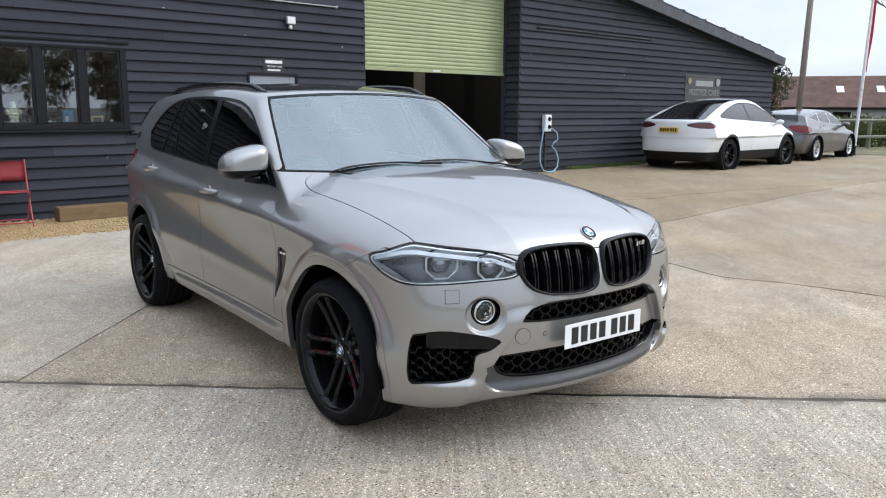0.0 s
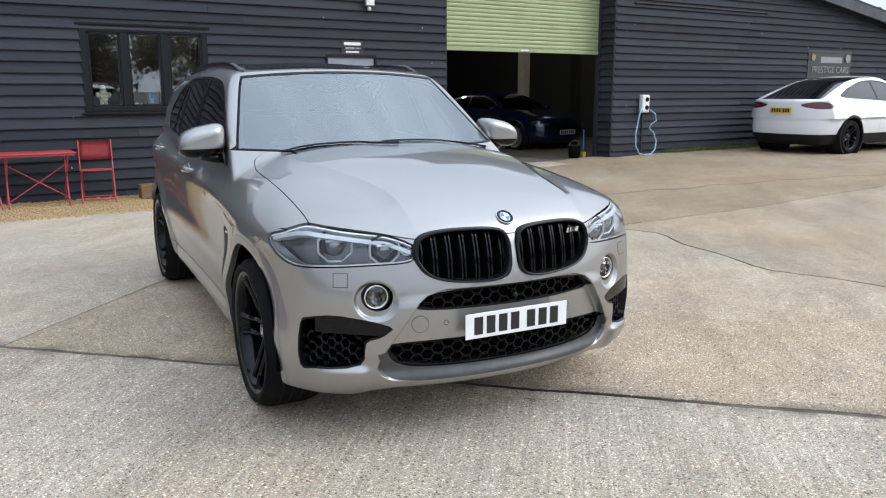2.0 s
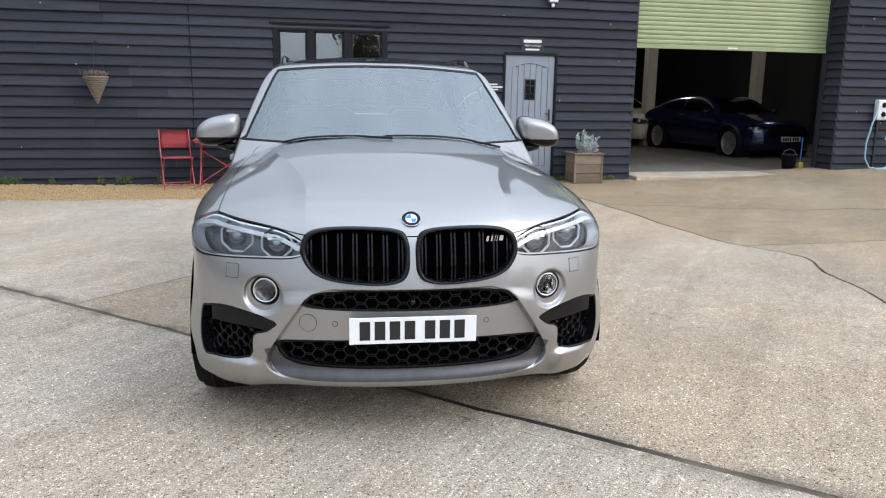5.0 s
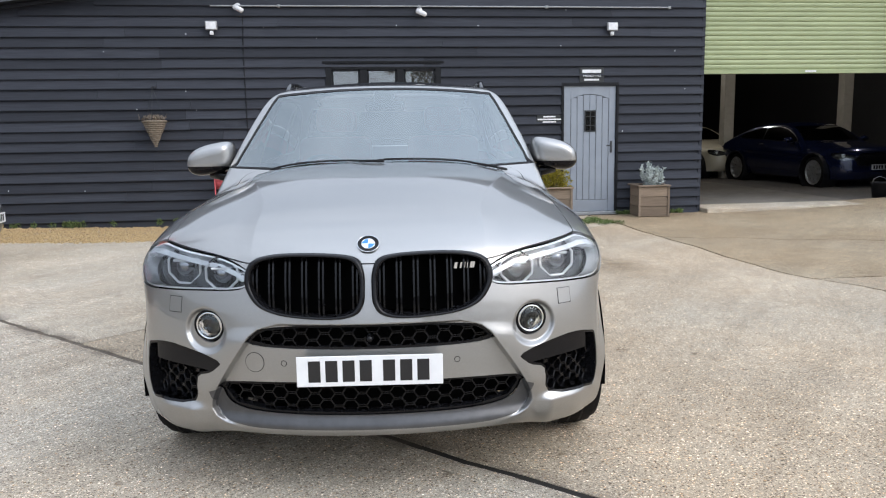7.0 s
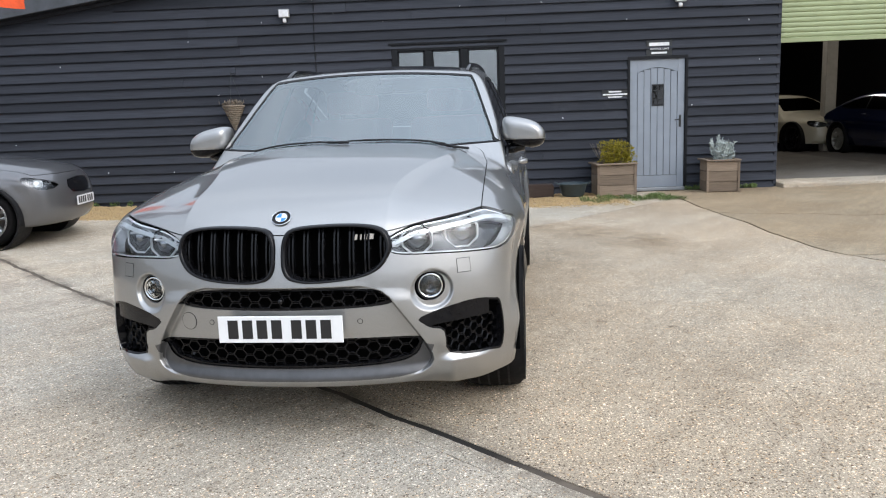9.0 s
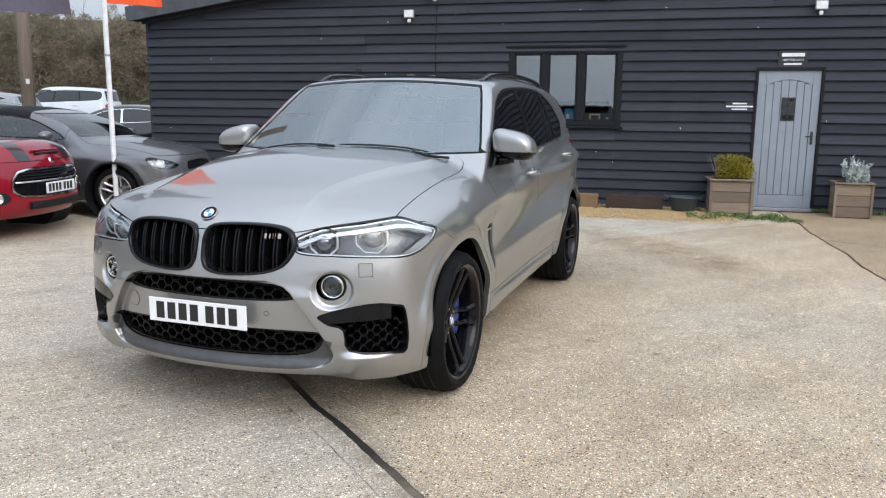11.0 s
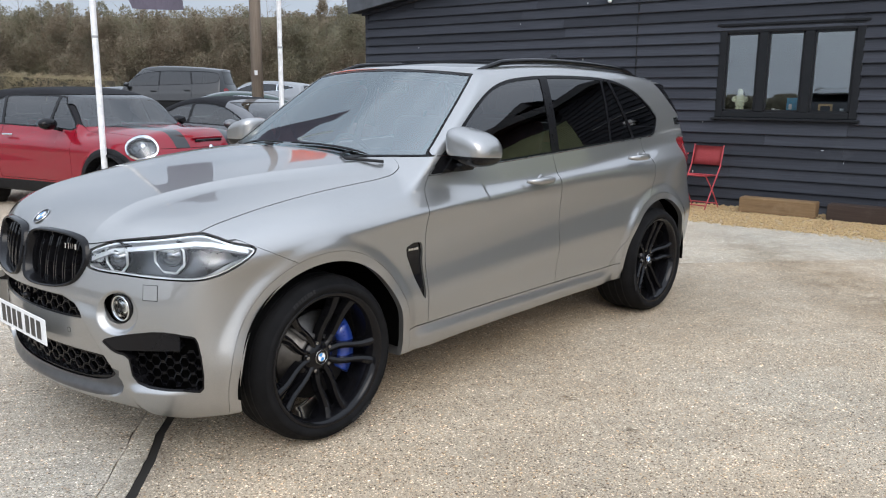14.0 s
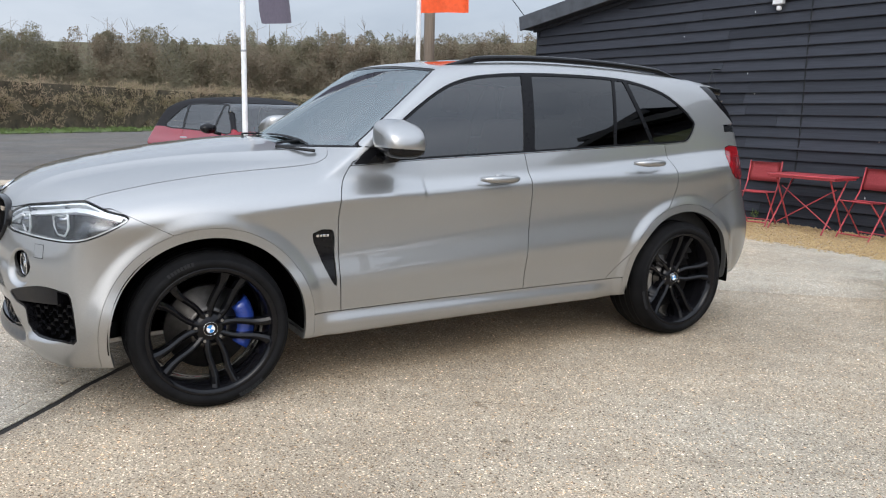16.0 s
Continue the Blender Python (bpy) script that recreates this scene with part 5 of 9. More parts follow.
    sv = outline_sd(screen[0][:, 1], screen[0][:, 2], SUV_SCREEN, 3) + 0.036 - 0.010 * step(1.24, 1.30, screen[0][:, 2])
    seal = clip(*screen, -sv)
    shell("screen_border", *seal, f, BLACK_MATT, car, "black screen border", 0.0, 0.007, both=True)
    Q = screen[0]
    sensor = np.minimum(np.maximum(np.abs(Q[:, 1]) - 0.19, 1.608 - Q[:, 2]), (np.hypot(Q[:, 1] / 0.068, (Q[:, 2] - 1.582) / 0.034) - 1) * 0.03)
    shell("sensor_patch", *clip(*screen, sensor), f, BLACK_MATT, car, "black sensor housing behind the screen", 0.0, 0.010, both=True)
    shell("windscreen", *screen, f, GLASS_SCREEN, car, "clear windscreen reflecting grey sky", 0.0, 0.003, both=True)
    shell("glass_roof", *pano, f, GLASS_BLACK, car, "black panoramic roof glass", 0.0, 0.002, both=True)
    shell("rear_window", *back_glass, f, GLASS_BLACK, car, "", 0.0, 0.003, both=True)
    shell("body_shell", *state["rest"], f, PAINT, car, "", 0.014, both=True)
    shell("rear_bumper", *rear_bumper, f, PAINT, car, "", 0.014, both=True)
    pair("front_wing", fender, PAINT)
    pair("front_door", front_door, PAINT)
    pair("rear_door", rear_door, PAINT)
    pair("side_skirt", skirt, PAINT)
    for t in trims:
        pair("wheel_arch_trim", t, PAINT, lip=0.03)
    pair("window_blade", blade, BLACK_GLOSS, "gloss black blade beside the rear window")
    pair("tail_lamp", tail_lamp, TAIL_RED, "red tail lamp lens")
    pair("side_vent", vent, BLACK_GLOSS, "black side vent", sink=0.012)

    # side windows: black frame all round, then the panes
    D = lambda P: outline_sd(P[:, 0], P[:, 2], SUV_GLASS, 3)
    post_b = lambda P: -0.2835 - (P[:, 2] - 1.165) * 0.162
    post_t = lambda P: -0.919 - (P[:, 2] - 1.192) * 0.203
    post_c = lambda P: -1.238 + (P[:, 2] - 1.209) * 0.382
    far = lambda P: np.full(len(P), 3.0)
    posts = lambda P: np.minimum(np.abs(P[:, 0] - post_b(P)) - 0.036, np.abs(P[:, 0] - post_c(P)) - 0.016)
    thin = lambda P: np.abs(P[:, 0] - post_t(P)) - 0.011
    GV, GT = daylight
    inner = lambda P: np.maximum(np.maximum(np.maximum(D(P) + 0.015, -posts(P)), -thin(P)), P[:, 0] - 0.60)
    pv = clip(GV, GT, inner(GV))
    fv = clip(GV, GT, -inner(GV))
    line = lambda P: np.maximum(-(D(P) + 0.0042), P[:, 2] - suv_belt(P[:, 0]) - 0.16 * step(-1.40, -1.62, P[:, 0]) - 0.03)
    pair("window_trim", clip(*fv, line(fv[0])), SATIN_TRIM, "thin satin strip below the windows", 0.004, -0.0012)
    fv = clip(*fv, -line(fv[0]))
    pair("window_frame", fv, FRAME_BLACK, "gloss black window surround", 0.006)
    for name, lo, hi, mat in (("front_side_window", post_b, far, GLASS_SIDE), ("rear_side_window", post_t, post_b, GLASS_TINT), ("vent_window", post_c, post_t, GLASS_TINT), ("quarter_window", lambda P: -far(P), post_c, GLASS_TINT)):
        lim = lambda P: np.maximum(P[:, 0] - hi(P), lo(P) - P[:, 0])
        g = clip(pv[0], pv[1], lim(pv[0]))
        pair(name, g, mat, "", 0.0, 0.004)

    # lamps: clear lens over a dark bowl with a bright brow and two ringed projectors
    for flip in (False, True):
        sg = -1 if flip else 1
        lens = shell("headlamp", *lamp, f, LENS, car, "clear headlamp with twin ringed projectors", 0.0, 0.002, flip=flip)
        shell("lamp_bowl", *lamp, f, LAMP_BOWL, lens, "", 0.0, 0.075, flip=flip)
        rim = clip(lamp[0], lamp[1], -(outline_sd(diag(lamp[0]), lamp[0][:, 2], SUV_LAMP, 4) + 0.0085))
        seal = clip(rim[0], rim[1], -(outline_sd(diag(rim[0]), rim[0][:, 2], SUV_LAMP, 4) + 0.0025))
        rim = clip(rim[0], rim[1], outline_sd(diag(rim[0]), rim[0][:, 2], SUV_LAMP, 4) + 0.0025)
        shell("lamp_seal", *seal, f, BLACK_GLOSS, lens, "", 0.03, 0.0, flip=flip)
        shell("lamp_rim", *rim, f, LAMP_WHITE, lens, "", 0.05, 0.009, flip=flip)
        LV = lamp[0]
        brow = clip(LV, lamp[1], np.maximum(np.abs(LV[:, 2] - (np.interp(diag(LV), [-1.84, -1.67, -1.42, -1.2, -1.11, -1.0, -0.9], [0.845, 0.893, 0.916, 0.934, 0.930, 0.912, 0.89]))) - 0.0085, diag(LV) + 0.92))
        shell("lamp_brow", *brow, f, LAMP_WHITE, lens, "white light bar", 0.02, 0.012, flip=flip)
        for y, z, r in ((0.715, 0.870, 0.064), (0.545, 0.860, 0.056), (0.458, 0.860, 0.021)):
            x = float(2.372 + suv_nose(z) - 0.30 * y * y - 0.10 * y ** 4)
            m = pose(x - (0.088 if y > 0.6 else 0.046), sg * y, z, 0, 0, sg * (20 if y > 0.6 else 12))
            loop = [(0.012, r * 1.10 * math.cos(radians(g)) / math.cos(radians((g + 22.5) % 45 - 22.5)), r * 1.0 * math.sin(radians(g)) / math.cos(radians((g + 22.5) % 45 - 22.5))) for g in range(-218, 39, 8)]
            part("projector_ring", tube([m @ Vector(p) for p in loop], 0.0052, 6), LAMP_WHITE, lens, "pale open light ring", True)
            part("ring_shade", lathe([(r * 1.22, -0.022), (r * 1.20, 0.004), (r * 1.04, 0.006), (r * 0.96, -0.02)], 24, "x", m), BLACK_GLOSS, lens, "", True)
            part("projector", lathe([(0.0001, 0.03), (r * 0.3, 0.028), (r * 0.55, 0.018), (r * 0.7, 0.0), (r * 0.92, -0.012), (r * 0.95, -0.03), (0.0001, -0.03)], 24, "x", m), CHROME_DARK, lens, "", True)
            part("projector_bar", box((0.0, -r * 0.62, r * 0.30), (0.030, r * 0.62, r * 0.46), 0.003, m), LAMP_WHITE, lens)
            part("projector_shelf", box((-0.01, -r * 0.66, r * 0.02), (0.026, r * 0.66, r * 0.10), 0.002, m), BLACK_GLOSS, lens)
    # kidney grille: frame, back and paired slats
    K = np.array(SUV_KIDNEY)
    for sg in (1, -1):
        grille = bmesh.new()
        loop = []
        for i in range(len(K)):
            a, b, c, d = (K[(i + k) % len(K)] for k in (-1, 0, 1, 2))
            for t in (0, 0.25, 0.5, 0.75):
                loop.append(0.5 * (2 * b + (c - a) * t + (2 * a - 5 * b + 4 * c - d) * t * t + (3 * b - a - 3 * c + d) * t ** 3))
        loop, mid = np.array(loop), K.mean(0)
        face = lambda y, z: 2.372 + float(suv_nose(z)) - 0.30 * y * y - 0.10 * y ** 4
        rings = []
        for k, dx in ((1.02, -0.012), (1.0, 0.006), (0.955, 0.014), (0.91, 0.004), (0.89, -0.05)):
            rings.append([grille.verts.new((face(*(mid + (p - mid) * k)) + dx, sg * (mid + (p - mid) * k)[0], (mid + (p - mid) * k)[1])) for p in loop])
        for a, b in zip(rings, rings[1:]):
            for i in range(len(a)):
                j = (i + 1) % len(a)
                grille.faces.new((a[i], a[j], b[j], b[i]))
        g = part("kidney_grille", grille, BLACK_GLOSS, car, "gloss black kidney grille frame", True)
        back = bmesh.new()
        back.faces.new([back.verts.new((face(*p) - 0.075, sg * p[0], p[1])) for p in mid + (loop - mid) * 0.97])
        part("grille_back", back, RECESS_SHADE, g)
        for i in range(7):
            for off in (-0.0075, 0.0075):
                y = 0.048 + i * 0.061 + off
                zs = [z for z in np.linspace(0.70, 0.95, 60) if outline_sd(np.array([y]), np.array([z]), mid + (K - mid) * 0.93, 4)[0] < 0]
                if len(zs) < 8:
                    continue
                slat = bmesh.new()
                pts = [(face(y, z) - 0.026 + 0.010 * math.sin(math.pi * (z - zs[0]) / (zs[-1] - zs[0])), z) for z in np.linspace(zs[0], zs[-1], 8)]
                vs = [[slat.verts.new((x + dx, sg * (y + dy), z)) for x, z in pts] for dx, dy in ((0, -0.0032), (0, 0.0032), (-0.045, 0.0032), (-0.045, -0.0032))]
                for a, b in zip(vs, vs[1:] + vs[:1]):
                    for q in range(7):
                        slat.faces.new((a[q], a[q + 1], b[q + 1], b[q]))
                part("grille_slat", slat, BLACK_GLOSS, g, "", False)
        if sg == 1:
            for k, w in ((0, 0.014), (1, 0.010), (2, 0.006), (3, 0.006), (4, 0.020)):
                y = 0.315 + (0.0, 0.019, 0.033, 0.043, 0.061)[k]
                part("emblem_bar", prism([(-w / 2, -0.011), (w / 2 - 0.004, -0.011), (w / 2, 0.011), (-w / 2 + 0.004, 0.011)], 0.004, pose(face(y, 0.89) - 0.001, y, 0.890, 90, 0, 90)), CHROME, g)
    return {"upper": upper, "lower": lower, "intake": intake, "fog": fog, "take": None}


def hex_mesh(name, inside, place, size, mat, parent, bar=0.0045, depth=0.02, span=(-0.62, 0.62, 0.33, 0.70)):
    """A honeycomb of thin bars over the part of a plane where inside(u, v) holds; place(u, v) gives the point."""
    bm, seen = bmesh.new(), set()
    dx, dz = size * 1.5, size * math.sqrt(3)
    for i in range(int((span[1] - span[0]) / dx) + 2):
        for j in range(int((span[3] - span[2]) / dz) + 2):
            u0, v0 = span[0] + i * dx, span[2] + j * dz + (dz / 2 if i % 2 else 0)
            cs = [(u0 + size * math.cos(math.radians(60 * k)), v0 + size * 0.86 * math.sin(math.radians(60 * k))) for k in range(6)]
            for k in range(6):
                a, b = cs[k], cs[(k + 1) % 6]
                key = tuple(sorted([(round(a[0], 3), round(a[1], 3)), (round(b[0], 3), round(b[1], 3))]))
                if key in seen or not (inside(*a) and inside(*b)):
                    continue
                seen.add(key)
                n = Vector((-(b[1] - a[1]), b[0] - a[0], 0)).normalized() * bar / 2
                q = [(a[0] + n.x, a[1] + n.y), (b[0] + n.x, b[1] + n.y), (b[0] - n.x, b[1] - n.y), (a[0] - n.x, a[1] - n.y)]
                fr = [bm.verts.new(place(u, v, 0.0)) for u, v in q]
                bk = [bm.verts.new(place(u, v, depth)) for u, v in q]
                bm.faces.new(fr)
                for r in range(4):
                    bm.faces.new((fr[r], fr[(r + 1) % 4], bk[(r + 1) % 4], bk[r]))
    return part(name, bm, mat, parent)


def wheel_mesh(radius, width, rim, spoke_mat, tyre_mat, parent, disc_mat=None, caliper=None, spokes=5, hub_mat=None, face=0.0, twin=True):
    """A wheel whose outer side looks along +y: tyre, barrel, spokes, hub cap, and a brake behind."""
    r, w, q = radius, width / 2, rim
    tyre = lathe([(q - 0.004, -w * 0.92), (q + 0.012, -w), (q + (r - q) * 0.45, -w * 1.03), (r - 0.030, -w * 0.97), (r - 0.010, -w * 0.84), (r - 0.001, -w * 0.55), (r, 0), (r - 0.001, w * 0.55), (r - 0.010, w * 0.84), (r - 0.030, w * 0.97), (q + (r - q) * 0.6, w * 1.03), (q + (r - q) * 0.25, w * 1.02), (q + 0.010, w * 0.97), (q - 0.004, w * 0.90)], 72, "y", None, True)
    tyre_ob = part("tyre", tyre, tyre_mat, parent, "black rubber tyre", True)
    groove = bmesh.new()
    for y in (-w * 0.5, -w * 0.17, w * 0.17, w * 0.5):
        add_lathe(groove, [(r + 0.0008, y - 0.005), (r - 0.004, y), (r + 0.0008, y + 0.005)], 72, "y", None, True)
    part("tread_groove", groove, BLACK_MATT, tyre_ob)
    barrel = lathe([(q - 0.002, -w * 0.9), (q - 0.020, -w * 0.7), (q - 0.030, -w * 0.3), (q - 0.034, w * 0.25), (q - 0.024, w * 0.70), (q - 0.014, w * 0.90), (q + 0.006, w * 0.985), (q + 0.010, w * 0.95), (q + 0.004, w * 0.86), (q, 0.0)], 64, "y", None, True)
    part("rim", barrel, spoke_mat, parent, "", True)
    hubr = 0.062
    y1 = w * 0.86
    for i in range(spokes):
        a0 = 2 * math.pi * i / spokes + math.pi / 2
        for sgn in ((-1, 1) if twin else (0,)):
            sp = bmesh.new()
            secs = []
            for t in np.linspace(0, 1, 9):
                rad = hubr * 0.75 + (q - 0.012 - hubr * 0.75) * t
                tang = (0.019 + 0.032 * t + 0.007 * math.sin(2 * math.pi * t)) * sgn if twin else 0
                half = (0.0145 - 0.0030 * math.sin(math.pi * t) + 0.006 * t * t) if twin else (0.030 + 0.02 * t)
                yo = y1 - 0.030 - face * (1 - t) + 0.030 * t ** 1.5
                rr = Vector((math.cos(a0), 0, math.sin(a0)))
                tt = Vector((-math.sin(a0), 0, math.cos(a0)))
                c = rr * rad + tt * tang
                secs.append([sp.verts.new(c + tt * s + Vector((0, y, 0))) for s, y in ((-half * 1.15, yo - 0.05), (-half, yo - 0.008), (-half * 0.2, yo), (half * 0.2, yo), (half, yo - 0.008), (half * 1.15, yo - 0.05))])
            for a, b in zip(secs, secs[1:]):
                for k in range(6):
                    sp.faces.new((a[k], a[(k + 1) % 6], b[(k + 1) % 6], b[k]))
            sp.faces.new(secs[0])
            sp.faces.new(secs[-1][::-1])
            part("spoke", sp, spoke_mat, parent)
    yh = y1 - 0.030 - face
    hub = part("hub", lathe([(0.0001, yh + 0.008), (0.036, yh + 0.006), (0.052, yh), (0.078, yh - 0.012), (0.085, yh - 0.06), (0.0001, yh - 0.06)], 32), spoke_mat, parent, "", True)
    for i in range(5):
        a = 2 * math.pi * (i + 0.5) / 5 + math.pi / 2
        part("wheel_bolt", lathe([(0.0001, 0.006), (0.008, 0.006), (0.010, 0), (0.010, -0.02), (0.0001, -0.02)], 6, "y", pose(0.064 * math.cos(a), yh - 0.004, 0.064 * math.sin(a))), CHROME_DARK, hub)
    if disc_mat:
        part("brake_disc", lathe([(0.10, -0.022), (0.195, -0.022), (0.197, -0.012), (0.197, 0.002), (0.195, 0.010), (0.10, 0.010), (0.098, 0.03), (0.06, 0.03)], 48, "y", pose(0, 0.015, 0), True), disc_mat, parent, "drilled steel brake disc", True)
    if caliper:
        cal = bmesh.new()
        segs = []
        for a in np.linspace(-0.62, 0.62, 9):
            segs.append([cal.verts.new((rr * math.cos(a), yy, rr * math.sin(a))) for rr, yy in ((0.135, 0.030), (0.140, 0.070), (0.165, 0.078), (0.208, 0.070), (0.222, 0.040), (0.222, -0.02), (0.135, -0.02))])
        for a, b in zip(segs, segs[1:]):
            for k in range(7):
                cal.faces.new((a[k], a[(k + 1) % 7], b[(k + 1) % 7], b[k]))
        cal.faces.new(segs[0])
        cal.faces.new(segs[-1][::-1])
        part("brake_caliper", cal, caliper, parent, "blue painted brake caliper", True)
    return hub, yh


def roundel(parent, m, r, ring_mat):
    """A round emblem that looks along the z of m: dark ring and a quartered disc in blue and white."""
    e = part("emblem", lathe([(0.0001, 0.0), (r, 0.0), (r, 0.002), (r * 0.94, 0.0045), (r * 0.88, 0.003), (0.0001, 0.003)], 32, "z", m), ring_mat, parent, "round emblem with quartered centre", True)
    part("emblem_rim", lathe([(r * 0.95, 0.0035), (r * 1.0, 0.001), (r * 0.99, 0.005), (r * 0.95, 0.0055)], 32, "z", m, True), CHROME, e, "", True)
    for k in range(4):
        pts = [(0, 0)] + [(r * 0.56 * math.cos(a), r * 0.56 * math.sin(a)) for a in np.linspace(k * math.pi / 2, (k + 1) * math.pi / 2, 8)]
        part("emblem_quarter", prism(pts, 0.0018, m @ Matrix.Translation((0, 0, 0.003))), BADGE_BLUE if k % 2 else BADGE_WHITE, e)
    part("emblem_line", lathe([(r * 0.55, 0.0035), (r * 0.60, 0.0035), (r * 0.60, 0.0052), (r * 0.55, 0.0052)], 32, "z", m, True), CHROME, e, "", True)
    return e


def plate_bars(parent, m, width, height, groups, face_mat, ink, name="number_plate"):
    """A number plate that looks along the z of m; its characters are plain bars."""
    bm = box((-width / 2, -height / 2, 0), (width / 2, height / 2, 0.004), 0.0018, m)
    p = part(name, bm, face_mat, parent, "plate with plain dark bars")
    h, cw, gap = height * 0.70, width * 0.096, width * 0.021
    total = sum(g * cw + (g - 1) * gap for g in groups) + (len(groups) - 1) * gap * 3.0
    x = -total / 2
    for g in groups:
        for _ in range(g):
            part("plate_bar", box((x, -h / 2, 0.004), (x + cw * 0.86, h / 2, 0.0052), 0.0, m), ink, p)
            x += cw + gap
        x += gap * 2.0
    return p


def seat_on(f, y, z, sg=1):
    """The frame, z outward, of the point on a car's front at y, z."""
    x = np.linspace(1.7, 2.45, 1501)
    v = f(x, np.full_like(x, y), np.full_like(x, z))
    p = np.array([[float(x[int(np.argmax(v > 0))]), y, z]])
    n = slope(f, p)[0]
    n, up = Vector((n[0], sg * n[1], n[2])).normalized(), Vector((0, 0, 1))
    r = up.cross(n).normalized()
    u = n.cross(r)
    return Matrix(((r.x, u.x, n.x, p[0, 0]), (r.y, u.y, n.y, sg * y), (r.z, u.z, n.z, z), (0, 0, 0, 1)))


def suv(m):
    car = thing("suv", m, "grey metallic sport utility car with black wheels, parked on concrete", "car")
    geo = suv_panels(car)
    f = suv_skin
    # near-black inner skin: shade behind the gaps and under the panels, set by colour
    inner = lambda x, y, z: f(x, y, z) + 0.030 + 0.075 * step(1.6, 1.95, x)
    IV, IT = nets(inner, (-2.6, -0.05, 0.16), (2.4, 1.05, 1.30), 0.045)
    IV, IT = clip(IV, IT, -IV[:, 1])
    for ax in (SUV_FRONT, SUV_REAR):
        IV, IT = clip(IV, IT, np.where(IV[:, 1] > 0.42, 0.50 - np.hypot(IV[:, 0] - ax, IV[:, 2] - 0.362), -1))
    IV, IT = clip(IV, IT, IV[:, 2] - np.where(IV[:, 0] > 0.95, 1.30, 1.09))
    shell("gap_shade_skin", IV, IT, inner, RECESS_SHADE, car, "", 0.0, both=True)
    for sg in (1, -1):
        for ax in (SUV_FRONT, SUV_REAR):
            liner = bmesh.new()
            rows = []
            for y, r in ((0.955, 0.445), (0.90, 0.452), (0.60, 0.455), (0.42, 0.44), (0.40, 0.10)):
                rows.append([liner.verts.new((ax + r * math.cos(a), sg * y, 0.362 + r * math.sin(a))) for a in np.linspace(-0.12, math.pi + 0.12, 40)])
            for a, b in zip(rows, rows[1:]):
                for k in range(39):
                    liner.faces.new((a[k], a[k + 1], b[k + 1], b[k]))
            part("wheel_arch_liner", liner, RECESS_SHADE, car, "", True)

    # front openings
    face = lambda y, z: 2.350 + float(suv_nose(z)) - 0.30 * y * y - 0.10 * y ** 4
    for name, g, dep in (("upper_intake", geo["upper"], 0.055), ("lower_intake", geo["lower"], 0.075)):
        back = shell(name, *g, f, RECESS_SHADE, car, "black honeycomb air intake", 0.0, dep, both=True)
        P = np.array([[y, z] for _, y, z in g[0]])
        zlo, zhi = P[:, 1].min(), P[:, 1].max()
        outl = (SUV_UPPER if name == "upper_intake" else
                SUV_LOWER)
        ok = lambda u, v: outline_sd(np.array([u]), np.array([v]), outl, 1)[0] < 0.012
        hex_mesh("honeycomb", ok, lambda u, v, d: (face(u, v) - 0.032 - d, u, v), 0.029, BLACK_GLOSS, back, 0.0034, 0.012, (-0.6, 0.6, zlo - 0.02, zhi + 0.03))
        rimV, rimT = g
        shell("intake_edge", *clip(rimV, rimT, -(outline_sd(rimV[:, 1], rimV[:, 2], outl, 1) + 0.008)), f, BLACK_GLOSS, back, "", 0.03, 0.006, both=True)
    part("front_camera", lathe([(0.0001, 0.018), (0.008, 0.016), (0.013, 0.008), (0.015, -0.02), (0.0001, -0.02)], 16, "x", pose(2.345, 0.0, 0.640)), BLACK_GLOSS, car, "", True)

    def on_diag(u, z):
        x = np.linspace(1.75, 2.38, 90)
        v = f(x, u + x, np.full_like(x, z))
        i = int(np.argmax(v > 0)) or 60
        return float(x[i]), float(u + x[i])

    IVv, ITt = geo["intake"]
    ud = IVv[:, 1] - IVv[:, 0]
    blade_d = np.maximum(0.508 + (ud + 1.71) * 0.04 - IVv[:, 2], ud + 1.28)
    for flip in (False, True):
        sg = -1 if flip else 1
        back = shell("side_intake", IVv, ITt, f, RECESS_SHADE, car, "black honeycomb side intake", 0.0, 0.09, flip=flip)
        shell("intake_blade", *clip(IVv, ITt, blade_d), f, BLACK_GLOSS, back, "gloss black blade", 0.06, 0.004, flip=flip)
        shell("intake_edge", *clip(IVv, ITt, -(outline_sd(ud, IVv[:, 2], SUV_INTAKE, 3) + 0.009)), f, BLACK_GLOSS, back, "", 0.07, 0.002, flip=flip)
        ok = lambda u, v: outline_sd(np.array([u]), np.array([v]), SUV_INTAKE, 2)[0] < 0.005 and v < 0.53

        def put(u, v, d):
            x, y = on_diag(u, v)
            return (x - 0.030 - d * 0.7, sg * (y - 0.030 - d * 0.7), v)
        hex_mesh("honeycomb", ok, put, 0.027, BLACK_GLOSS, back, 0.0045, 0.014, (-1.72, -1.14, 0.35, 0.56))
        # fog lamp
        ma = pose(2.216, sg * 0.597, 0.671, 0, 0, sg * 12)
        fog = part("fog_lamp", lathe([(0.061, -0.04), (0.061, 0.004), (0.055, 0.008), (0.052, 0.004), (0.052, -0.03)], 40, "x", ma, True), BLACK_GLOSS, car, "round fog lamp in a black and chrome ring", True)
        part("fog_ring", lathe([(0.0525, 0.002), (0.0515, 0.007), (0.047, 0.009), (0.0455, 0.003)], 40, "x", ma), CHROME, fog, "", True)
        part("fog_reflector", lathe([(0.047, 0.003), (0.038, -0.008), (0.02, -0.015), (0.0001, -0.016)], 32, "x", ma), FOG_BOWL, fog, "", True)
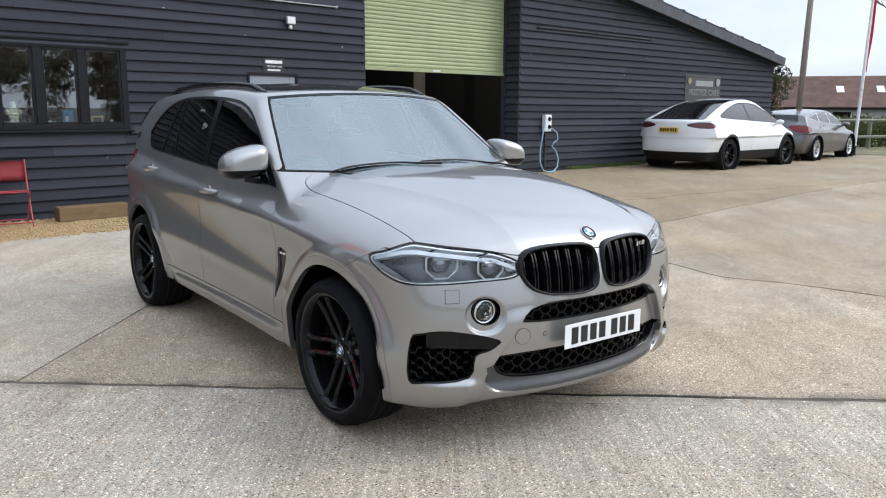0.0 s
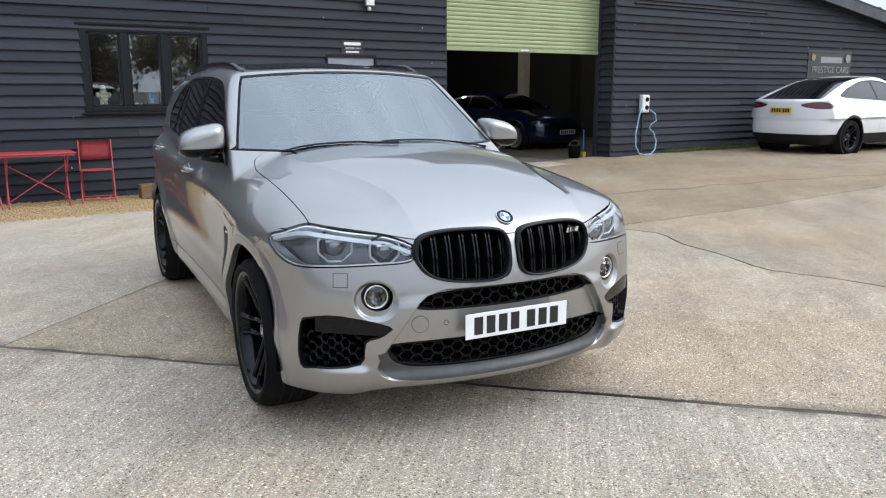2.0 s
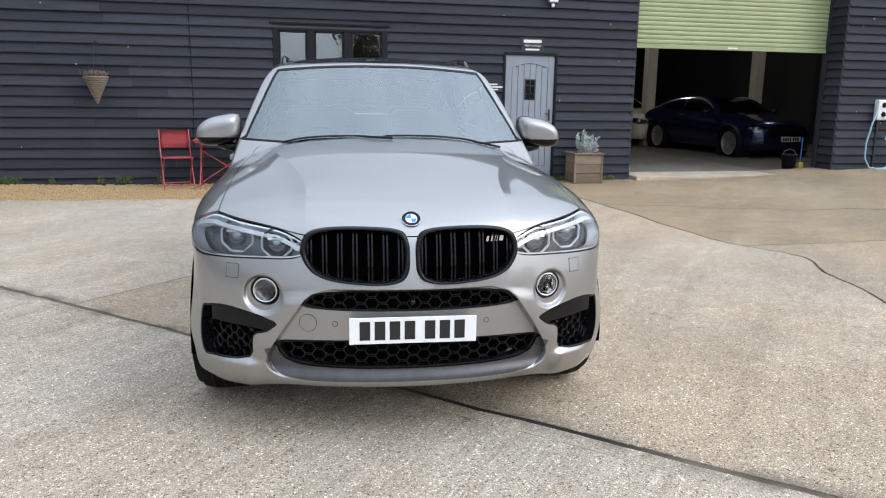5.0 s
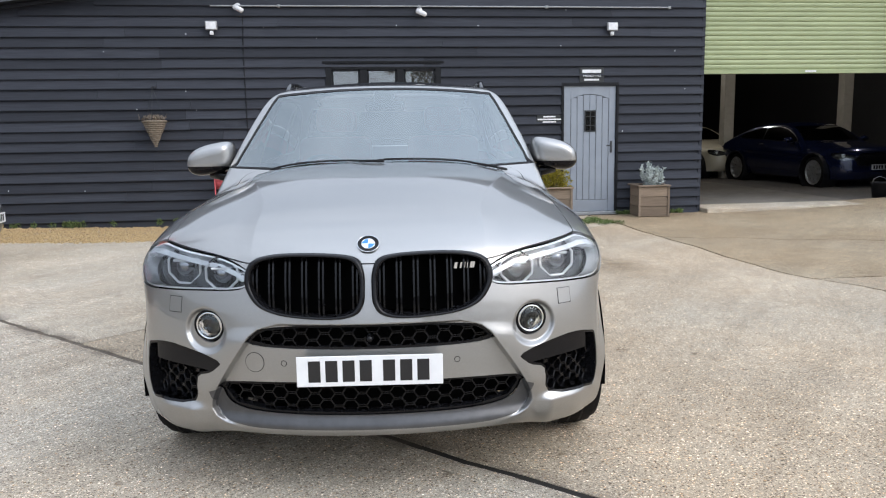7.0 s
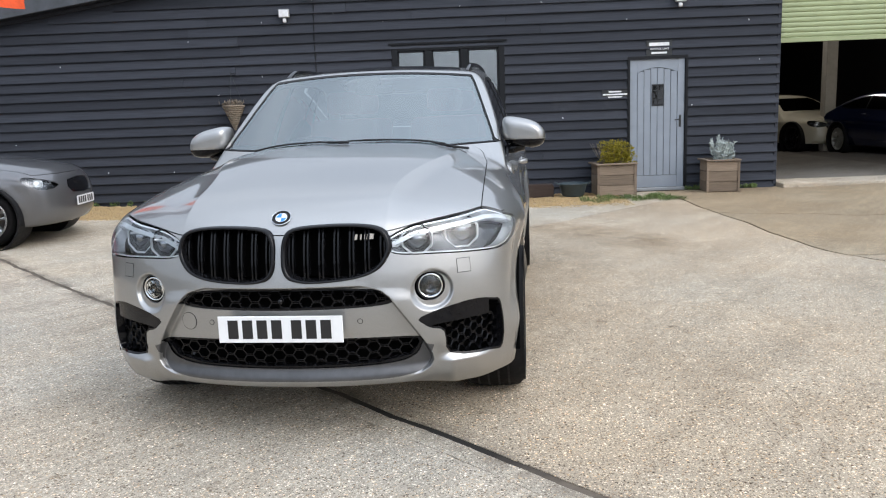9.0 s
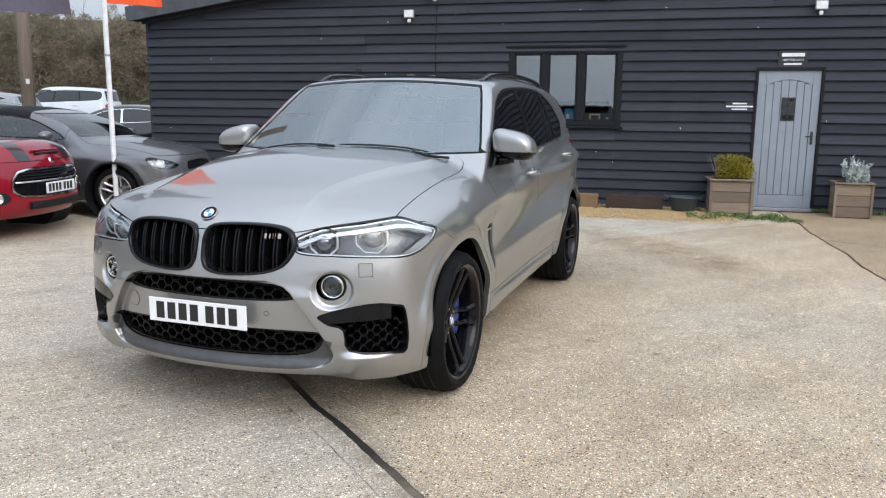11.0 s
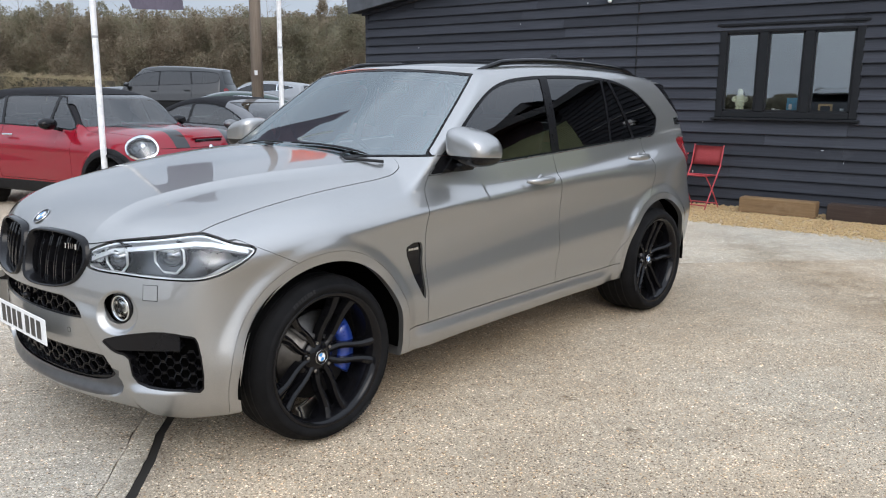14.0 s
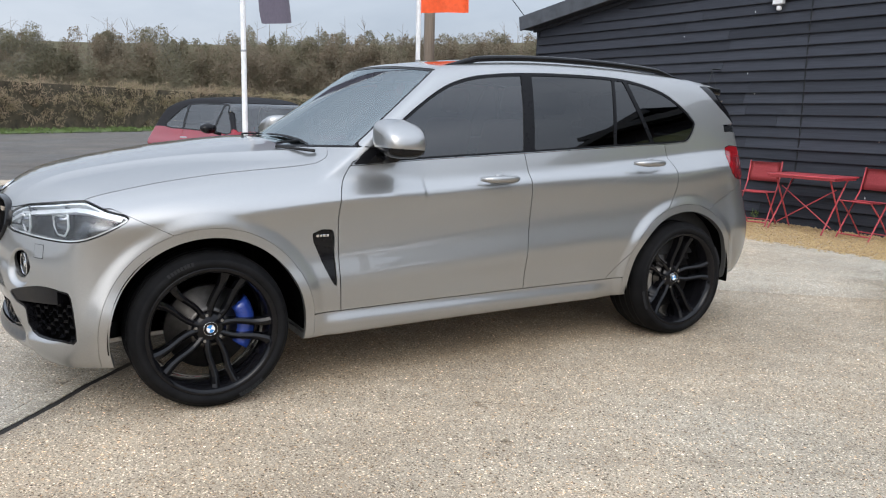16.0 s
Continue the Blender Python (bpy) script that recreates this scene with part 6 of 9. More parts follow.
        for dz, hw in ((0.018, 0.030), (-0.004, 0.036), (-0.024, 0.026)):
            part("fog_step", box((-0.014, -hw, dz - 0.003), (-0.004, hw, dz + 0.003), 0.002, ma), CHROME_DARK if dz > 0 else CHROME, fog)
        part("fog_lens", lathe([(0.0001, 0.013), (0.035, 0.010), (0.047, 0.005), (0.047, 0.002), (0.035, 0.007), (0.0001, 0.010)], 32, "x", ma, True), LENS, fog, "", True)
        # washer cap and parking sensor, flush with the bumper
        mw = seat_on(f, 0.733, 0.745, sg)
        cap = part("washer_cap", box((-0.031, -0.030, -0.004), (0.031, 0.030, 0.0008), 0.006, mw), PAINT, car)
        part("cap_gap", box((-0.0325, -0.0315, -0.004), (0.0325, 0.0315, 0.0003), 0.006, mw), BLACK_MATT, cap)
        ms = seat_on(f, 0.315, 0.545, sg)
        sen = part("parking_sensor", lathe([(0.0001, 0.0012), (0.009, 0.0010), (0.0095, -0.004), (0.0001, -0.004)], 18, "z", ms), PAINT, car, "", False)
        part("sensor_gap", lathe([(0.0095, 0.0004), (0.0115, 0.0004), (0.0115, -0.004)], 18, "z", ms), BLACK_MATT, sen)
    mt = seat_on(f, 0.425, 0.545, -1)
    tow = part("tow_cover", lathe([(0.0001, 0.0012), (0.0355, 0.0010), (0.036, -0.004), (0.0001, -0.004)], 32, "z", mt), PAINT, car, "", False)
    part("cover_gap", lathe([(0.036, 0.0003), (0.0375, 0.0003), (0.0375, -0.004)], 32, "z", mt), BLACK_MATT, tow)
    plate_bars(car, Matrix.Translation((2.376, 0.0, 0.532)) @ pose(0, 0, 0, 90, 0, 90), 0.520, 0.111, (4, 3), PLATE_WHITE, INK)
    roundel(car, seat_on(f, 0.0, 0.968), 0.041, BLACK_GLOSS)

    # mirrors
    def mirror_solid(x, y, z):
        u, v, w = (x - 0.570) / 0.112, (y - 0.975) / 0.130, (z - 1.230 - 0.20 * (1.0 - y)) / 0.086
        w = w + 0.36 * np.maximum(v, 0) ** 2 * np.sign(w)
        d = (np.abs(u) ** 2.6 + np.abs(v) ** 4.4 + np.abs(w) ** 4.2) ** (1 / 3.6) - 1
        return np.maximum(d * 0.09, 0.485 - x)
    MV, MT = nets(mirror_solid, (0.42, 0.84, 1.10), (0.72, 1.16, 1.35), 0.0095)
    cut = MV[:, 2] - 1.192 - (MV[:, 0] - 0.575) * 0.06
    for flip in (False, True):
        sg = -1 if flip else 1
        cap = shell("door_mirror", *clip(MV, MT, -cut), mirror_solid, PAINT, car, "door mirror in body paint over a black base", 0.004, flip=flip)
        shell("mirror_base", *clip(MV, MT, cut + 0.002), mirror_solid, BLACK_GLOSS, cap, "", 0.004, flip=flip)
        part("mirror_foot", tube([(0.60, sg * 0.83, 1.128), (0.60, sg * 0.91, 1.142), (0.585, sg * 0.97, 1.160)], [0.026, 0.028, 0.034], 10), BLACK_GLOSS, cap, "", True)
        part("mirror_glass", box((0.482, sg * 0.90, 1.175), (0.484, sg * 1.045, 1.275), 0.0), CHROME, cap)
        sail = prism([(0.60, 1.118), (0.70, 1.112), (0.56, 1.245), (0.50, 1.245)], 0.012, Matrix.Translation((0, sg * (0.872 if sg > 0 else 0.860), 0)) @ pose(0, 0, 0, 90) @ Matrix.Diagonal((1, 1, -sg, 1)))
        part("mirror_sail", sail, BLACK_GLOSS, cap)
        # roof rail
        pts = []
        for x in np.linspace(0.14, -1.66, 26):
            y = 0.600 + 0.035 * math.sin(math.pi * (0.2 - x) / 2.2)
            lift = 0.040 * min(1, (0.14 - x) / 0.22, (x + 1.66) / 0.2) - 0.012
            pts.append((x, sg * y, float(suv_roof(x)) - 0.10 * y * y - 0.008 + lift))
        part("roof_rail", tube(pts, 0.017, 10), BLACK_GLOSS, car, "black roof rail", True)
        # door handles
        for x0, z0 in ((-0.055, 1.026), (-1.115, 1.102)):
            yb = float(suv_plan(x0) + suv_section(z0 - float(suv_shoulder(x0)))) - 0.004
            h = bmesh.new()
            rows = []
            for t in np.linspace(-1, 1, 13):
                x = x0 - t * 0.122
                out = 0.040 * (1 - abs(t) ** 3.2)
                hh = 0.021 * (1 - 0.55 * abs(t) ** 3)
                rows.append([h.verts.new((x, sg * (yb + out + oy), z0 + oz)) for oy, oz in ((-0.016, -hh), (0.002, -hh * 0.8), (0.007, 0.0), (0.004, hh * 0.75), (-0.014, hh))])
            for a, b in zip(rows, rows[1:]):
                for k in range(5):
                    h.faces.new((a[k], a[(k + 1) % 5], b[(k + 1) % 5], b[k]))
            h.faces.new(rows[0])
            h.faces.new(rows[-1][::-1])
            part("door_handle", h, PAINT, car, "", True)
            cup = lathe([(0.0001, 0.0015), (0.034, 0.0012), (0.038, -0.004)], 20, "y", Matrix.Translation((x0 + 0.01, sg * (yb + 0.004), z0 + 0.004)) @ Matrix.Diagonal((1.0, sg, 0.75, 1)))
            part("handle_recess", cup, PAINT_SHADE, car, "", True)
        # side vent emblem
        for k in range(4):
            part("vent_emblem", box((0.925 + k * 0.017, sg * 0.930, 0.768), (0.938 + k * 0.017, sg * 0.938, 0.780), 0.001), CHROME, car)
    # wipers lie on the foot of the screen
    def on_screen(y, z, out):
        x = np.linspace(1.25, 0.3, 400)
        v = f(x, np.full_like(x, y), np.full_like(x, z))
        p = np.array([[float(x[int(np.argmax(v < 0))]), y, z]])
        return tuple(p[0] + slope(f, p)[0] * out)
    foot = lambda y: float(suv_hood(0.93)) - 0.05 * y * y - 0.205 * y ** 4 + 0.013
    for y0, y1 in ((0.66, -0.02), (0.02, -0.60)):
        arm = [on_screen(y0 + (y1 - y0) * t, foot(y0 + (y1 - y0) * t) - 0.002 + 0.004 * math.sin(t * 2.4), 0.010) for t in np.linspace(0, 0.62, 7)]
        blade = [on_screen(y0 + (y1 - y0) * t, foot(y0 + (y1 - y0) * t) - 0.001 + 0.008 * math.sin(t * 2.4), 0.006) for t in np.linspace(0.18, 1, 9)]
        w = part("wiper", tube(arm, [0.008, 0.007, 0.006, 0.005, 0.004, 0.004, 0.004], 6), BLACK_MATT, car, "black wiper arm and blade")
        part("wiper_blade", tube(blade, [0.003] + [0.0055] * 7 + [0.003], 5), BLACK_MATT, w)
    part("sensor_box", box((0.225, -0.060, 1.552), (0.30, 0.060, 1.612), 0.022, None, 3), BLACK_GLOSS, car)
    part("inner_mirror", box((0.17, -0.12, 1.50), (0.20, 0.12, 1.56), 0.014, None, 2), BLACK_MATT, car)
    # cabin
    part("dashboard", box((0.28, -0.74, 0.85), (0.86, 0.74, 1.125), 0.07, None, 4), DASH, car, "dark dashboard", True)
    part("instrument_hood", box((0.26, -0.58, 1.06), (0.46, -0.20, 1.165), 0.04, None, 3), DASH, car, "", True)
    wheel = bmesh.new()
    wm = pose(0.16, -0.38, 1.06, 0, -66, 0)
    add_lathe(wheel, [(0.185 + 0.016 * math.cos(a), 0.016 * math.sin(a)) for a in np.linspace(0, 2 * math.pi, 11)[:-1]], 36, "z", wm, True)
    add_box(wheel, (-0.05, -0.18, -0.012), (0.05, 0.18, 0.012), 0.008, wm)
    part("steering_wheel", wheel, BLACK_MATT, car, "", True)
    for x in (-0.25, -1.15):
        for y in ((-0.38, 0.38) if x > -0.5 else (-0.42, 0.42)):
            seat = part("seat", box((x - 0.12, y - 0.25, 0.62), (x + 0.42, y + 0.25, 0.78), 0.06, None, 3), LEATHER, car, "dark red leather seat", True)
            part("seat_back", box((-0.07, -0.25, 0.0), (0.07, 0.25, 0.62), 0.06, pose(x - 0.10, y, 0.74, 0, -14, 0), 3), LEATHER, seat, "", True)
            part("head_rest", box((-0.05, -0.13, 0.66), (0.05, 0.13, 0.83), 0.045, pose(x - 0.10, y, 0.74, 0, -14, 0), 3), LEATHER, seat, "", True)
    part("cabin_floor", box((-2.1, -0.80, 0.45), (0.9, 0.80, 0.50), 0.0), DASH, car)
    part("door_card", box((-1.9, 0.82, 0.5), (0.8, 0.85, 1.10), 0.01), DASH, car)
    part("door_card", box((-1.9, -0.85, 0.5), (0.8, -0.82, 1.10), 0.01), DASH, car)
    # wheels
    for ax, name, y0 in ((SUV_FRONT, "front", 0.972), (SUV_REAR, "rear", 0.985)):
        wid = 0.292 if name == "front" else 0.318
        for sg in (1, -1):
            hubob = new("wheel")
            hubob.empty_display_size = 0.1
            hubob.parent = car
            hubob.matrix_basis = Matrix.Translation((ax, sg * (y0 - wid * 0.515), 0.3645)) @ (Matrix.Identity(4) if sg > 0 else pose(0, 0, 0, 0, 0, 180)) @ pose(0, 0, 0, 0, (-24 if sg > 0 else 24) if name == "front" else 60, 0)
            tagged(hubob, "black twin-spoke alloy wheel with low tyre")
            hub, yh = wheel_mesh(0.3655, wid, 0.290, WHEEL_BLACK, RUBBER, hubob, DISC, None, 5, None, 0.028)
            for a0 in (0.55, 3.60):
                letters = bmesh.new()
                for k in range(8):
                    a = a0 + k * 0.048
                    add_box(letters, (-0.006, -0.0012, -0.009), (0.006, 0.0012, 0.009), 0.0, Matrix.Translation((0.331 * math.cos(a), wid * 0.5135, 0.331 * math.sin(a))) @ pose(0, 0, 0, 0, 90 - math.degrees(a), 0))
                part("tyre_lettering", letters, TYRE_MARK, hubob, "raised sidewall marks")
            roundel(hub, pose(0, yh + 0.008, 0, -90, 0, 0), 0.033, BLACK_GLOSS)
            cal = bmesh.new()
            segs = []
            off = math.pi if (sg > 0) == (name == "front") else 0.0
            for a in np.linspace(-0.62, 0.62, 9):
                segs.append([cal.verts.new((rr * math.cos(a + off) * 1.0, sg * yy, rr * math.sin(a + off))) for rr, yy in ((0.135, 0.036), (0.140, 0.070), (0.165, 0.078), (0.208, 0.070), (0.222, 0.040), (0.222, -0.02), (0.135, -0.02))])
            for a, b in zip(segs, segs[1:]):
                for k in range(7):
                    cal.faces.new((a[k], a[(k + 1) % 7], b[(k + 1) % 7], b[k]))
            cal.faces.new(segs[0])
            cal.faces.new(segs[-1][::-1])
            bmesh.ops.translate(cal, vec=(ax, sg * (y0 - wid * 0.515 - 0.02), 0.3645), verts=cal.verts)
            part("brake_caliper", cal, CALIPER if name == "front" else CHROME_DARK, car, "blue painted brake caliper" if name == "front" else "dark grey brake caliper", True)
    return car


# ---- other parked cars ----
def make_skin(p):
    """A car body from its main curves; x ahead from the middle between the axles, y to the left."""
    hood, roof, belt, plan = spline(*zip(*p["hood"])), spline(*zip(*p["roof"])), spline(*zip(*p["belt"])), spline(*zip(*p["plan"]))
    section = spline([-0.70, -0.45, -0.25, -0.10, 0.0, 0.08, 0.2], [-0.11, -0.035, -0.008, -0.006, -0.004, -0.022, -0.075])
    nose_c = spline([0.1, 0.25, 0.45, 0.62, 0.8, 1.0], [-0.22, -0.04, 0.0, -0.015, -0.09, -0.22])
    tail_c = spline([0.15, 0.3, 0.5, 0.7, 0.95, 1.2], [0.25, 0.07, 0.0, 0.02, p.get("rake", 0.06), p.get("rake", 0.06) * 2.2])
    sx, sz, sk = p["screen"]
    bx, bz, bk = p["back"]
    in_y, lean = p["inset"], p["lean"]

    def skin(x, y, z):
        y = np.abs(y)
        half = plan(x) + section(z - belt(x) + 0.17)
        for ax in (p["wb"] / 2, -p["wb"] / 2):
            r = np.hypot(x - ax, z - p["r"])
            half = half + p.get("flare", 0.012) * step(p["r"] + 0.16, p["r"] + 0.08, r)
        side = y - half
        top = z - (np.where(x > sx - 0.5, hood(x), belt(x) + 0.06) - 0.06 * y ** 2 - 0.24 * y ** 4)
        nose = x - (p["nose"] + nose_c(z) - 0.30 * y ** 2 - 0.16 * y ** 4)
        tail = (p["tail"] + tail_c(z) + 0.18 * y ** 2 + 0.16 * y ** 4) - x
        low = smax(smax(side, top * 0.9, 0.12), smax(nose, tail, 0.05), 0.16)
        low = smax(low, p.get("floor", 0.2) - z, 0.05)
        u = z - belt(x)
        gside = y - (plan(x * 0.8) - in_y - lean * u - 0.25 * u ** 2)
        groof = z - (roof(x) - 0.10 * y ** 2)
        gscreen = (x - (sx - (z - sz) * sk - 0.30 * y ** 2)) * 0.6
        gback = ((bx - (bz - z) * bk + 0.20 * y ** 2) - x) * 0.75
        green = smax(smax(gside, groof, 0.12), smax(gscreen, gback, 0.05), 0.05)
        green = smax(smax(green, 0.75 - z, 0.02), tail, 0.03)
        return smin(low, green, 0.05)
    return skin


def small_car(m, p, label, paint, group="", rear_plate=False):
    car = thing("car", m, label, "car", group)
    f = make_skin(p)
    h = p.get("h", 0.03)
    wb, r = p["wb"], p["r"]
    V, T = nets(f, (p["tail"] - 0.1, -2 * h, 0.12), (p["nose"] + 0.1, max(q[1] for q in p["plan"]) + 0.1, p["top"] + 0.12), h)
    V, T = clip(V, T, -V[:, 1])
    state = [V, T]

    def take(d, gap=0.003):
        a = clip(state[0], state[1], d + gap)
        state[:] = clip(state[0], state[1], gap - d)
        return a
    P = lambda: state[0]
    for ax in (wb / 2, -wb / 2):
        q = P()
        take(np.where(q[:, 1] > 0.45, np.hypot(q[:, 0] - ax, q[:, 2] - r) - r - p.get("arch", 0.055), 9.0), 0.0)
    q = P()
    win = take(np.where(q[:, 1] > 0.42, outline_sd(q[:, 0], q[:, 2], p["window"], 3), 9.0))
    sx, sz, sk = p["screen"]
    q = P()
    top = p["top"]
    ws = p["ws"]
    screen = take(np.where((q[:, 0] > sx - (top - sz) * sk - 0.35) & (q[:, 0] < sx + 0.25) & (q[:, 2] > sz), outline_sd(q[:, 1], q[:, 2], [(-ws[0], ws[2]), (ws[0], ws[2]), (ws[1], ws[3]), (-ws[1], ws[3])], 1), 9.0))
    q = P()
    bw = p["bw"]
    back = take(np.where(q[:, 0] < p["back"][0] + bw[4], outline_sd(q[:, 1], q[:, 2], [(-bw[0], bw[2]), (bw[0], bw[2]), (bw[1], bw[3]), (-bw[1], bw[3])], 1), 9.0))
    lamps = []
    q = P()
    lamps.append(take(np.where((q[:, 0] > 1.0), outline_sd(q[:, 1] - q[:, 0], q[:, 2], p["lamp"], 2), 9.0)))
    q = P()
    tail = take(np.where((q[:, 0] < -1.0), outline_sd(q[:, 1] + q[:, 0], q[:, 2], p["tlamp"], 2), 9.0))
    q = P()
    at = p.get("arch_trim", 0.0)
    trims = []
    if at:
        for ax in (wb / 2, -wb / 2):
            q = P()
            trims.append(take(np.where(q[:, 1] > 0.45, np.hypot(q[:, 0] - ax, q[:, 2] - r) - r - p.get("arch", 0.055) - at, 9.0), 0.0))
        q = P()
        trims.append(take(np.where((q[:, 1] > 0.5) & (np.abs(q[:, 0]) < wb / 2), q[:, 2] - 0.34, 9.0), 0.0))
    q = P()
    grille = take(np.where(q[:, 0] > 1.2, outline_sd(q[:, 1], q[:, 2], p["grille"], 2), 9.0))
    q = P()
    clad_z = p.get("clad", 0.0)
    cl = take(q[:, 2] - clad_z, 0.0) if clad_z else None
    q = P()
    soft = p.get("soft")
    roofp = take(np.where(q[:, 2] > soft[0], (soft[1] - (q[:, 2] - soft[0]) * soft[2]) * -1 + q[:, 0], 9.0)) if soft else None
    # doors
    q = P()
    dl = [p["doors"][i:i + 2] for i in range(len(p["doors"]) - 1)]
    doors = []
    for a, b in dl:
        q = P()
        doors.append(take(np.where((q[:, 1] > 0.5) & (q[:, 2] < 1.3), np.maximum(np.maximum(q[:, 0] - a, b - q[:, 0]), p.get("doorz", 0.36) - q[:, 2]), 9.0)))
    q = P()
    hood = take(np.where(q[:, 0] > sx - 0.2, np.maximum(q[:, 1] - p["plan"][1][1] * 0.80, p["hoodz"] - q[:, 2]), 9.0))
    if p.get("stripe"):
        y0, y1 = p["stripe"]
        H = hood[0]
        d = np.abs(H[:, 1] - (y0 + y1) / 2 - 0.03 * (1.6 - H[:, 0])) - (y1 - y0) / 2
        band, hood = clip(*hood, d), clip(*hood, -d)
        for flip in (False, True):
            shell("bonnet_stripe", *band, f, PAINT_BLACK, car, "black bonnet stripe", 0.0, flip=flip)
    shell("body_shell", *state, f, paint, car, "", 0.01, both=True)
    shell("bonnet", *hood, f, paint, car, "", 0.01, both=True)
    shell("windscreen", *screen, f, p.get("glass", GLASS_SIDE), car, "", 0.0, 0.004, both=True)
    if p.get("back_glass", True):
        shell("rear_window", *back, f, GLASS_BLACK, car, "dark rear window", 0.0, 0.004, both=True)
    else:
        shell("rear_window", *back, f, SOFT_TOP, car, "", 0.0, 0.0, both=True)
    if p.get("grille_ring"):
        G = grille[0]
        shell("grille_ring", *clip(*grille, -(outline_sd(G[:, 1], G[:, 2], p["grille"], 2) + 0.022)), f, p["grille_ring"], car, "chrome grille surround", 0.01, 0.0, both=True)
    shell("grille", *grille, f, BLACK_GLOSS, car, "black front grille", 0.0, 0.012, both=True)
    if p.get("scoop"):
        front = lambda y, z: seat_on(f, abs(y), z, 1 if y >= 0 else -1)
        for z in (0.655, 0.625, 0.595):
            part("grille_bar", tube([front(y, z) @ Vector((0, 0, -0.004)) for y in np.linspace(-0.47, 0.47, 17)], 0.007, 5), BLACK_MATT, car)
        part("grille_band", tube([front(y, 0.560) @ Vector((0, 0, 0.000)) for y in np.linspace(-0.555, 0.555, 17)], 0.011, 6), CHROME, car, "chrome band across the grille", True)
        part("bonnet_scoop", box((-0.20, -0.014, -0.02), (0.20, 0.014, 0.016), 0.012, front(0.0, 0.83), 2), BLACK_GLOSS, car, "black bonnet air scoop")
        part("scoop_lip", box((-0.23, 0.012, -0.02), (0.23, 0.040, 0.020), 0.014, front(0.0, 0.835), 2), paint, car)
        part("badge", lathe([(0.0001, 0.006), (0.030, 0.005), (0.034, 0.0), (0.034, -0.004)], 18, "z", front(0.0, 0.755)), CHROME, car, "", True)
        part("lower_grille", tube([front(y, 0.325).translation for y in np.linspace(-0.42, 0.42, 15)], 0.042, 6), BLACK_MATT, car, "black lower air intake")
        for sy in (-1, 1):
            mf = front(sy * 0.71, 0.415)
            pod = part("fog_pod", lathe([(0.0001, 0.004), (0.085, 0.004), (0.095, -0.01)], 20, "z", mf @ Matrix.Diagonal((1.25, 0.72, 1, 1))), BLACK_MATT, car, "black fog lamp recess")
            part("fog_lamp", lathe([(0.0001, 0.012), (0.036, 0.014), (0.042, 0.022), (0.050, 0.016), (0.050, 0.0)], 20, "z", mf), CHROME, pod, "", True)
    if cl:
        shell("lower_cladding", *cl, f, BLACK_MATT, car, "black lower body", 0.0, 0.0, both=True)
    if roofp:
        shell("roof_panel", *roofp, f, p["roof_mat"], car, p.get("roof_label", ""), 0.01, 0.0, both=True)
    posts = p.get("posts", [])
    for flip in (False, True):
        for d in doors:
            shell("door", *d, f, paint, car, "", 0.008, flip=flip)
        W = win[0]
        keep = outline_sd(W[:, 0], W[:, 2], p["window"], 3) + 0.012
        for x, k in posts:
            keep = np.maximum(keep, 0.022 - np.abs(W[:, 0] - x - (W[:, 2] - 1.2) * k))
        shell("side_window", *clip(*win, keep), f, p.get("side_glass", GLASS_TINT), car, "", 0.0, 0.005, flip=flip)
        shell("window_trim", *clip(*win, -keep), f, p.get("trim", BLACK_GLOSS), car, "", 0.0, 0.0, flip=flip)
        for tv in trims:
            shell("wheel_arch_trim", *tv, f, BLACK_MATT, car, "black wheel arch cladding", 0.0, flip=flip)
        for lv in lamps:
            if p.get("lamp_ring") and len(lv[0]):
                L = lv[0]
                shell("lamp_ring", *clip(*lv, -(outline_sd(L[:, 1] - L[:, 0], L[:, 2], p["lamp"], 2) + 0.026)), f, p["lamp_ring"], car, "", 0.012, -0.003, flip=flip)
            lens = shell("headlamp", *lv, f, LENS, car, "", 0.0, 0.0, flip=flip)
            shell("lamp_bowl", *lv, f, p.get("bowl", LAMP_BOWL), lens, "", 0.0, 0.04, flip=flip)
            c = lv[0].mean(0) if len(lv[0]) else None
            if c is not None:
                g = slope(f, c[None])[0]
                sg = -1 if flip else 1
                part("projector", lathe([(0.0001, 0.02), (0.035, 0.012), (0.05, 0.0), (0.055, 0.012), (0.06, 0.0), (0.06, -0.02), (0.0001, -0.02)], 16, "z", Matrix.Translation((c[0] - g[0] * 0.035, sg * (c[1] - g[1] * 0.035), c[2])) @ Vector((g[0], sg * g[1], g[2])).to_track_quat("Z", "Y").to_matrix().to_4x4()), LAMP_WHITE, lens, "", True)
        shell("tail_lamp", *tail, f, p.get("tail_mat", TAIL_RED), car, "red tail lamp", 0.0, 0.0, flip=flip)
        sg = -1 if flip else 1
        mx, my, mz = p["mirror"]
        mir = bmesh.new()
        bmesh.ops.create_uvsphere(mir, u_segments=14, v_segments=8, radius=1.0)
        bmesh.ops.transform(mir, matrix=Matrix.Translation((mx, sg * my, mz)) @ Matrix.Diagonal((0.075, 0.11, 0.065, 1)), verts=mir.verts)
        add_tube(mir, [(mx + 0.02, sg * (my - 0.16), mz - 0.07), (mx, sg * (my - 0.06), mz - 0.04)], 0.022, 6)
        part("door_mirror", mir, p.get("mirror_mat", paint), car, "", True)
        for hx, hz in p["handles"]:
            yb = float(spline(*zip(*p["plan"]))(hx)) - 0.002
            part("door_handle", box((hx - 0.09, sg * yb - 0.014, hz - 0.012), (hx + 0.09, sg * yb + 0.014, hz + 0.012), 0.01, None, 2), p.get("handle_mat", paint), car)
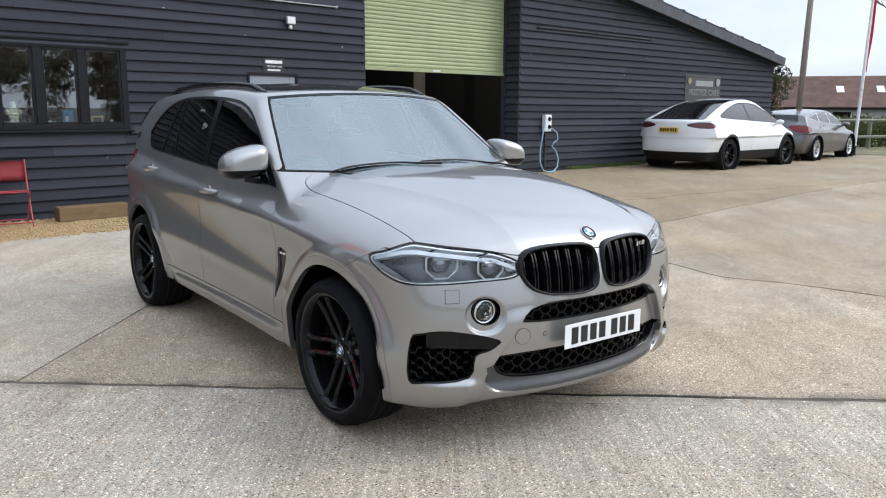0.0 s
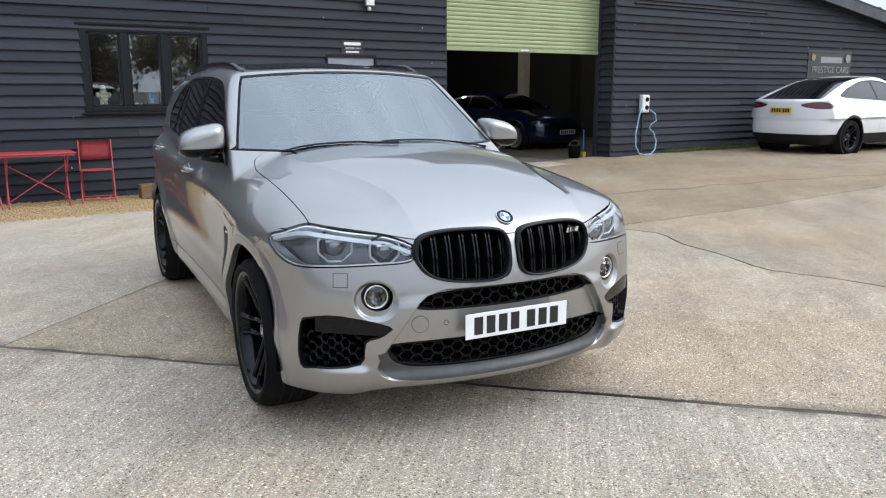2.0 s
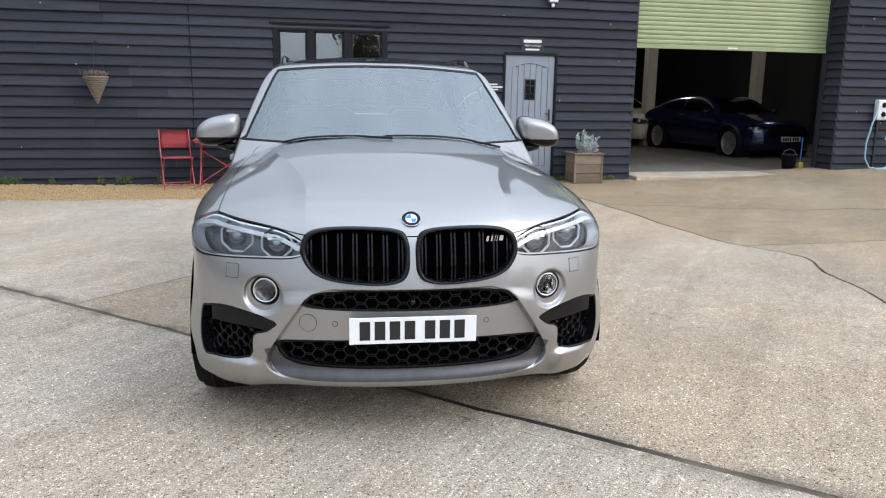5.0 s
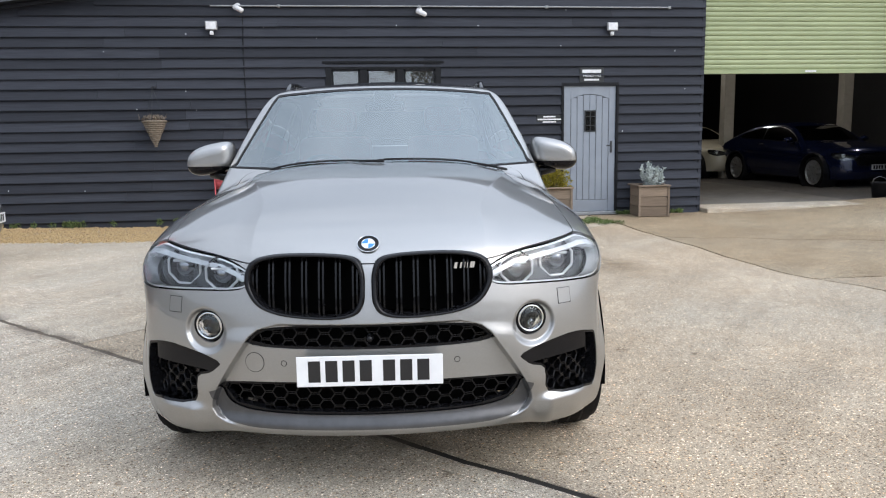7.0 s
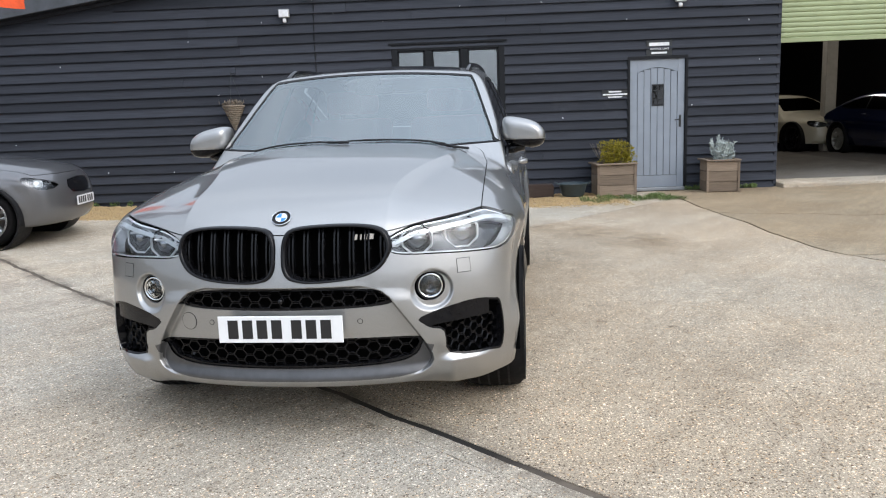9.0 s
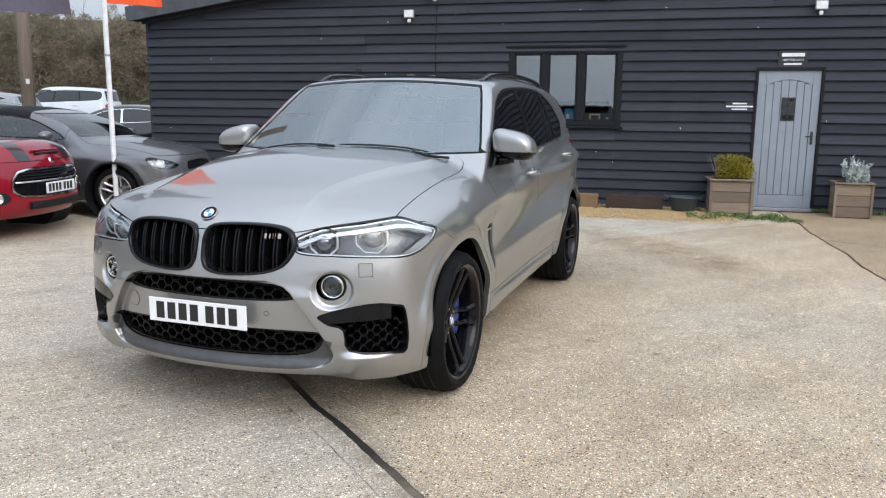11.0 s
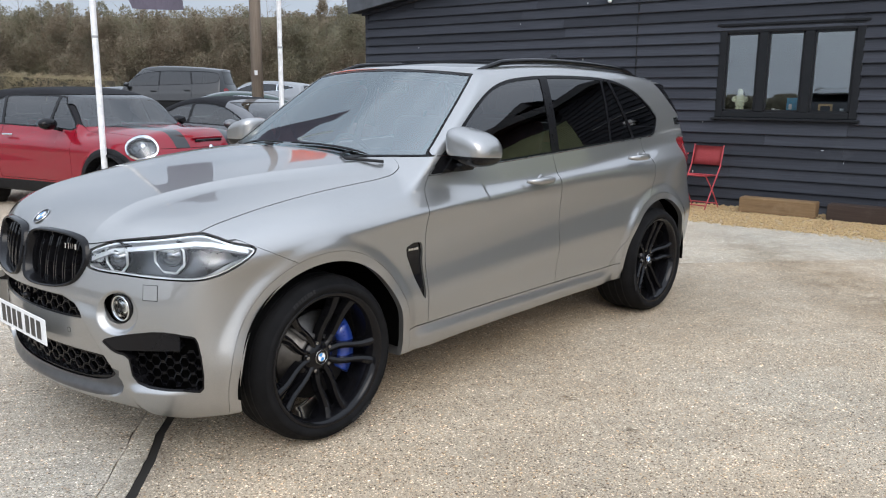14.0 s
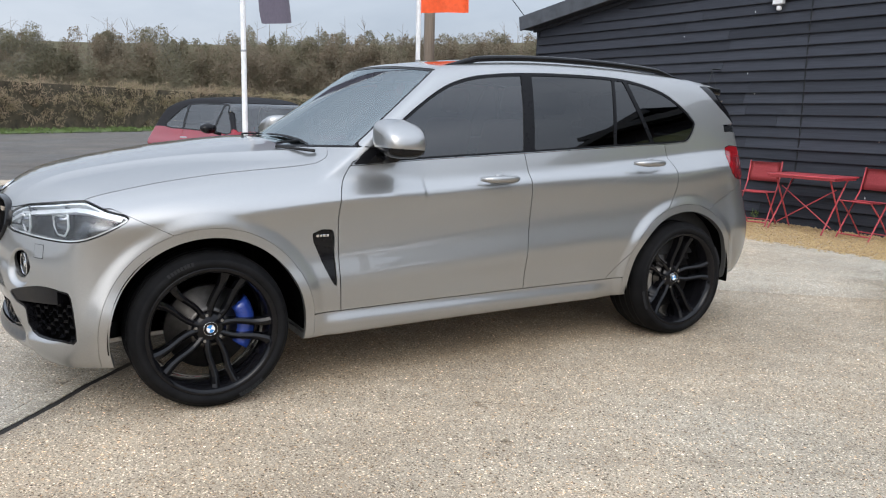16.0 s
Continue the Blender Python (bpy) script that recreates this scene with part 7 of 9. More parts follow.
    # an added black inner skin stands in for the shade behind the gaps
    inner = lambda x, y, z: f(x, y, z) + 0.05
    IV, IT = nets(inner, (p["tail"], -0.1, 0.12), (p["nose"], 1.05, top), 0.08)
    IV, IT = clip(IV, IT, -IV[:, 1])
    for ax in (wb / 2, -wb / 2):
        IV, IT = clip(IV, IT, np.where(IV[:, 1] > 0.42, r + 0.06 - np.hypot(IV[:, 0] - ax, IV[:, 2] - r), -1))
    IV, IT = clip(IV, IT, IV[:, 2] - p["belt"][0][1] + 0.02)
    shell("gap_shade_skin", IV, IT, inner, BLACK_MATT, car, "", 0.0, both=True)
    tr = p["track"]
    for ax in (wb / 2, -wb / 2):
        for sg in (1, -1):
            part("wheel_arch_liner", lathe([(r + 0.07, -0.30), (r + 0.07, 0.06), (r + 0.05, 0.06), (r + 0.05, -0.29), (0.02, -0.29), (0.02, -0.30)], 28, "y", Matrix.Translation((ax, sg * tr, r)) @ Matrix.Diagonal((1, sg, 1, 1)) , True), BLACK_MATT, car)
            w = new("wheel")
            w.parent = car
            w.matrix_basis = Matrix.Translation((ax, sg * (tr - 0.10), r)) @ (Matrix.Identity(4) if sg > 0 else pose(0, 0, 0, 0, 0, 180)) @ pose(0, 0, 0, 0, random.Random(ax + sg).uniform(0, 70), 0)
            wheel_mesh(r, p.get("tw", 0.225), r * p.get("rim", 0.70), p["rim_mat"], RUBBER, w, DISC, None, p.get("spokes", 5), None, 0.02, p.get("twin", True))
    if p.get("front_plate"):
        x, z = p["front_plate"]
        plate_bars(car, Matrix.Translation((x, 0, z)) @ pose(0, 0, 0, 90, 0, 90), 0.52, 0.111, (4, 3), PLATE_WHITE, INK)
    if p.get("rear_plate"):
        x, z = p["rear_plate"]
        plate_bars(car, Matrix.Translation((x, 0, z)) @ pose(0, 0, 0, 90, 0, -90), 0.52, 0.111, (4, 3), PLATE_YELLOW, INK)
    # cabin
    for sy in (-0.36, 0.36):
        for x in (p["seat"], p["seat"] - 0.85):
            s = part("seat", box((-0.07, -0.23, 0.0), (0.07, 0.23, 0.60), 0.06, pose(x, sy, 0.45, 0, -14, 0), 2), DASH, car, "", True)
            part("head_rest", box((-0.05, -0.12, 0.62), (0.05, 0.12, 0.78), 0.04, pose(x, sy, 0.45, 0, -14, 0), 2), DASH, s, "", True)
    part("dashboard", box((sx - 0.62, -0.66, 0.6), (sx - 0.12, 0.66, sz - 0.06), 0.05, None, 2), DASH, car)
    part("cabin_floor", box((p["tail"] + 0.5, -0.66, 0.28), (sx, 0.66, 0.33)), DASH, car)
    return car


SOFT_TOP = plain("black_canvas", (0.012, 0.012, 0.014), 0.85, 0, 0, 0.3, 60.0, 0.2, 0.2)
PAINT_WHITE = car_paint("white_car_paint", (0.72, 0.73, 0.74), 0.0, 0.4)
PAINT_GUNMETAL = car_paint("gunmetal_car_paint", (0.14, 0.14, 0.145), 0.7, 0.38)
PAINT_BLUE = car_paint("dark_blue_car_paint", (0.005, 0.010, 0.042), 0.4, 0.25)
PAINT_CREAM = car_paint("cream_car_paint", (0.62, 0.58, 0.46), 0.0, 0.4)
PAINT_RED = car_paint("red_car_paint", (0.205, 0.002, 0.012), 0.0, 0.35, 0.0, 1.42)
PAINT_SILVER = car_paint("silver_car_paint", (0.24, 0.245, 0.25), 0.7, 0.35)
PAINT_PALE = car_paint("pale_silver_car_paint", (0.52, 0.53, 0.54), 0.4, 0.38)
PAINT_BLACK = car_paint("black_car_paint", (0.012, 0.013, 0.014), 0.2, 0.3)
PAINT_GREEN = car_paint("dark_green_car_paint", (0.012, 0.030, 0.022), 0.4, 0.3)
TAIL_DARK = plain("dark_red_lens", (0.085, 0.010, 0.016), 0.10, 0, 0.5)
ALLOY = plain("silver_alloy", (0.50, 0.51, 0.52), 0.3, 0.9, 0, 0.06)


def profile(**kw):
    base = dict(inset=0.085, lean=0.42, r=0.33, h=0.034, rim_mat=ALLOY)
    base.update(kw)
    return base


# an electric crossover, fastback
CROSSOVER = profile(wb=2.965, r=0.365, nose=2.46, tail=-2.57, top=1.69, track=0.96, flare=0.03, clad=0.43, arch_trim=0.05, tw=0.265, rim=0.72, rim_mat=BLACK_GLOSS, spokes=5,
    hood=[(2.6, 0.72), (2.3, 0.93), (1.9, 1.03), (1.4, 1.10), (0.9, 1.14)], roof=[(0.9, 1.45), (0.3, 1.64), (-0.2, 1.68), (-0.9, 1.63), (-1.6, 1.47), (-2.1, 1.30), (-2.5, 1.15)],
    belt=[(1.3, 1.02), (0.4, 1.05), (-0.6, 1.10), (-1.6, 1.14), (-2.4, 1.14)], plan=[(2.4, 0.86), (1.6, 0.97), (0.0, 0.975), (-1.4, 0.995), (-2.0, 0.97), (-2.6, 0.86)],
    screen=(1.42, 1.10, 2.0), back=(-2.50, 1.12, 2.8), rake=0.05, ws=(0.74, 0.58, 1.14, 1.58), bw=(0.72, 0.56, 1.17, 1.64, 2.3),
    window=[(1.15, 1.10), (0.5, 1.44), (0.0, 1.56), (-0.7, 1.55), (-1.3, 1.43), (-1.75, 1.28), (-1.8, 1.22), (-1.5, 1.19), (-0.6, 1.15), (0.5, 1.10)], posts=[(-0.35, -0.1)],
    lamp=[(-1.75, 0.80), (-1.2, 0.90), (-1.05, 0.86), (-1.3, 0.78)], tail_mat=TAIL_DARK, tlamp=[(-2.05, 1.06), (-1.75, 1.10), (-1.40, 1.10), (-1.18, 1.03), (-1.30, 0.97), (-1.70, 0.97), (-2.05, 1.02)], grille=[(-0.5, 0.40), (0.5, 0.40), (0.45, 0.50), (-0.45, 0.50)],
    doors=[0.95, -0.35, -1.35], hoodz=0.86, mirror=(0.85, 1.05, 1.10), handles=[], seat=0.1, rear_plate=(-2.575, 0.93))
# a compact estate with a long roof
ESTATE = profile(wb=2.70, r=0.325, nose=2.25, tail=-2.32, top=1.44, track=0.86, clad=0.0, tw=0.225,
    hood=[(2.35, 0.62), (2.1, 0.80), (1.7, 0.90), (1.2, 0.96), (0.7, 0.98)], roof=[(0.8, 1.20), (0.3, 1.38), (-0.3, 1.43), (-1.0, 1.41), (-1.6, 1.35), (-2.1, 1.27)],
    belt=[(1.2, 0.90), (0.3, 0.94), (-0.8, 1.0), (-1.6, 1.04), (-2.3, 1.06)], plan=[(2.2, 0.76), (1.5, 0.875), (0.0, 0.875), (-1.4, 0.885), (-1.9, 0.85), (-2.4, 0.74)],
    screen=(1.12, 0.96, 1.75), back=(-2.18, 1.02, 0.55), ws=(0.68, 0.54, 0.98, 1.34), bw=(0.58, 0.52, 1.06, 1.26, 0.3),
    window=[(0.85, 0.97), (0.3, 1.24), (-0.3, 1.33), (-1.0, 1.32), (-1.6, 1.24), (-1.75, 1.18), (-1.3, 1.10), (-0.4, 1.03), (0.4, 0.98)], posts=[(-0.15, 0.0), (-1.05, 0.2)], trim=CHROME,
    lamp=[(-1.60, 0.66), (-1.2, 0.78), (-0.95, 0.80), (-1.05, 0.68), (-1.4, 0.62)], tlamp=[(-1.85, 0.95), (-1.35, 0.98), (-1.0, 0.90), (-1.1, 0.80), (-1.6, 0.80)], grille=[(-0.4, 0.55), (0.4, 0.55), (0.38, 0.72), (-0.38, 0.72)],
    doors=[0.78, -0.2, -1.1], hoodz=0.80, mirror=(0.68, 0.93, 1.0), handles=[(0.0, 0.92), (-0.95, 0.97)], seat=0.0, rear_plate=(-2.33, 0.62), spokes=5)
# a large two-door coupe
COUPE = profile(wb=2.87, r=0.34, nose=2.33, tail=-2.48, top=1.43, track=0.90, tw=0.24, spokes=10, twin=False, rim=0.74,
    hood=[(2.5, 0.62), (2.2, 0.82), (1.7, 0.92), (1.2, 0.98), (0.7, 1.0)], roof=[(0.6, 1.22), (0.1, 1.38), (-0.5, 1.42), (-1.0, 1.37), (-1.6, 1.22), (-2.0, 1.10)],
    belt=[(1.2, 0.92), (0.0, 0.96), (-1.0, 1.0), (-2.4, 1.0)], plan=[(2.2, 0.80), (1.5, 0.90), (0.0, 0.90), (-1.4, 0.93), (-1.9, 0.90), (-2.5, 0.74)],
    screen=(1.0, 0.98, 1.7), back=(-2.0, 1.02, 2.6), ws=(0.70, 0.56, 1.0, 1.32), bw=(0.58, 0.50, 1.05, 1.30, 1.3), glass=GLASS_TINT,
    window=[(0.75, 0.99), (0.2, 1.26), (-0.4, 1.33), (-0.9, 1.28), (-1.35, 1.14), (-1.45, 1.06), (-0.8, 1.03), (0.2, 0.99)], posts=[(-0.55, 0.0)], trim=CHROME,
    lamp=[(-1.75, 0.66), (-1.4, 0.74), (-1.05, 0.76), (-1.08, 0.66), (-1.4, 0.60)], tlamp=[(-1.9, 0.85), (-1.3, 0.88), (-1.3, 0.78), (-1.9, 0.78)], grille=[(-0.48, 0.50), (0.48, 0.50), (0.42, 0.74), (-0.42, 0.74)],
    doors=[0.75, -0.65], hoodz=0.78, mirror=(0.62, 0.96, 1.02), handles=[(-0.45, 0.92)], handle_mat=CHROME, seat=-0.1, front_plate=(2.34, 0.47))
# small open cars with canvas hoods
CABRIO = profile(wb=2.66, r=0.32, nose=2.10, tail=-2.25, top=1.40, track=0.855, tw=0.22, spokes=5,
    hood=[(2.3, 0.60), (2.0, 0.80), (1.6, 0.92), (1.1, 0.99), (0.6, 1.0)], roof=[(0.5, 1.22), (0.0, 1.35), (-0.5, 1.39), (-1.0, 1.33), (-1.5, 1.15), (-1.9, 1.02)],
    belt=[(1.2, 0.92), (0.0, 0.95), (-1.0, 0.98), (-2.2, 0.98)], plan=[(2.0, 0.76), (1.4, 0.86), (0.0, 0.86), (-1.4, 0.875), (-1.8, 0.85), (-2.3, 0.74)],
    screen=(0.92, 0.99, 1.55), back=(-1.75, 1.0, 2.0), ws=(0.68, 0.56, 1.01, 1.30), bw=(0.50, 0.45, 1.06, 1.28, 1.2), back_glass=False, glass=GLASS_CLEAR, side_glass=GLASS_CLEAR,
    window=[(0.62, 0.98), (0.15, 1.20), (-0.3, 1.28), (-0.8, 1.27), (-1.15, 1.14), (-1.25, 1.03), (-0.6, 1.00), (0.2, 0.98)], posts=[(-0.62, 0.0)],
    lamp=[(-1.55, 0.66), (-1.2, 0.74), (-0.95, 0.76), (-1.0, 0.66), (-1.3, 0.61)], tlamp=[(-1.7, 0.82), (-1.2, 0.86), (-1.2, 0.74), (-1.7, 0.74)], grille=[(-0.26, 0.55), (0.26, 0.55), (0.28, 0.70), (-0.28, 0.70)],
    doors=[0.62, -0.62], hoodz=0.78, mirror=(0.48, 0.95, 1.02), handles=[(-0.4, 0.88)], seat=-0.1, front_plate=(2.11, 0.44), soft=(1.06, 0.10, 0.35), roof_mat=SOFT_TOP, roof_label="black canvas hood")
HATCH = profile(wb=2.495, r=0.315, nose=1.98, tail=-1.86, top=1.42, track=0.845, clad=0.0, tw=0.215, flare=0.02, rim_mat=BLACK_GLOSS, spokes=5, h=0.026,
    hood=[(2.1, 0.74), (1.85, 0.91), (1.5, 0.97), (1.1, 0.99), (0.6, 0.99)], roof=[(0.5, 1.30), (0.1, 1.39), (-0.5, 1.41), (-1.0, 1.39), (-1.3, 1.33), (-1.7, 1.15)],
    belt=[(1.2, 0.90), (0.0, 0.91), (-1.0, 0.93), (-1.8, 0.93)], plan=[(1.9, 0.76), (1.3, 0.855), (0.0, 0.845), (-1.25, 0.86), (-1.6, 0.82), (-1.9, 0.70)],
    screen=(0.88, 0.94, 0.95), back=(-1.62, 0.96, 0.55), ws=(0.70, 0.58, 0.97, 1.32), bw=(0.45, 0.42, 1.06, 1.30, 0.7), back_glass=False, glass=GLASS_CLEAR, side_glass=GLASS_CLEAR,
    window=[(0.66, 0.95), (0.36, 1.22), (0.25, 1.30), (-0.2, 1.315), (-0.75, 1.30), (-1.02, 1.16), (-1.14, 0.99), (-0.5, 0.965), (0.2, 0.95)], posts=[(0.18, 0.0), (-0.72, -0.35)],
    lamp=[(-1.145, 0.750), (-1.10, 0.845), (-0.98, 0.900), (-0.83, 0.895), (-0.70, 0.84), (-0.655, 0.780), (-0.68, 0.705), (-0.78, 0.655), (-0.92, 0.645), (-1.07, 0.675)], tlamp=[(-1.4, 0.90), (-1.0, 0.92), (-1.0, 0.72), (-1.4, 0.72)], grille=[(-0.50, 0.410), (0, 0.395), (0.50, 0.410), (0.595, 0.53), (0.505, 0.675), (0.25, 0.695), (-0.25, 0.695), (-0.505, 0.675), (-0.595, 0.53)], scoop=True,
    lamp_ring=CHROME, grille_ring=CHROME, arch_trim=0.075, stripe=(0.30, 0.46),
    doors=[0.66, -0.62], hoodz=0.76, mirror=(0.45, 0.95, 1.0), mirror_mat=BLACK_GLOSS, handles=[(-0.42, 0.86)], handle_mat=CHROME, seat=-0.1, front_plate=(2.0, 0.487), soft=(0.985, 1.3, 0.0), roof_mat=SOFT_TOP, roof_label="black canvas hood")
OFFROADER = profile(wb=2.92, r=0.37, nose=2.35, tail=-2.45, top=1.80, track=0.92, tw=0.25, clad=0.45,
    hood=[(2.5, 0.90), (2.2, 1.06), (1.7, 1.14), (1.2, 1.17), (0.8, 1.18)], roof=[(0.6, 1.66), (0.1, 1.77), (-0.6, 1.80), (-1.4, 1.77), (-2.2, 1.70)],
    belt=[(1.2, 1.12), (0.0, 1.15), (-1.0, 1.18), (-2.3, 1.22)], plan=[(2.2, 0.84), (1.5, 0.95), (0.0, 0.95), (-1.4, 0.96), (-2.0, 0.93), (-2.5, 0.82)],
    screen=(1.0, 1.16, 1.15), back=(-2.38, 1.2, 0.35), ws=(0.76, 0.64, 1.2, 1.66), bw=(0.66, 0.60, 1.25, 1.62, 0.5), trim=BLACK_GLOSS,
    window=[(0.78, 1.19), (0.35, 1.52), (-0.2, 1.63), (-1.2, 1.64), (-1.9, 1.60), (-2.05, 1.50), (-1.95, 1.30), (-1.0, 1.24), (0.2, 1.19)], posts=[(-0.25, 0.0), (-1.25, 0.2)],
    lamp=[(-1.75, 0.86), (-1.4, 0.98), (-1.1, 1.0), (-1.15, 0.88), (-1.5, 0.82)], tlamp=[(-1.7, 1.1), (-1.4, 1.12), (-1.4, 0.85), (-1.7, 0.85)], grille=[(-0.45, 0.78), (0.45, 0.78), (0.45, 0.98), (-0.45, 0.98)],
    doors=[0.75, -0.25, -1.25], hoodz=1.0, mirror=(0.65, 1.02, 1.22), handles=[(-0.1, 1.05), (-1.1, 1.08)], seat=-0.1, front_plate=(2.36, 0.6))
SALOON = dict(COUPE, doors=[0.8, -0.2, -1.1], trim=CHROME, handles=[(-0.05, 0.92), (-1.0, 0.95)], posts=[(-0.2, 0.0), (-1.05, 0.25)])


def at_wheel(x, y, deg, p, lift=None, right=True):
    """The pose of a car whose front right tyre stands at x, y and that heads deg from +x."""
    a = radians(deg)
    hx, hy = math.cos(a), math.sin(a)
    s = p["track"] if right else -p["track"]
    cx, cy = x - hx * p["wb"] / 2 - hy * s, y - hy * p["wb"] / 2 + hx * s
    z = float(rise(np.array(cx), 0.0)) if lift is None else lift
    return Matrix.Translation((cx, cy, z)) @ pose(0, 0, 0, 0, 0, deg)


# ---- things in the yard ----
def folding_chair(m):
    c = thing("folding_chair", m, "faded red sling folding chair on gravel by the wall", "chair", "chairs at the table")
    for sy in (-0.21, 0.21):
        part("leg", tube([(0.20, sy, 0.0), (0.02, sy, 0.28), (-0.16, sy, 0.56), (-0.23, sy, 0.84)], 0.009, 6), RED_METAL, c)
        part("leg", tube([(-0.22, sy * 0.92, 0.0), (0.0, sy * 0.92, 0.26), (0.20, sy * 0.92, 0.45)], 0.009, 6), RED_METAL, c)
    for x, z, w in ((0.20, 0.45, 0.21), (-0.10, 0.44, 0.20), (0.18, 0.05, 0.20), (-0.20, 0.05, 0.20)):
        part("cross_bar", tube([(x, -w, z), (x, w, z)], 0.008, 6), RED_METAL, c)
    for name, pts in (("seat", [(0.21, 0.455), (0.12, 0.440), (0.0, 0.432), (-0.11, 0.44)]), ("backrest", [(-0.168, 0.565), (-0.195, 0.65), (-0.212, 0.74), (-0.222, 0.82)])):
        bm = bmesh.new()
        top = [[bm.verts.new((x, y, z + 0.006 - 0.018 * (1 - (y / 0.21) ** 2) * (name == "seat"))) for y in np.linspace(-0.21, 0.21, 8)] for x, z in pts]
        for a, b in zip(top, top[1:]):
            for k in range(7):
                bm.faces.new((a[k], a[k + 1], b[k + 1], b[k]))
        r = bmesh.ops.solidify(bm, geom=bm.faces[:], thickness=0.006)
        part(name, bm, RED_CLOTH, c, "", True)
    return c


def folding_table(m):
    t = thing("folding_table", m, "red slatted metal folding table on gravel", "table")
    part("tabletop", box((-0.46, -0.27, 0.69), (0.46, 0.27, 0.712), 0.006), RED_METAL, t)
    part("apron", box((-0.44, -0.25, 0.665), (0.44, 0.25, 0.69), 0.004), RED_METAL, t)
    for sx in (-0.36, 0.36):
        part("leg", tube([(sx - 0.03, -0.24, 0.0), (sx, 0.20, 0.67)], 0.010, 6), RED_METAL, t)
        part("leg", tube([(sx - 0.03, 0.24, 0.0), (sx, -0.20, 0.67)], 0.010, 6), RED_METAL, t)
    part("brace", tube([(-0.36, -0.1, 0.08), (0.36, -0.05, 0.55)], 0.007, 6), RED_METAL, t)
    part("brace", tube([(0.36, -0.1, 0.08), (-0.36, -0.05, 0.55)], 0.007, 6), RED_METAL, t)


def leaf_cloud(name, n, spot, size, mat, parent, label, seed, long=1.8):
    """Many small folded leaves at points that spot(rng) gives."""
    rng = np.random.default_rng(seed)
    pts, faces = [], []
    for i in range(n):
        c, d = spot(rng)
        d = np.array(d) + rng.normal(0, 0.45, 3)
        d /= np.linalg.norm(d) + 1e-9
        s = np.cross(d, rng.normal(0, 1, 3))
        s /= np.linalg.norm(s) + 1e-9
        u = np.cross(s, d) * 0.25
        k = size * rng.uniform(0.6, 1.3)
        c = np.array(c)
        b = len(pts)
        pts += [c, c + (d * 0.5 * long + s * 0.5 + u) * k, c + d * long * k, c + (d * 0.5 * long - s * 0.5 + u) * k]
        faces += [(b, b + 1, b + 2), (b, b + 2, b + 3)]
    me = bpy.data.meshes.new(name)
    me.from_pydata([tuple(p) for p in pts], [], faces)
    return link(name, me, mat, parent, label)


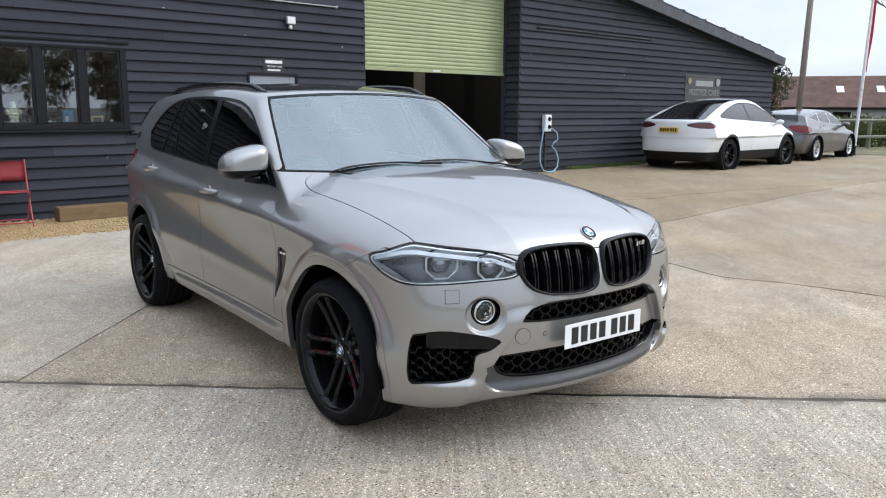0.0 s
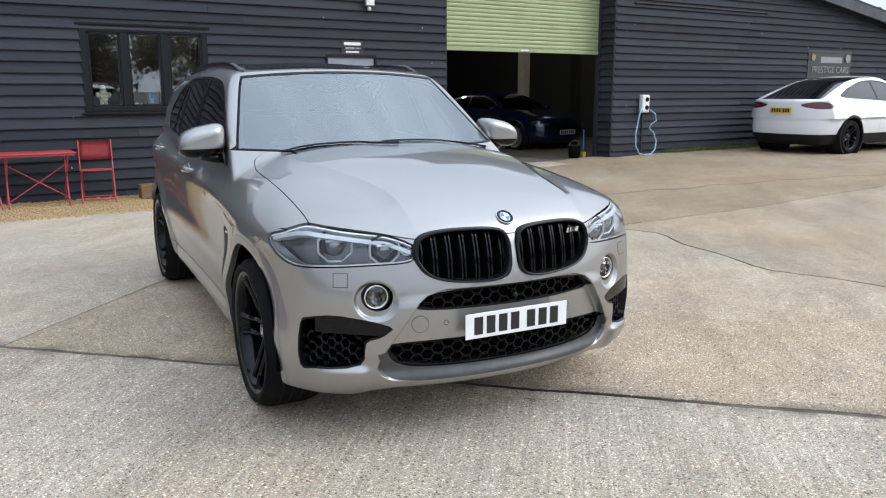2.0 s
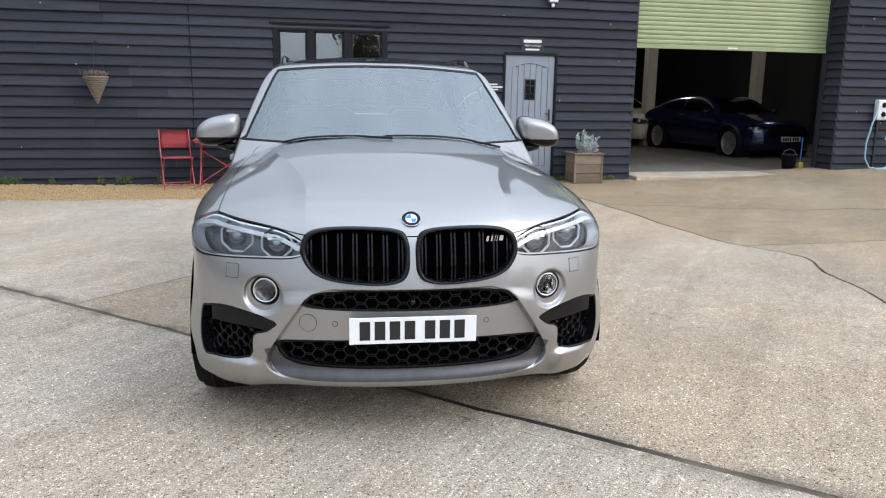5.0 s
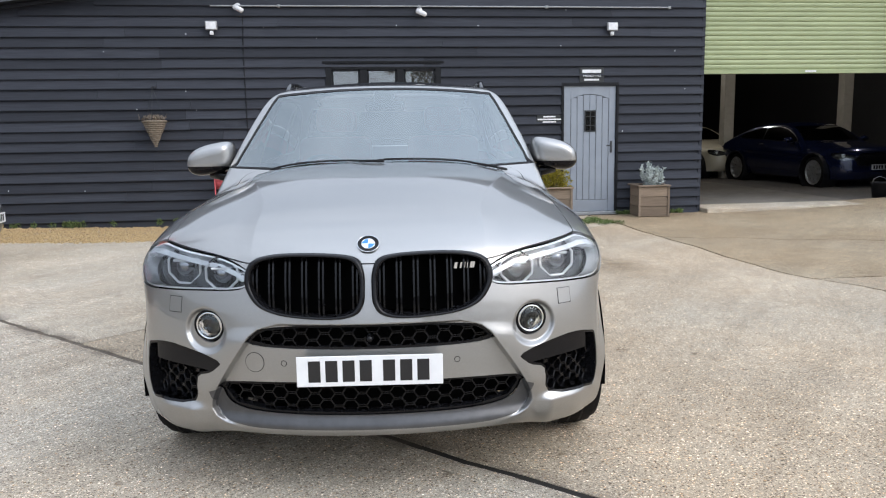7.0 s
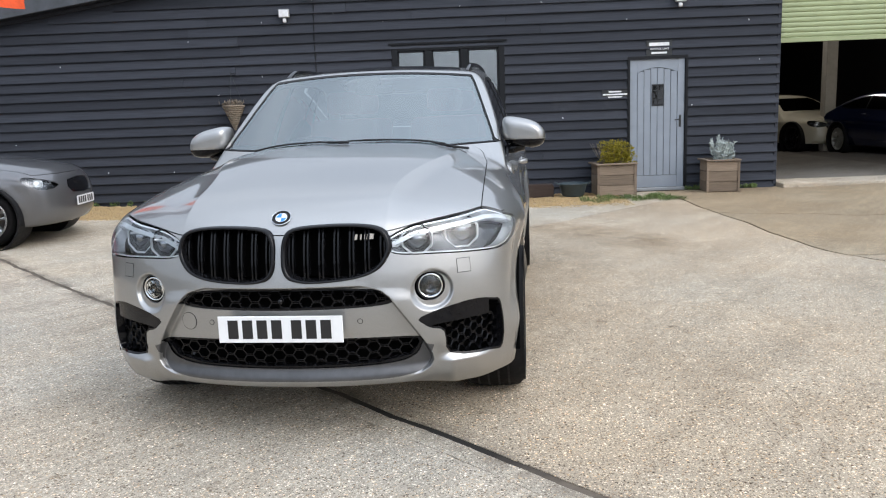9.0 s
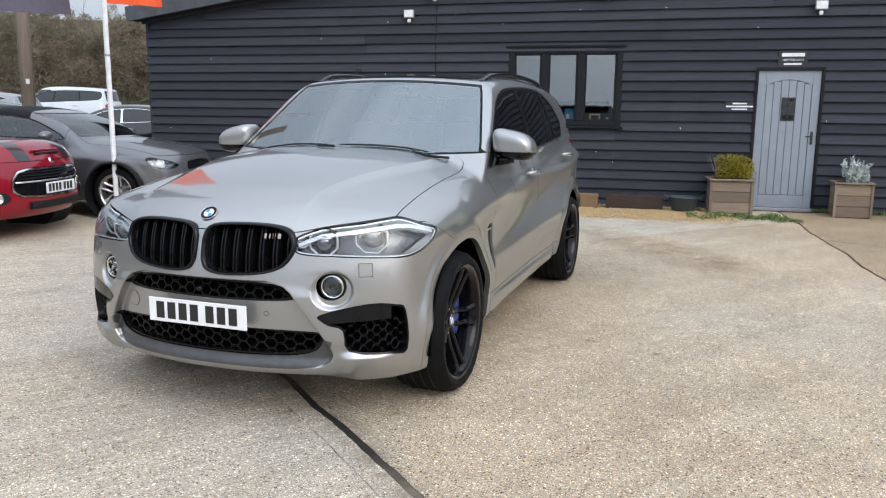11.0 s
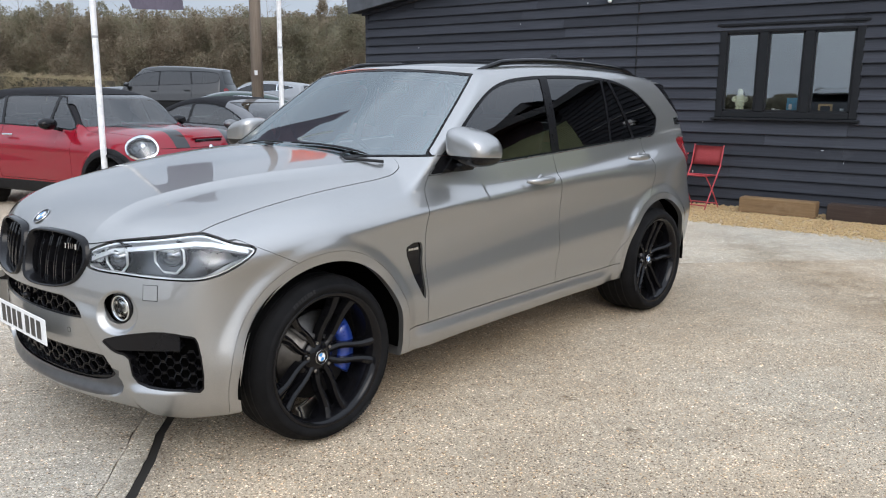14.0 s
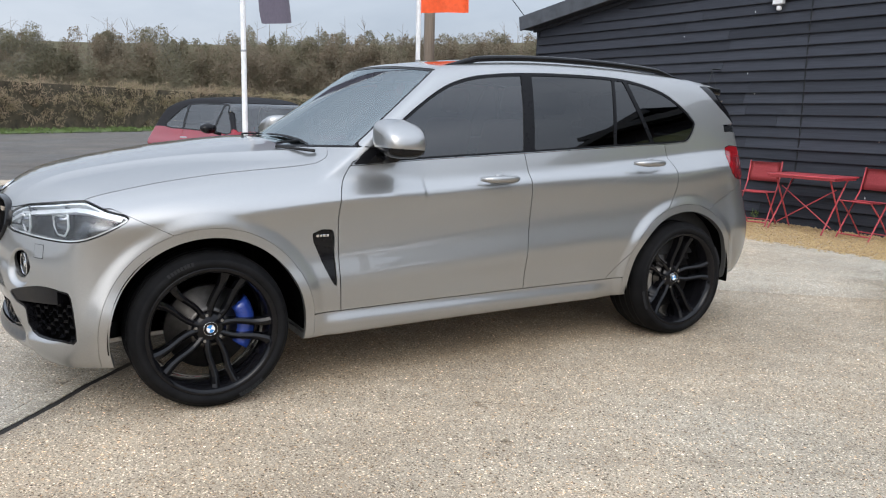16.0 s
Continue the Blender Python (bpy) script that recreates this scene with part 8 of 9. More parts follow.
def planter(m, label, plant):
    p = thing("planter_box", m, label, "planter")
    for k in range(3):
        z = 0.0 + k * 0.155
        for a, b in (((-0.28, -0.26), (0.28, -0.235)), ((-0.28, 0.235), (0.28, 0.26)), ((-0.28, -0.234), (-0.255, 0.234)), ((0.255, -0.234), (0.28, 0.234))):
            part("plank", box((a[0], a[1], z + 0.01), (b[0], b[1], z + 0.160), 0.004), TIMBER, p)
    for sx in (-1, 1):
        part("corner_post", box((sx * 0.285 - 0.02, -0.275, 0.0), (sx * 0.285 + 0.02, -0.262, 0.475), 0.003), TIMBER, p)
    for a, b in (((-0.32, -0.30), (0.32, -0.22)), ((-0.32, 0.22), (0.32, 0.30)), ((-0.32, -0.219), (-0.24, 0.219)), ((0.24, -0.219), (0.32, 0.219))):
        part("rim_board", box((a[0], a[1], 0.478), (b[0], b[1], 0.50), 0.004), TIMBER, p)
    part("soil", box((-0.24, -0.22, 0.40), (0.24, 0.22, 0.455)), EARTH, p)
    rng = np.random.default_rng(11 if plant == "shrub" else 12)
    if plant == "shrub":
        stems = bmesh.new()
        for _ in range(16):
            a, r = rng.uniform(0, 6.28), rng.uniform(0.1, 0.26)
            add_tube(stems, [(0.05, 0, 0.44), (0.05 + r * 0.5 * math.cos(a), r * 0.5 * math.sin(a), 0.60), (0.06 + r * math.cos(a), r * math.sin(a), 0.72)], [0.007, 0.005, 0.002], 5)
        for _ in range(9):
            a, r = rng.uniform(2.2, 4.1), rng.uniform(0.15, 0.30)
            add_tube(stems, [(-0.1, 0, 0.44), (-0.1 + r * 0.6 * math.cos(a), r * 0.6 * math.sin(a), 0.62), (-0.08 + r * math.cos(a), r * math.sin(a), 0.80)], [0.005, 0.004, 0.002], 4)
        part("stem", stems, TWIG, p)
        lobes = [(rng.uniform(-0.16, 0.26), rng.uniform(-0.18, 0.18), rng.uniform(0.55, 0.78), rng.uniform(0.07, 0.13)) for _ in range(22)]

        def spot(g):
            x, y, z, r = lobes[g.integers(len(lobes))]
            d = g.normal(0, 1, 3)
            d /= np.linalg.norm(d)
            return (np.array((x, y, z)) + d * r * g.uniform(0.6, 1.05), d + (0, 0, 0.4))
        leaf_cloud("foliage", 2200, spot, 0.020, foliage_mat("shrub_leaves", [(0.30, 0.25, 0.03), (0.20, 0.19, 0.035), (0.40, 0.33, 0.05), (0.14, 0.15, 0.03)]), p, "yellow-green leaves", 3)
    else:
        stems = bmesh.new()
        heads = []
        for _ in range(40):
            a, r = rng.uniform(0, 6.28), rng.uniform(0.03, 0.27)
            tip = (r * math.cos(a) * 1.05, r * math.sin(a), 0.66 + rng.uniform(-0.04, 0.20) - 0.3 * r)
            heads.append(tip)
            add_tube(stems, [(r * 0.3 * math.cos(a), r * 0.3 * math.sin(a), 0.44), (r * 0.7 * math.cos(a), r * 0.7 * math.sin(a), 0.58), tip], [0.006, 0.005, 0.003], 5)
        part("stem", stems, LEAF_SILVER, p)

        def spot(g):
            x, y, z = heads[g.integers(len(heads))]
            t = g.uniform(0.0, 0.22)
            d = g.normal(0, 1, 3)
            return (np.array((x * (1 - t), y * (1 - t), z - t * 0.9)), np.array((d[0], d[1], abs(d[2]) * 0.8 + 0.3)))
        leaf_cloud("foliage", 1700, spot, 0.022, LEAF_SILVER, p, "pale silver felted leaves", 4, 2.6)


def flood_light(m, label):
    f = thing("flood_light", m, label, "light", "wall lights")
    part("housing", box((-0.085, -0.10, -0.065), (0.085, -0.045, 0.065), 0.012, None, 2), STEEL_GREY, f)
    part("lamp_glass", box((-0.072, -0.104, -0.052), (0.072, -0.1005, 0.052), 0.002), WHITE_PLASTIC, f)
    part("bracket", box((-0.02, -0.05, -0.075), (0.02, 0.0, 0.03), 0.006), STEEL_GREY, f)
    part("sensor", box((-0.028, -0.085, -0.135), (0.028, -0.03, -0.075), 0.014, None, 2), WHITE_PLASTIC, f)


def wall_camera(m):
    c = thing("security_camera", m, "small white security camera on a bracket", "camera", "wall cameras")
    part("mount", lathe([(0.0001, 0), (0.045, 0), (0.045, -0.02), (0.0001, -0.02)], 16, "y"), WHITE_PLASTIC, c)
    part("arm", tube([(0, -0.02, 0), (0, -0.07, -0.01), (0.02, -0.10, -0.04)], 0.014, 8), WHITE_PLASTIC, c)
    part("camera_body", lathe([(0.0001, -0.10), (0.035, -0.10), (0.038, -0.08), (0.036, 0.06), (0.02, 0.075), (0.0001, 0.075)], 16, "x", pose(0.03, -0.12, -0.06, 0, 25, -35)), WHITE_PLASTIC, c, "", True)
    part("camera_lens", lathe([(0.0001, 0.0), (0.028, 0.0), (0.028, 0.006), (0.0001, 0.006)], 14, "x", pose(0.03, -0.12, -0.06, 0, 25, -35) @ Matrix.Translation((-0.108, 0, 0))), BLACK_GLOSS, c)


def flag_pole(m, label, height, flag_mat, reach, z0, z1, group, wave=0.08, r=0.036, fall=0.0):
    p = thing("flag_pole", m, label, "flag pole", group)
    part("pole", tube([(0, 0, 0.25), (0, 0, height * 0.5), (0, 0, height)], [r, r * 0.94, r * 0.75], 14), WHITE_PLASTIC, p)
    part("joint_band", lathe([(r * 1.03, 2.02), (r * 1.08, 2.025), (r * 1.08, 2.04), (r * 1.03, 2.045)], 14, "z", None, True), STEEL_GREY, p)
    part("foot", lathe([(0.0001, 0.0), (0.10, 0.0), (0.10, 0.02), (0.055, 0.03), (0.052, 0.30), (0.0001, 0.30)], 16, "z"), BLACK_MATT, p)
    bm = bmesh.new()
    nu, nv = 16, 20
    vs = []
    for i in range(nu):
        u = i / (nu - 1)
        row = []
        for j in range(nv):
            v = j / (nv - 1)
            droop = min(1.0, max(0.0, (u - 0.2) / 0.35))
            z = z0 + (z1 - z0) * v - fall * droop * droop * (3 - 2 * droop) * (1 - v)
            fold = wave * math.sin(u * 9 + v * 4) * (0.3 + u)
            row.append(bm.verts.new((r + reach[0] * u, reach[1] * u + fold, z - 0.15 * u * fall)))
        vs.append(row)
    for i in range(nu - 1):
        for j in range(nv - 1):
            bm.faces.new((vs[i][j], vs[i + 1][j], vs[i + 1][j + 1], vs[i][j + 1]))
    part("flag", bm, flag_mat, p, "", True)


def props():
    zg = lambda x, y=0.0: float(rise(np.array(float(x)), 0.0))
    folding_chair(Matrix.Translation((1.22, 11.28, 0.012)) @ pose(0, 0, 0, 0, 0, -78))
    folding_chair(Matrix.Translation((2.66, 11.30, 0.012)) @ pose(0, 0, 0, 0, 0, -98))
    folding_table(Matrix.Translation((1.93, 11.33, 0.012)))
    planter(Matrix.Translation((6.06, 11.44, 0.0)) @ pose(0, 0, 0, 0, 0, 3), "weathered wooden planter with a yellow-green shrub", "shrub")
    planter(Matrix.Translation((7.70, 11.42, 0.0)) @ pose(0, 0, 0, 0, 0, -2) @ Matrix.Diagonal((0.82, 0.9, 1.0, 1)), "weathered wooden planter with a silver-leaved plant", "silver")
    for x0, x1, mat, lab in ((3.22, 4.16, SLEEPER, "short brown timber sleeper lying on gravel"), (4.29, 5.12, SLEEPER_DARK, "short dark timber sleeper lying on gravel")):
        s = tagged(part("sleeper", box((x0, 11.28, 0.0), (x1, 11.50, 0.20), 0.012, None, 2), mat), lab, "sleeper", "sleepers")
    # tub
    t = thing("garden_tub", Matrix.Translation((5.42, 11.30, 0.0)), "dark teal flexible tub with two handles on gravel", "tub")
    part("tub_body", lathe([(0.0001, 0.01), (0.15, 0.01), (0.17, 0.03), (0.215, 0.20), (0.225, 0.205), (0.222, 0.215), (0.205, 0.21), (0.155, 0.035), (0.0001, 0.03)], 28, "z"), TUB, t, "", True)
    for sx in (-1, 1):
        part("handle", tube([(sx * 0.20, -0.07, 0.19), (sx * 0.27, -0.05, 0.225), (sx * 0.275, 0.05, 0.225), (sx * 0.20, 0.07, 0.19)], 0.011, 7), TUB, t, "", True)
    # signs
    s = thing("door_sign", Matrix.Translation((6.84, WALL_Y - 0.03, 2.22)), "small black sign with pale lettering above the door", "sign")
    part("sign_board", box((-0.20, -0.016, -0.13), (0.20, -0.004, 0.13), 0.003), SIGN_BLACK, s)
    face = pose(0, -0.017, 0, 90, 0, 0)
    part("name_bar", box((-0.155, -0.019, 0.045), (0.155, -0.0165, 0.095)), WHITE_PLASTIC, s)
    text_part("lettering", "PRESTIGE CARS", 0.042, Matrix.Translation((0, -0.017, -0.005)) @ face, WHITE_PLASTIC, s, 0.001)
    part("number_bar", box((-0.12, -0.019, -0.075), (0.12, -0.0165, -0.048)), WHITE_PLASTIC, s)
    q = thing("wall_plaque", Matrix.Translation((6.155, WALL_Y - 0.03, 1.545)), "small dark plaque with pale lines beside the door", "sign")
    part("sign_board", box((-0.205, -0.012, -0.075), (0.205, -0.003, 0.075), 0.003), SIGN_BLACK, q)
    for z, w in ((0.042, 0.10), (0.0, 0.19), (-0.042, 0.11)):
        part("line_bar", box((-w, -0.015, z - 0.011), (w, -0.0125, z + 0.011)), WHITE_PLASTIC, q)
    b = thing("company_sign", Matrix.Translation((20.47, WALL_Y - 0.052, 2.14)), "large dark board with grey serif lettering on the barn", "sign")
    part("sign_board", box((-0.95, -0.02, -0.38), (0.95, -0.004, 0.38), 0.006), SIGN_BLACK, b)
    part("name_bar", box((-0.42, -0.024, 0.07), (0.52, -0.021, 0.22)), SIGN_GREY, b)
    text_part("lettering", "PRESTIGE CARS", 0.235, Matrix.Translation((0.02, -0.021, -0.11)) @ face, SIGN_GREY, b, 0.001)
    part("emblem_disc", lathe([(0.0001, 0), (0.11, 0), (0.11, 0.004), (0.0001, 0.004)], 20, "z", Matrix.Translation((0.76, -0.021, 0.19)) @ face), SIGN_GREY, b)
    part("emblem_disc", lathe([(0.0001, 0), (0.085, 0), (0.085, 0.004), (0.0001, 0.004)], 20, "z", Matrix.Translation((-0.76, -0.021, 0.20)) @ face), plain("dull_gold", (0.26, 0.22, 0.12), 0.5), b)
    # lights, cameras, pipes
    flood_light(Matrix.Translation((1.01, WALL_Y - 0.03, 2.98)), "white flood light with a sensor on the wall")
    flood_light(Matrix.Translation((7.15, WALL_Y - 0.03, 2.97)), "white flood light with a sensor on the wall")
    wall_camera(Matrix.Translation((1.40, WALL_Y - 0.03, 3.27)))
    wall_camera(Matrix.Translation((4.11, WALL_Y - 0.03, 3.22)))
    pipe = thing("conduit", Matrix.Translation((0, WALL_Y - 0.055, 3.27)), "black conduit pipe clipped along the barn wall", "pipe")
    part("pipe_run", tube([(1.0, 0, 0), (4.0, 0.0, 0.004), (8.12, 0, 0)], 0.011, 8), STEEL_GREY, pipe)
    for x in (2.0, 4.11, 6.10, 8.10):
        part("clip", box((x - 0.02, -0.016, -0.022), (x + 0.02, 0.03, 0.022), 0.005), STEEL_GREY, pipe)
    cab = thing("wall_cable", Matrix.Translation((0, WALL_Y - 0.042, 0)), "thin black cable running down the barn wall", "cable")
    part("cable_run", tube([(1.47, 0, 3.27), (1.445, 0, 2.6), (1.45, -0.004, 1.9), (1.455, 0, 1.2), (1.43, 0, 0.55)], 0.008, 6), FRAME_DARK, cab)
    pr = thing("conduit", Matrix.Translation((0, WALL_Y - 0.075, 3.31)), "thin pipe along the taller barn wall", "pipe")
    part("pipe_run", tube([(13.35, 0, 0), (15.5, 0, 0.004), (17.8, 0, 0)], 0.016, 8), FRAME_DARK, pr)
    for x in (13.4, 15.5, 17.7):
        part("clip", box((x - 0.02, -0.016, -0.03), (x + 0.02, 0.04, 0.02), 0.005), FRAME_DARK, pr)
    # hanging basket
    hb = thing("hanging_basket", Matrix.Translation((0.14, WALL_Y - 0.24, 0.0)), "cone-shaped wicker hanging basket, dried out", "basket")
    part("bracket", tube([(0, 0.21, 2.10), (0, 0.0, 2.10), (0, -0.02, 2.08)], 0.008, 6), SIGN_BLACK, hb)
    for a in (0.5, 2.6, 4.7):
        part("chain", tube([(0, 0, 2.08), (0.155 * math.cos(a), 0.155 * math.sin(a), 1.60)], 0.0035, 5), SIGN_BLACK, hb)
    cone = bmesh.new()
    for k in range(13):
        t = k / 12
        r = 0.012 + 0.155 * t
        z = 1.23 + 0.36 * t
        add_lathe(cone, [(r + 0.011 * math.cos(a), z + 0.016 * math.sin(a)) for a in np.linspace(0, 2 * math.pi, 7)[:-1]], 20, "z", None, True)
    part("wicker_cone", cone, WICKER, hb, "", True)
    leaf_cloud("dry_plant", 160, lambda g: ((g.normal(0, 0.06), g.normal(0, 0.06), 1.60), (g.normal(0, 0.5), g.normal(0, 0.5), 1.0)), 0.03, TWIG, hb, "", 8, 3.0)
    # charger
    ch = thing("car_charger", Matrix.Translation((13.72, WALL_Y - 0.052, 1.24)), "white wall charger with a pale blue coiled cable", "charger")
    part("charger_box", box((-0.11, -0.12, -0.19), (0.11, 0.0, 0.19), 0.03, None, 3), WHITE_PLASTIC, ch)
    for z in (0.09, -0.08):
        part("socket", lathe([(0.0001, -0.145), (0.038, -0.145), (0.05, -0.12), (0.05, -0.11), (0.0001, -0.11)], 18, "y", Matrix.Translation((0.02, 0, z))), BLACK_GLOSS, ch)
    c1 = [(0.07, -0.16, -0.12), (0.20, -0.20, -0.22), (0.26, -0.18, -0.36), (0.14, -0.15, -0.44), (0.10, -0.14, -0.52), (0.22, -0.16, -0.62), (0.29, -0.18, -0.80), (0.24, -0.20, -0.98), (0.10, -0.22, -1.07), (-0.05, -0.22, -1.08)]
    part("cable", tube(c1, 0.016, 7), BLUE_CABLE, ch, "", True)
    c2 = [(-0.08, -0.10, 0.05), (-0.20, -0.12, -0.25), (-0.30, -0.14, -0.62), (-0.33, -0.18, -0.88), (-0.25, -0.22, -1.05), (-0.05, -0.26, -1.09), (0.12, -0.24, -1.085), (0.10, -0.15, -1.08), (-0.10, -0.17, -1.08)]
    part("cable", tube(c2, 0.016, 7), BLUE_CABLE, ch, "", True)
    part("down_pipe", box((-0.02, -0.035, -1.08), (0.02, -0.005, -0.19), 0.006), SIGN_BLACK, ch)
    # things on the window sill
    zs = 1.292
    st = bmesh.new()
    for x, z, rx, rz in ((0, 0.20, 0.062, 0.050), (0, 0.145, 0.070, 0.034), (0, 0.105, 0.066, 0.034), (0, 0.268, 0.040, 0.040), (-0.028, 0.045, 0.028, 0.048), (0.028, 0.045, 0.028, 0.048), (-0.080, 0.175, 0.030, 0.040), (0.080, 0.175, 0.030, 0.040), (0, 0.30, 0.03, 0.016)):
        bmesh.ops.create_uvsphere(st, u_segments=12, v_segments=8, radius=1.0, matrix=Matrix.Translation((x, 0, z)) @ Matrix.Diagonal((rx, 0.04, rz, 1)))
    fig = part("figurine", st, plain("pale_figurine", (0.84, 0.86, 0.66), 0.6, 0, 0, 0.15, 20.0), None, "", True)
    fig.matrix_basis = Matrix.Translation((2.93, WALL_Y + 0.13, zs))
    tagged(fig, "pale plain figurine standing on the window sill", "figurine")
    bx = tagged(part("box", box((3.55, WALL_Y + 0.10, zs), (3.69, WALL_Y + 0.18, zs + 0.20), 0.003), plain("cyan_card", (0.03, 0.30, 0.55), 0.5)), "bright blue card box on the window sill", "box")
    part("box_label", box((3.58, WALL_Y + 0.097, zs + 0.05), (3.62, WALL_Y + 0.0995, zs + 0.12)), WHITE_PLASTIC, bx)
    fr = thing("picture_frame", Matrix.Translation((4.02, WALL_Y + 0.14, zs)), "small tan wooden frame on the window sill", "frame")
    for a, b in (((-0.085, 0.0), (0.085, 0.025)), ((-0.085, 0.10), (0.085, 0.125)), ((-0.085, 0.025), (-0.06, 0.10)), ((0.06, 0.025), (0.085, 0.10))):
        part("frame_bar", box((a[0], -0.012, a[1]), (b[0], 0.012, b[1]), 0.002), plain("tan_wood", (0.42, 0.27, 0.10), 0.6), fr)
    for x, h in ((3.38, 0.06), (3.44, 0.045), (4.22, 0.07)):
        tagged(part("cup", lathe([(0.0001, 0), (0.022, 0), (0.026, h), (0.022, h), (0.019, 0.006), (0.0001, 0.006)], 14, "z", Matrix.Translation((x, WALL_Y + 0.13, zs))), WHITE_PLASTIC, None, "", True), "small white cup on the window sill", "cup", "cups on the sill")
    # bucket and brush in the bay
    bk = thing("bucket", Matrix.Translation((12.42, WALL_Y + 0.62, 0.068)), "black plastic bucket beside the bay post", "bucket")
    part("bucket_body", lathe([(0.0001, 0.0), (0.11, 0.0), (0.145, 0.28), (0.152, 0.285), (0.15, 0.295), (0.138, 0.29), (0.105, 0.01), (0.0001, 0.01)], 24, "z"), BLACK_MATT, bk, "", True)
    part("bucket_handle", tube([(0.15, 0, 0.28), (0.11, 0, 0.36), (0.0, 0, 0.40), (-0.11, 0, 0.36), (-0.15, 0, 0.28)], 0.005, 6), STEEL_GREY, bk)
    br = thing("broom", Matrix.Translation((12.66, WALL_Y + 0.60, 0.068)), "blue and yellow broom standing by the post", "broom")
    part("handle", tube([(0, 0, 0.1), (0.02, 0.02, 0.62)], 0.012, 8), plain("blue_plastic", (0.02, 0.14, 0.40), 0.5), br)
    part("broom_head", box((-0.05, -0.04, 0.0), (0.05, 0.04, 0.14), 0.01), plain("yellow_bristle", (0.55, 0.40, 0.05), 0.8), br)
    # poles and flags
    flag_pole(Matrix.Translation((-2.05, 5.42, zg(-2))) @ pose(0, 0, 0, 0, 0, -8), "white flag pole with a dark purple flag", 6.5, plain("purple_flag", (0.10, 0.085, 0.115), 0.8), (2.0, 0.0), 3.25, 4.7, "flag poles", 0.05, 0.034, 0.93)
    flag_pole(Matrix.Translation((-1.62, 7.67, zg(-1.6))) @ pose(0, 0, 0, 0, 0, 42), "white flag pole with a bright orange flag", 6.5, plain("orange_flag", (0.72, 0.09, 0.02), 0.8), (0.64, 0.0), 2.65, 4.2, "flag poles", 0.03, 0.032)
    flag_pole(Matrix.Translation((26.4, 9.75, zg(26))) @ pose(0, 0, 0, 0, 4.5, 0), "leaning white flag pole with a furled red flag", 6.0, plain("red_flag", (0.45, 0.03, 0.05), 0.8), (0.14, 0.0), 2.6, 5.2, "flag poles", 0.05, 0.05)
    up = thing("utility_pole", Matrix.Translation((-5.07, 10.12, zg(-5))), "weathered wooden utility pole beside the barn", "pole", "utility poles")
    part("pole", tube([(0, 0, -0.02), (0.01, 0, 4.0), (0.0, 0.02, 8.5)], [0.108, 0.098, 0.085], 14), POLE_WOOD, up, "", True)
    part("pole_tag", box((0.10, -0.135, 1.75), (0.16, -0.115, 1.83)), WHITE_PLASTIC, up)
    u2 = thing("utility_pole", Matrix.Translation((31.0, 13.62, 0.17)) @ pose(0, 0, 0, 0, 3.0, 0), "leaning grey wooden utility pole by the lane", "pole", "utility poles")
    part("pole", tube([(0, 0, -0.1), (0.0, 0, 4.5), (0.0, 0, 9.0)], [0.125, 0.11, 0.09], 14), POLE_WOOD, u2, "", True)
    tc = thing("security_camera", Matrix.Translation((EAST + 0.02, WALL_Y - 0.05, 2.78)), "black security camera under the eave", "camera", "wall cameras")
    part("arm", tube([(0, 0, 0), (0.12, -0.05, 0.02)], 0.02, 8), BLACK_MATT, tc)
    part("camera_body", lathe([(0.0001, -0.12), (0.05, -0.12), (0.055, -0.08), (0.05, 0.06), (0.0001, 0.07)], 14, "x", pose(0.20, -0.08, 0.0, 0, 20, 30)), BLACK_MATT, tc, "", True)
    tagged(part("cable_line", tube([(-4.1, 11.6, 3.2), (-4.5, 11.2, 3.9), (-5.0, 10.2, 5.2)], 0.008, 5), FRAME_DARK), "thin overhead cable from barn to pole", "cable")


# ---- land beyond the yard ----
def twig_stuff(name, spots, mat, label, category, seed, size, per, flat=0.5, tall=1.6):
    """Clumps of small blades and leaves round given centres (x, y, z, rx, rz); one mesh."""
    rng = np.random.default_rng(seed)
    P, F, n = [], [], 0
    for x, y, z, rx, rz in spots:
        d = rng.normal(0, 1, (per, 3))
        d /= np.linalg.norm(d, axis=1)[:, None]
        c = np.array((x, y, z)) + d * np.array((rx, rx, rz)) * rng.uniform(0.35, 1.0, (per, 1)) ** 0.6
        a = rng.normal(0, 1, (per, 3))
        a[:, 2] *= tall
        a /= np.linalg.norm(a, axis=1)[:, None]
        b = np.cross(a, rng.normal(0, 1, (per, 3)))
        b /= np.linalg.norm(b, axis=1)[:, None] + 1e-9
        s = size * rng.uniform(0.5, 1.4, (per, 1))
        tri = np.stack([c + a * s, c - a * s * 0.6 + b * s * flat, c - a * s * 0.6 - b * s * flat], 1)
        P.append(tri.reshape(-1, 3))
        F.append(np.arange(per * 3).reshape(-1, 3) + n)
        n += per * 3
    P, F = np.concatenate(P), np.concatenate(F)
    me = bpy.data.meshes.new(name)
    me.vertices.add(len(P))
    me.vertices.foreach_set("co", P.astype(np.float32).ravel())
    me.loops.add(F.size)
    me.loops.foreach_set("vertex_index", F.astype(np.int32).ravel())
    me.polygons.add(len(F))
    me.polygons.foreach_set("loop_start", np.arange(0, F.size, 3, dtype=np.int32))
    me.update(calc_edges=True)
    ob = link(name, me, mat)
    return tagged(ob, label, category, kind="stuff")


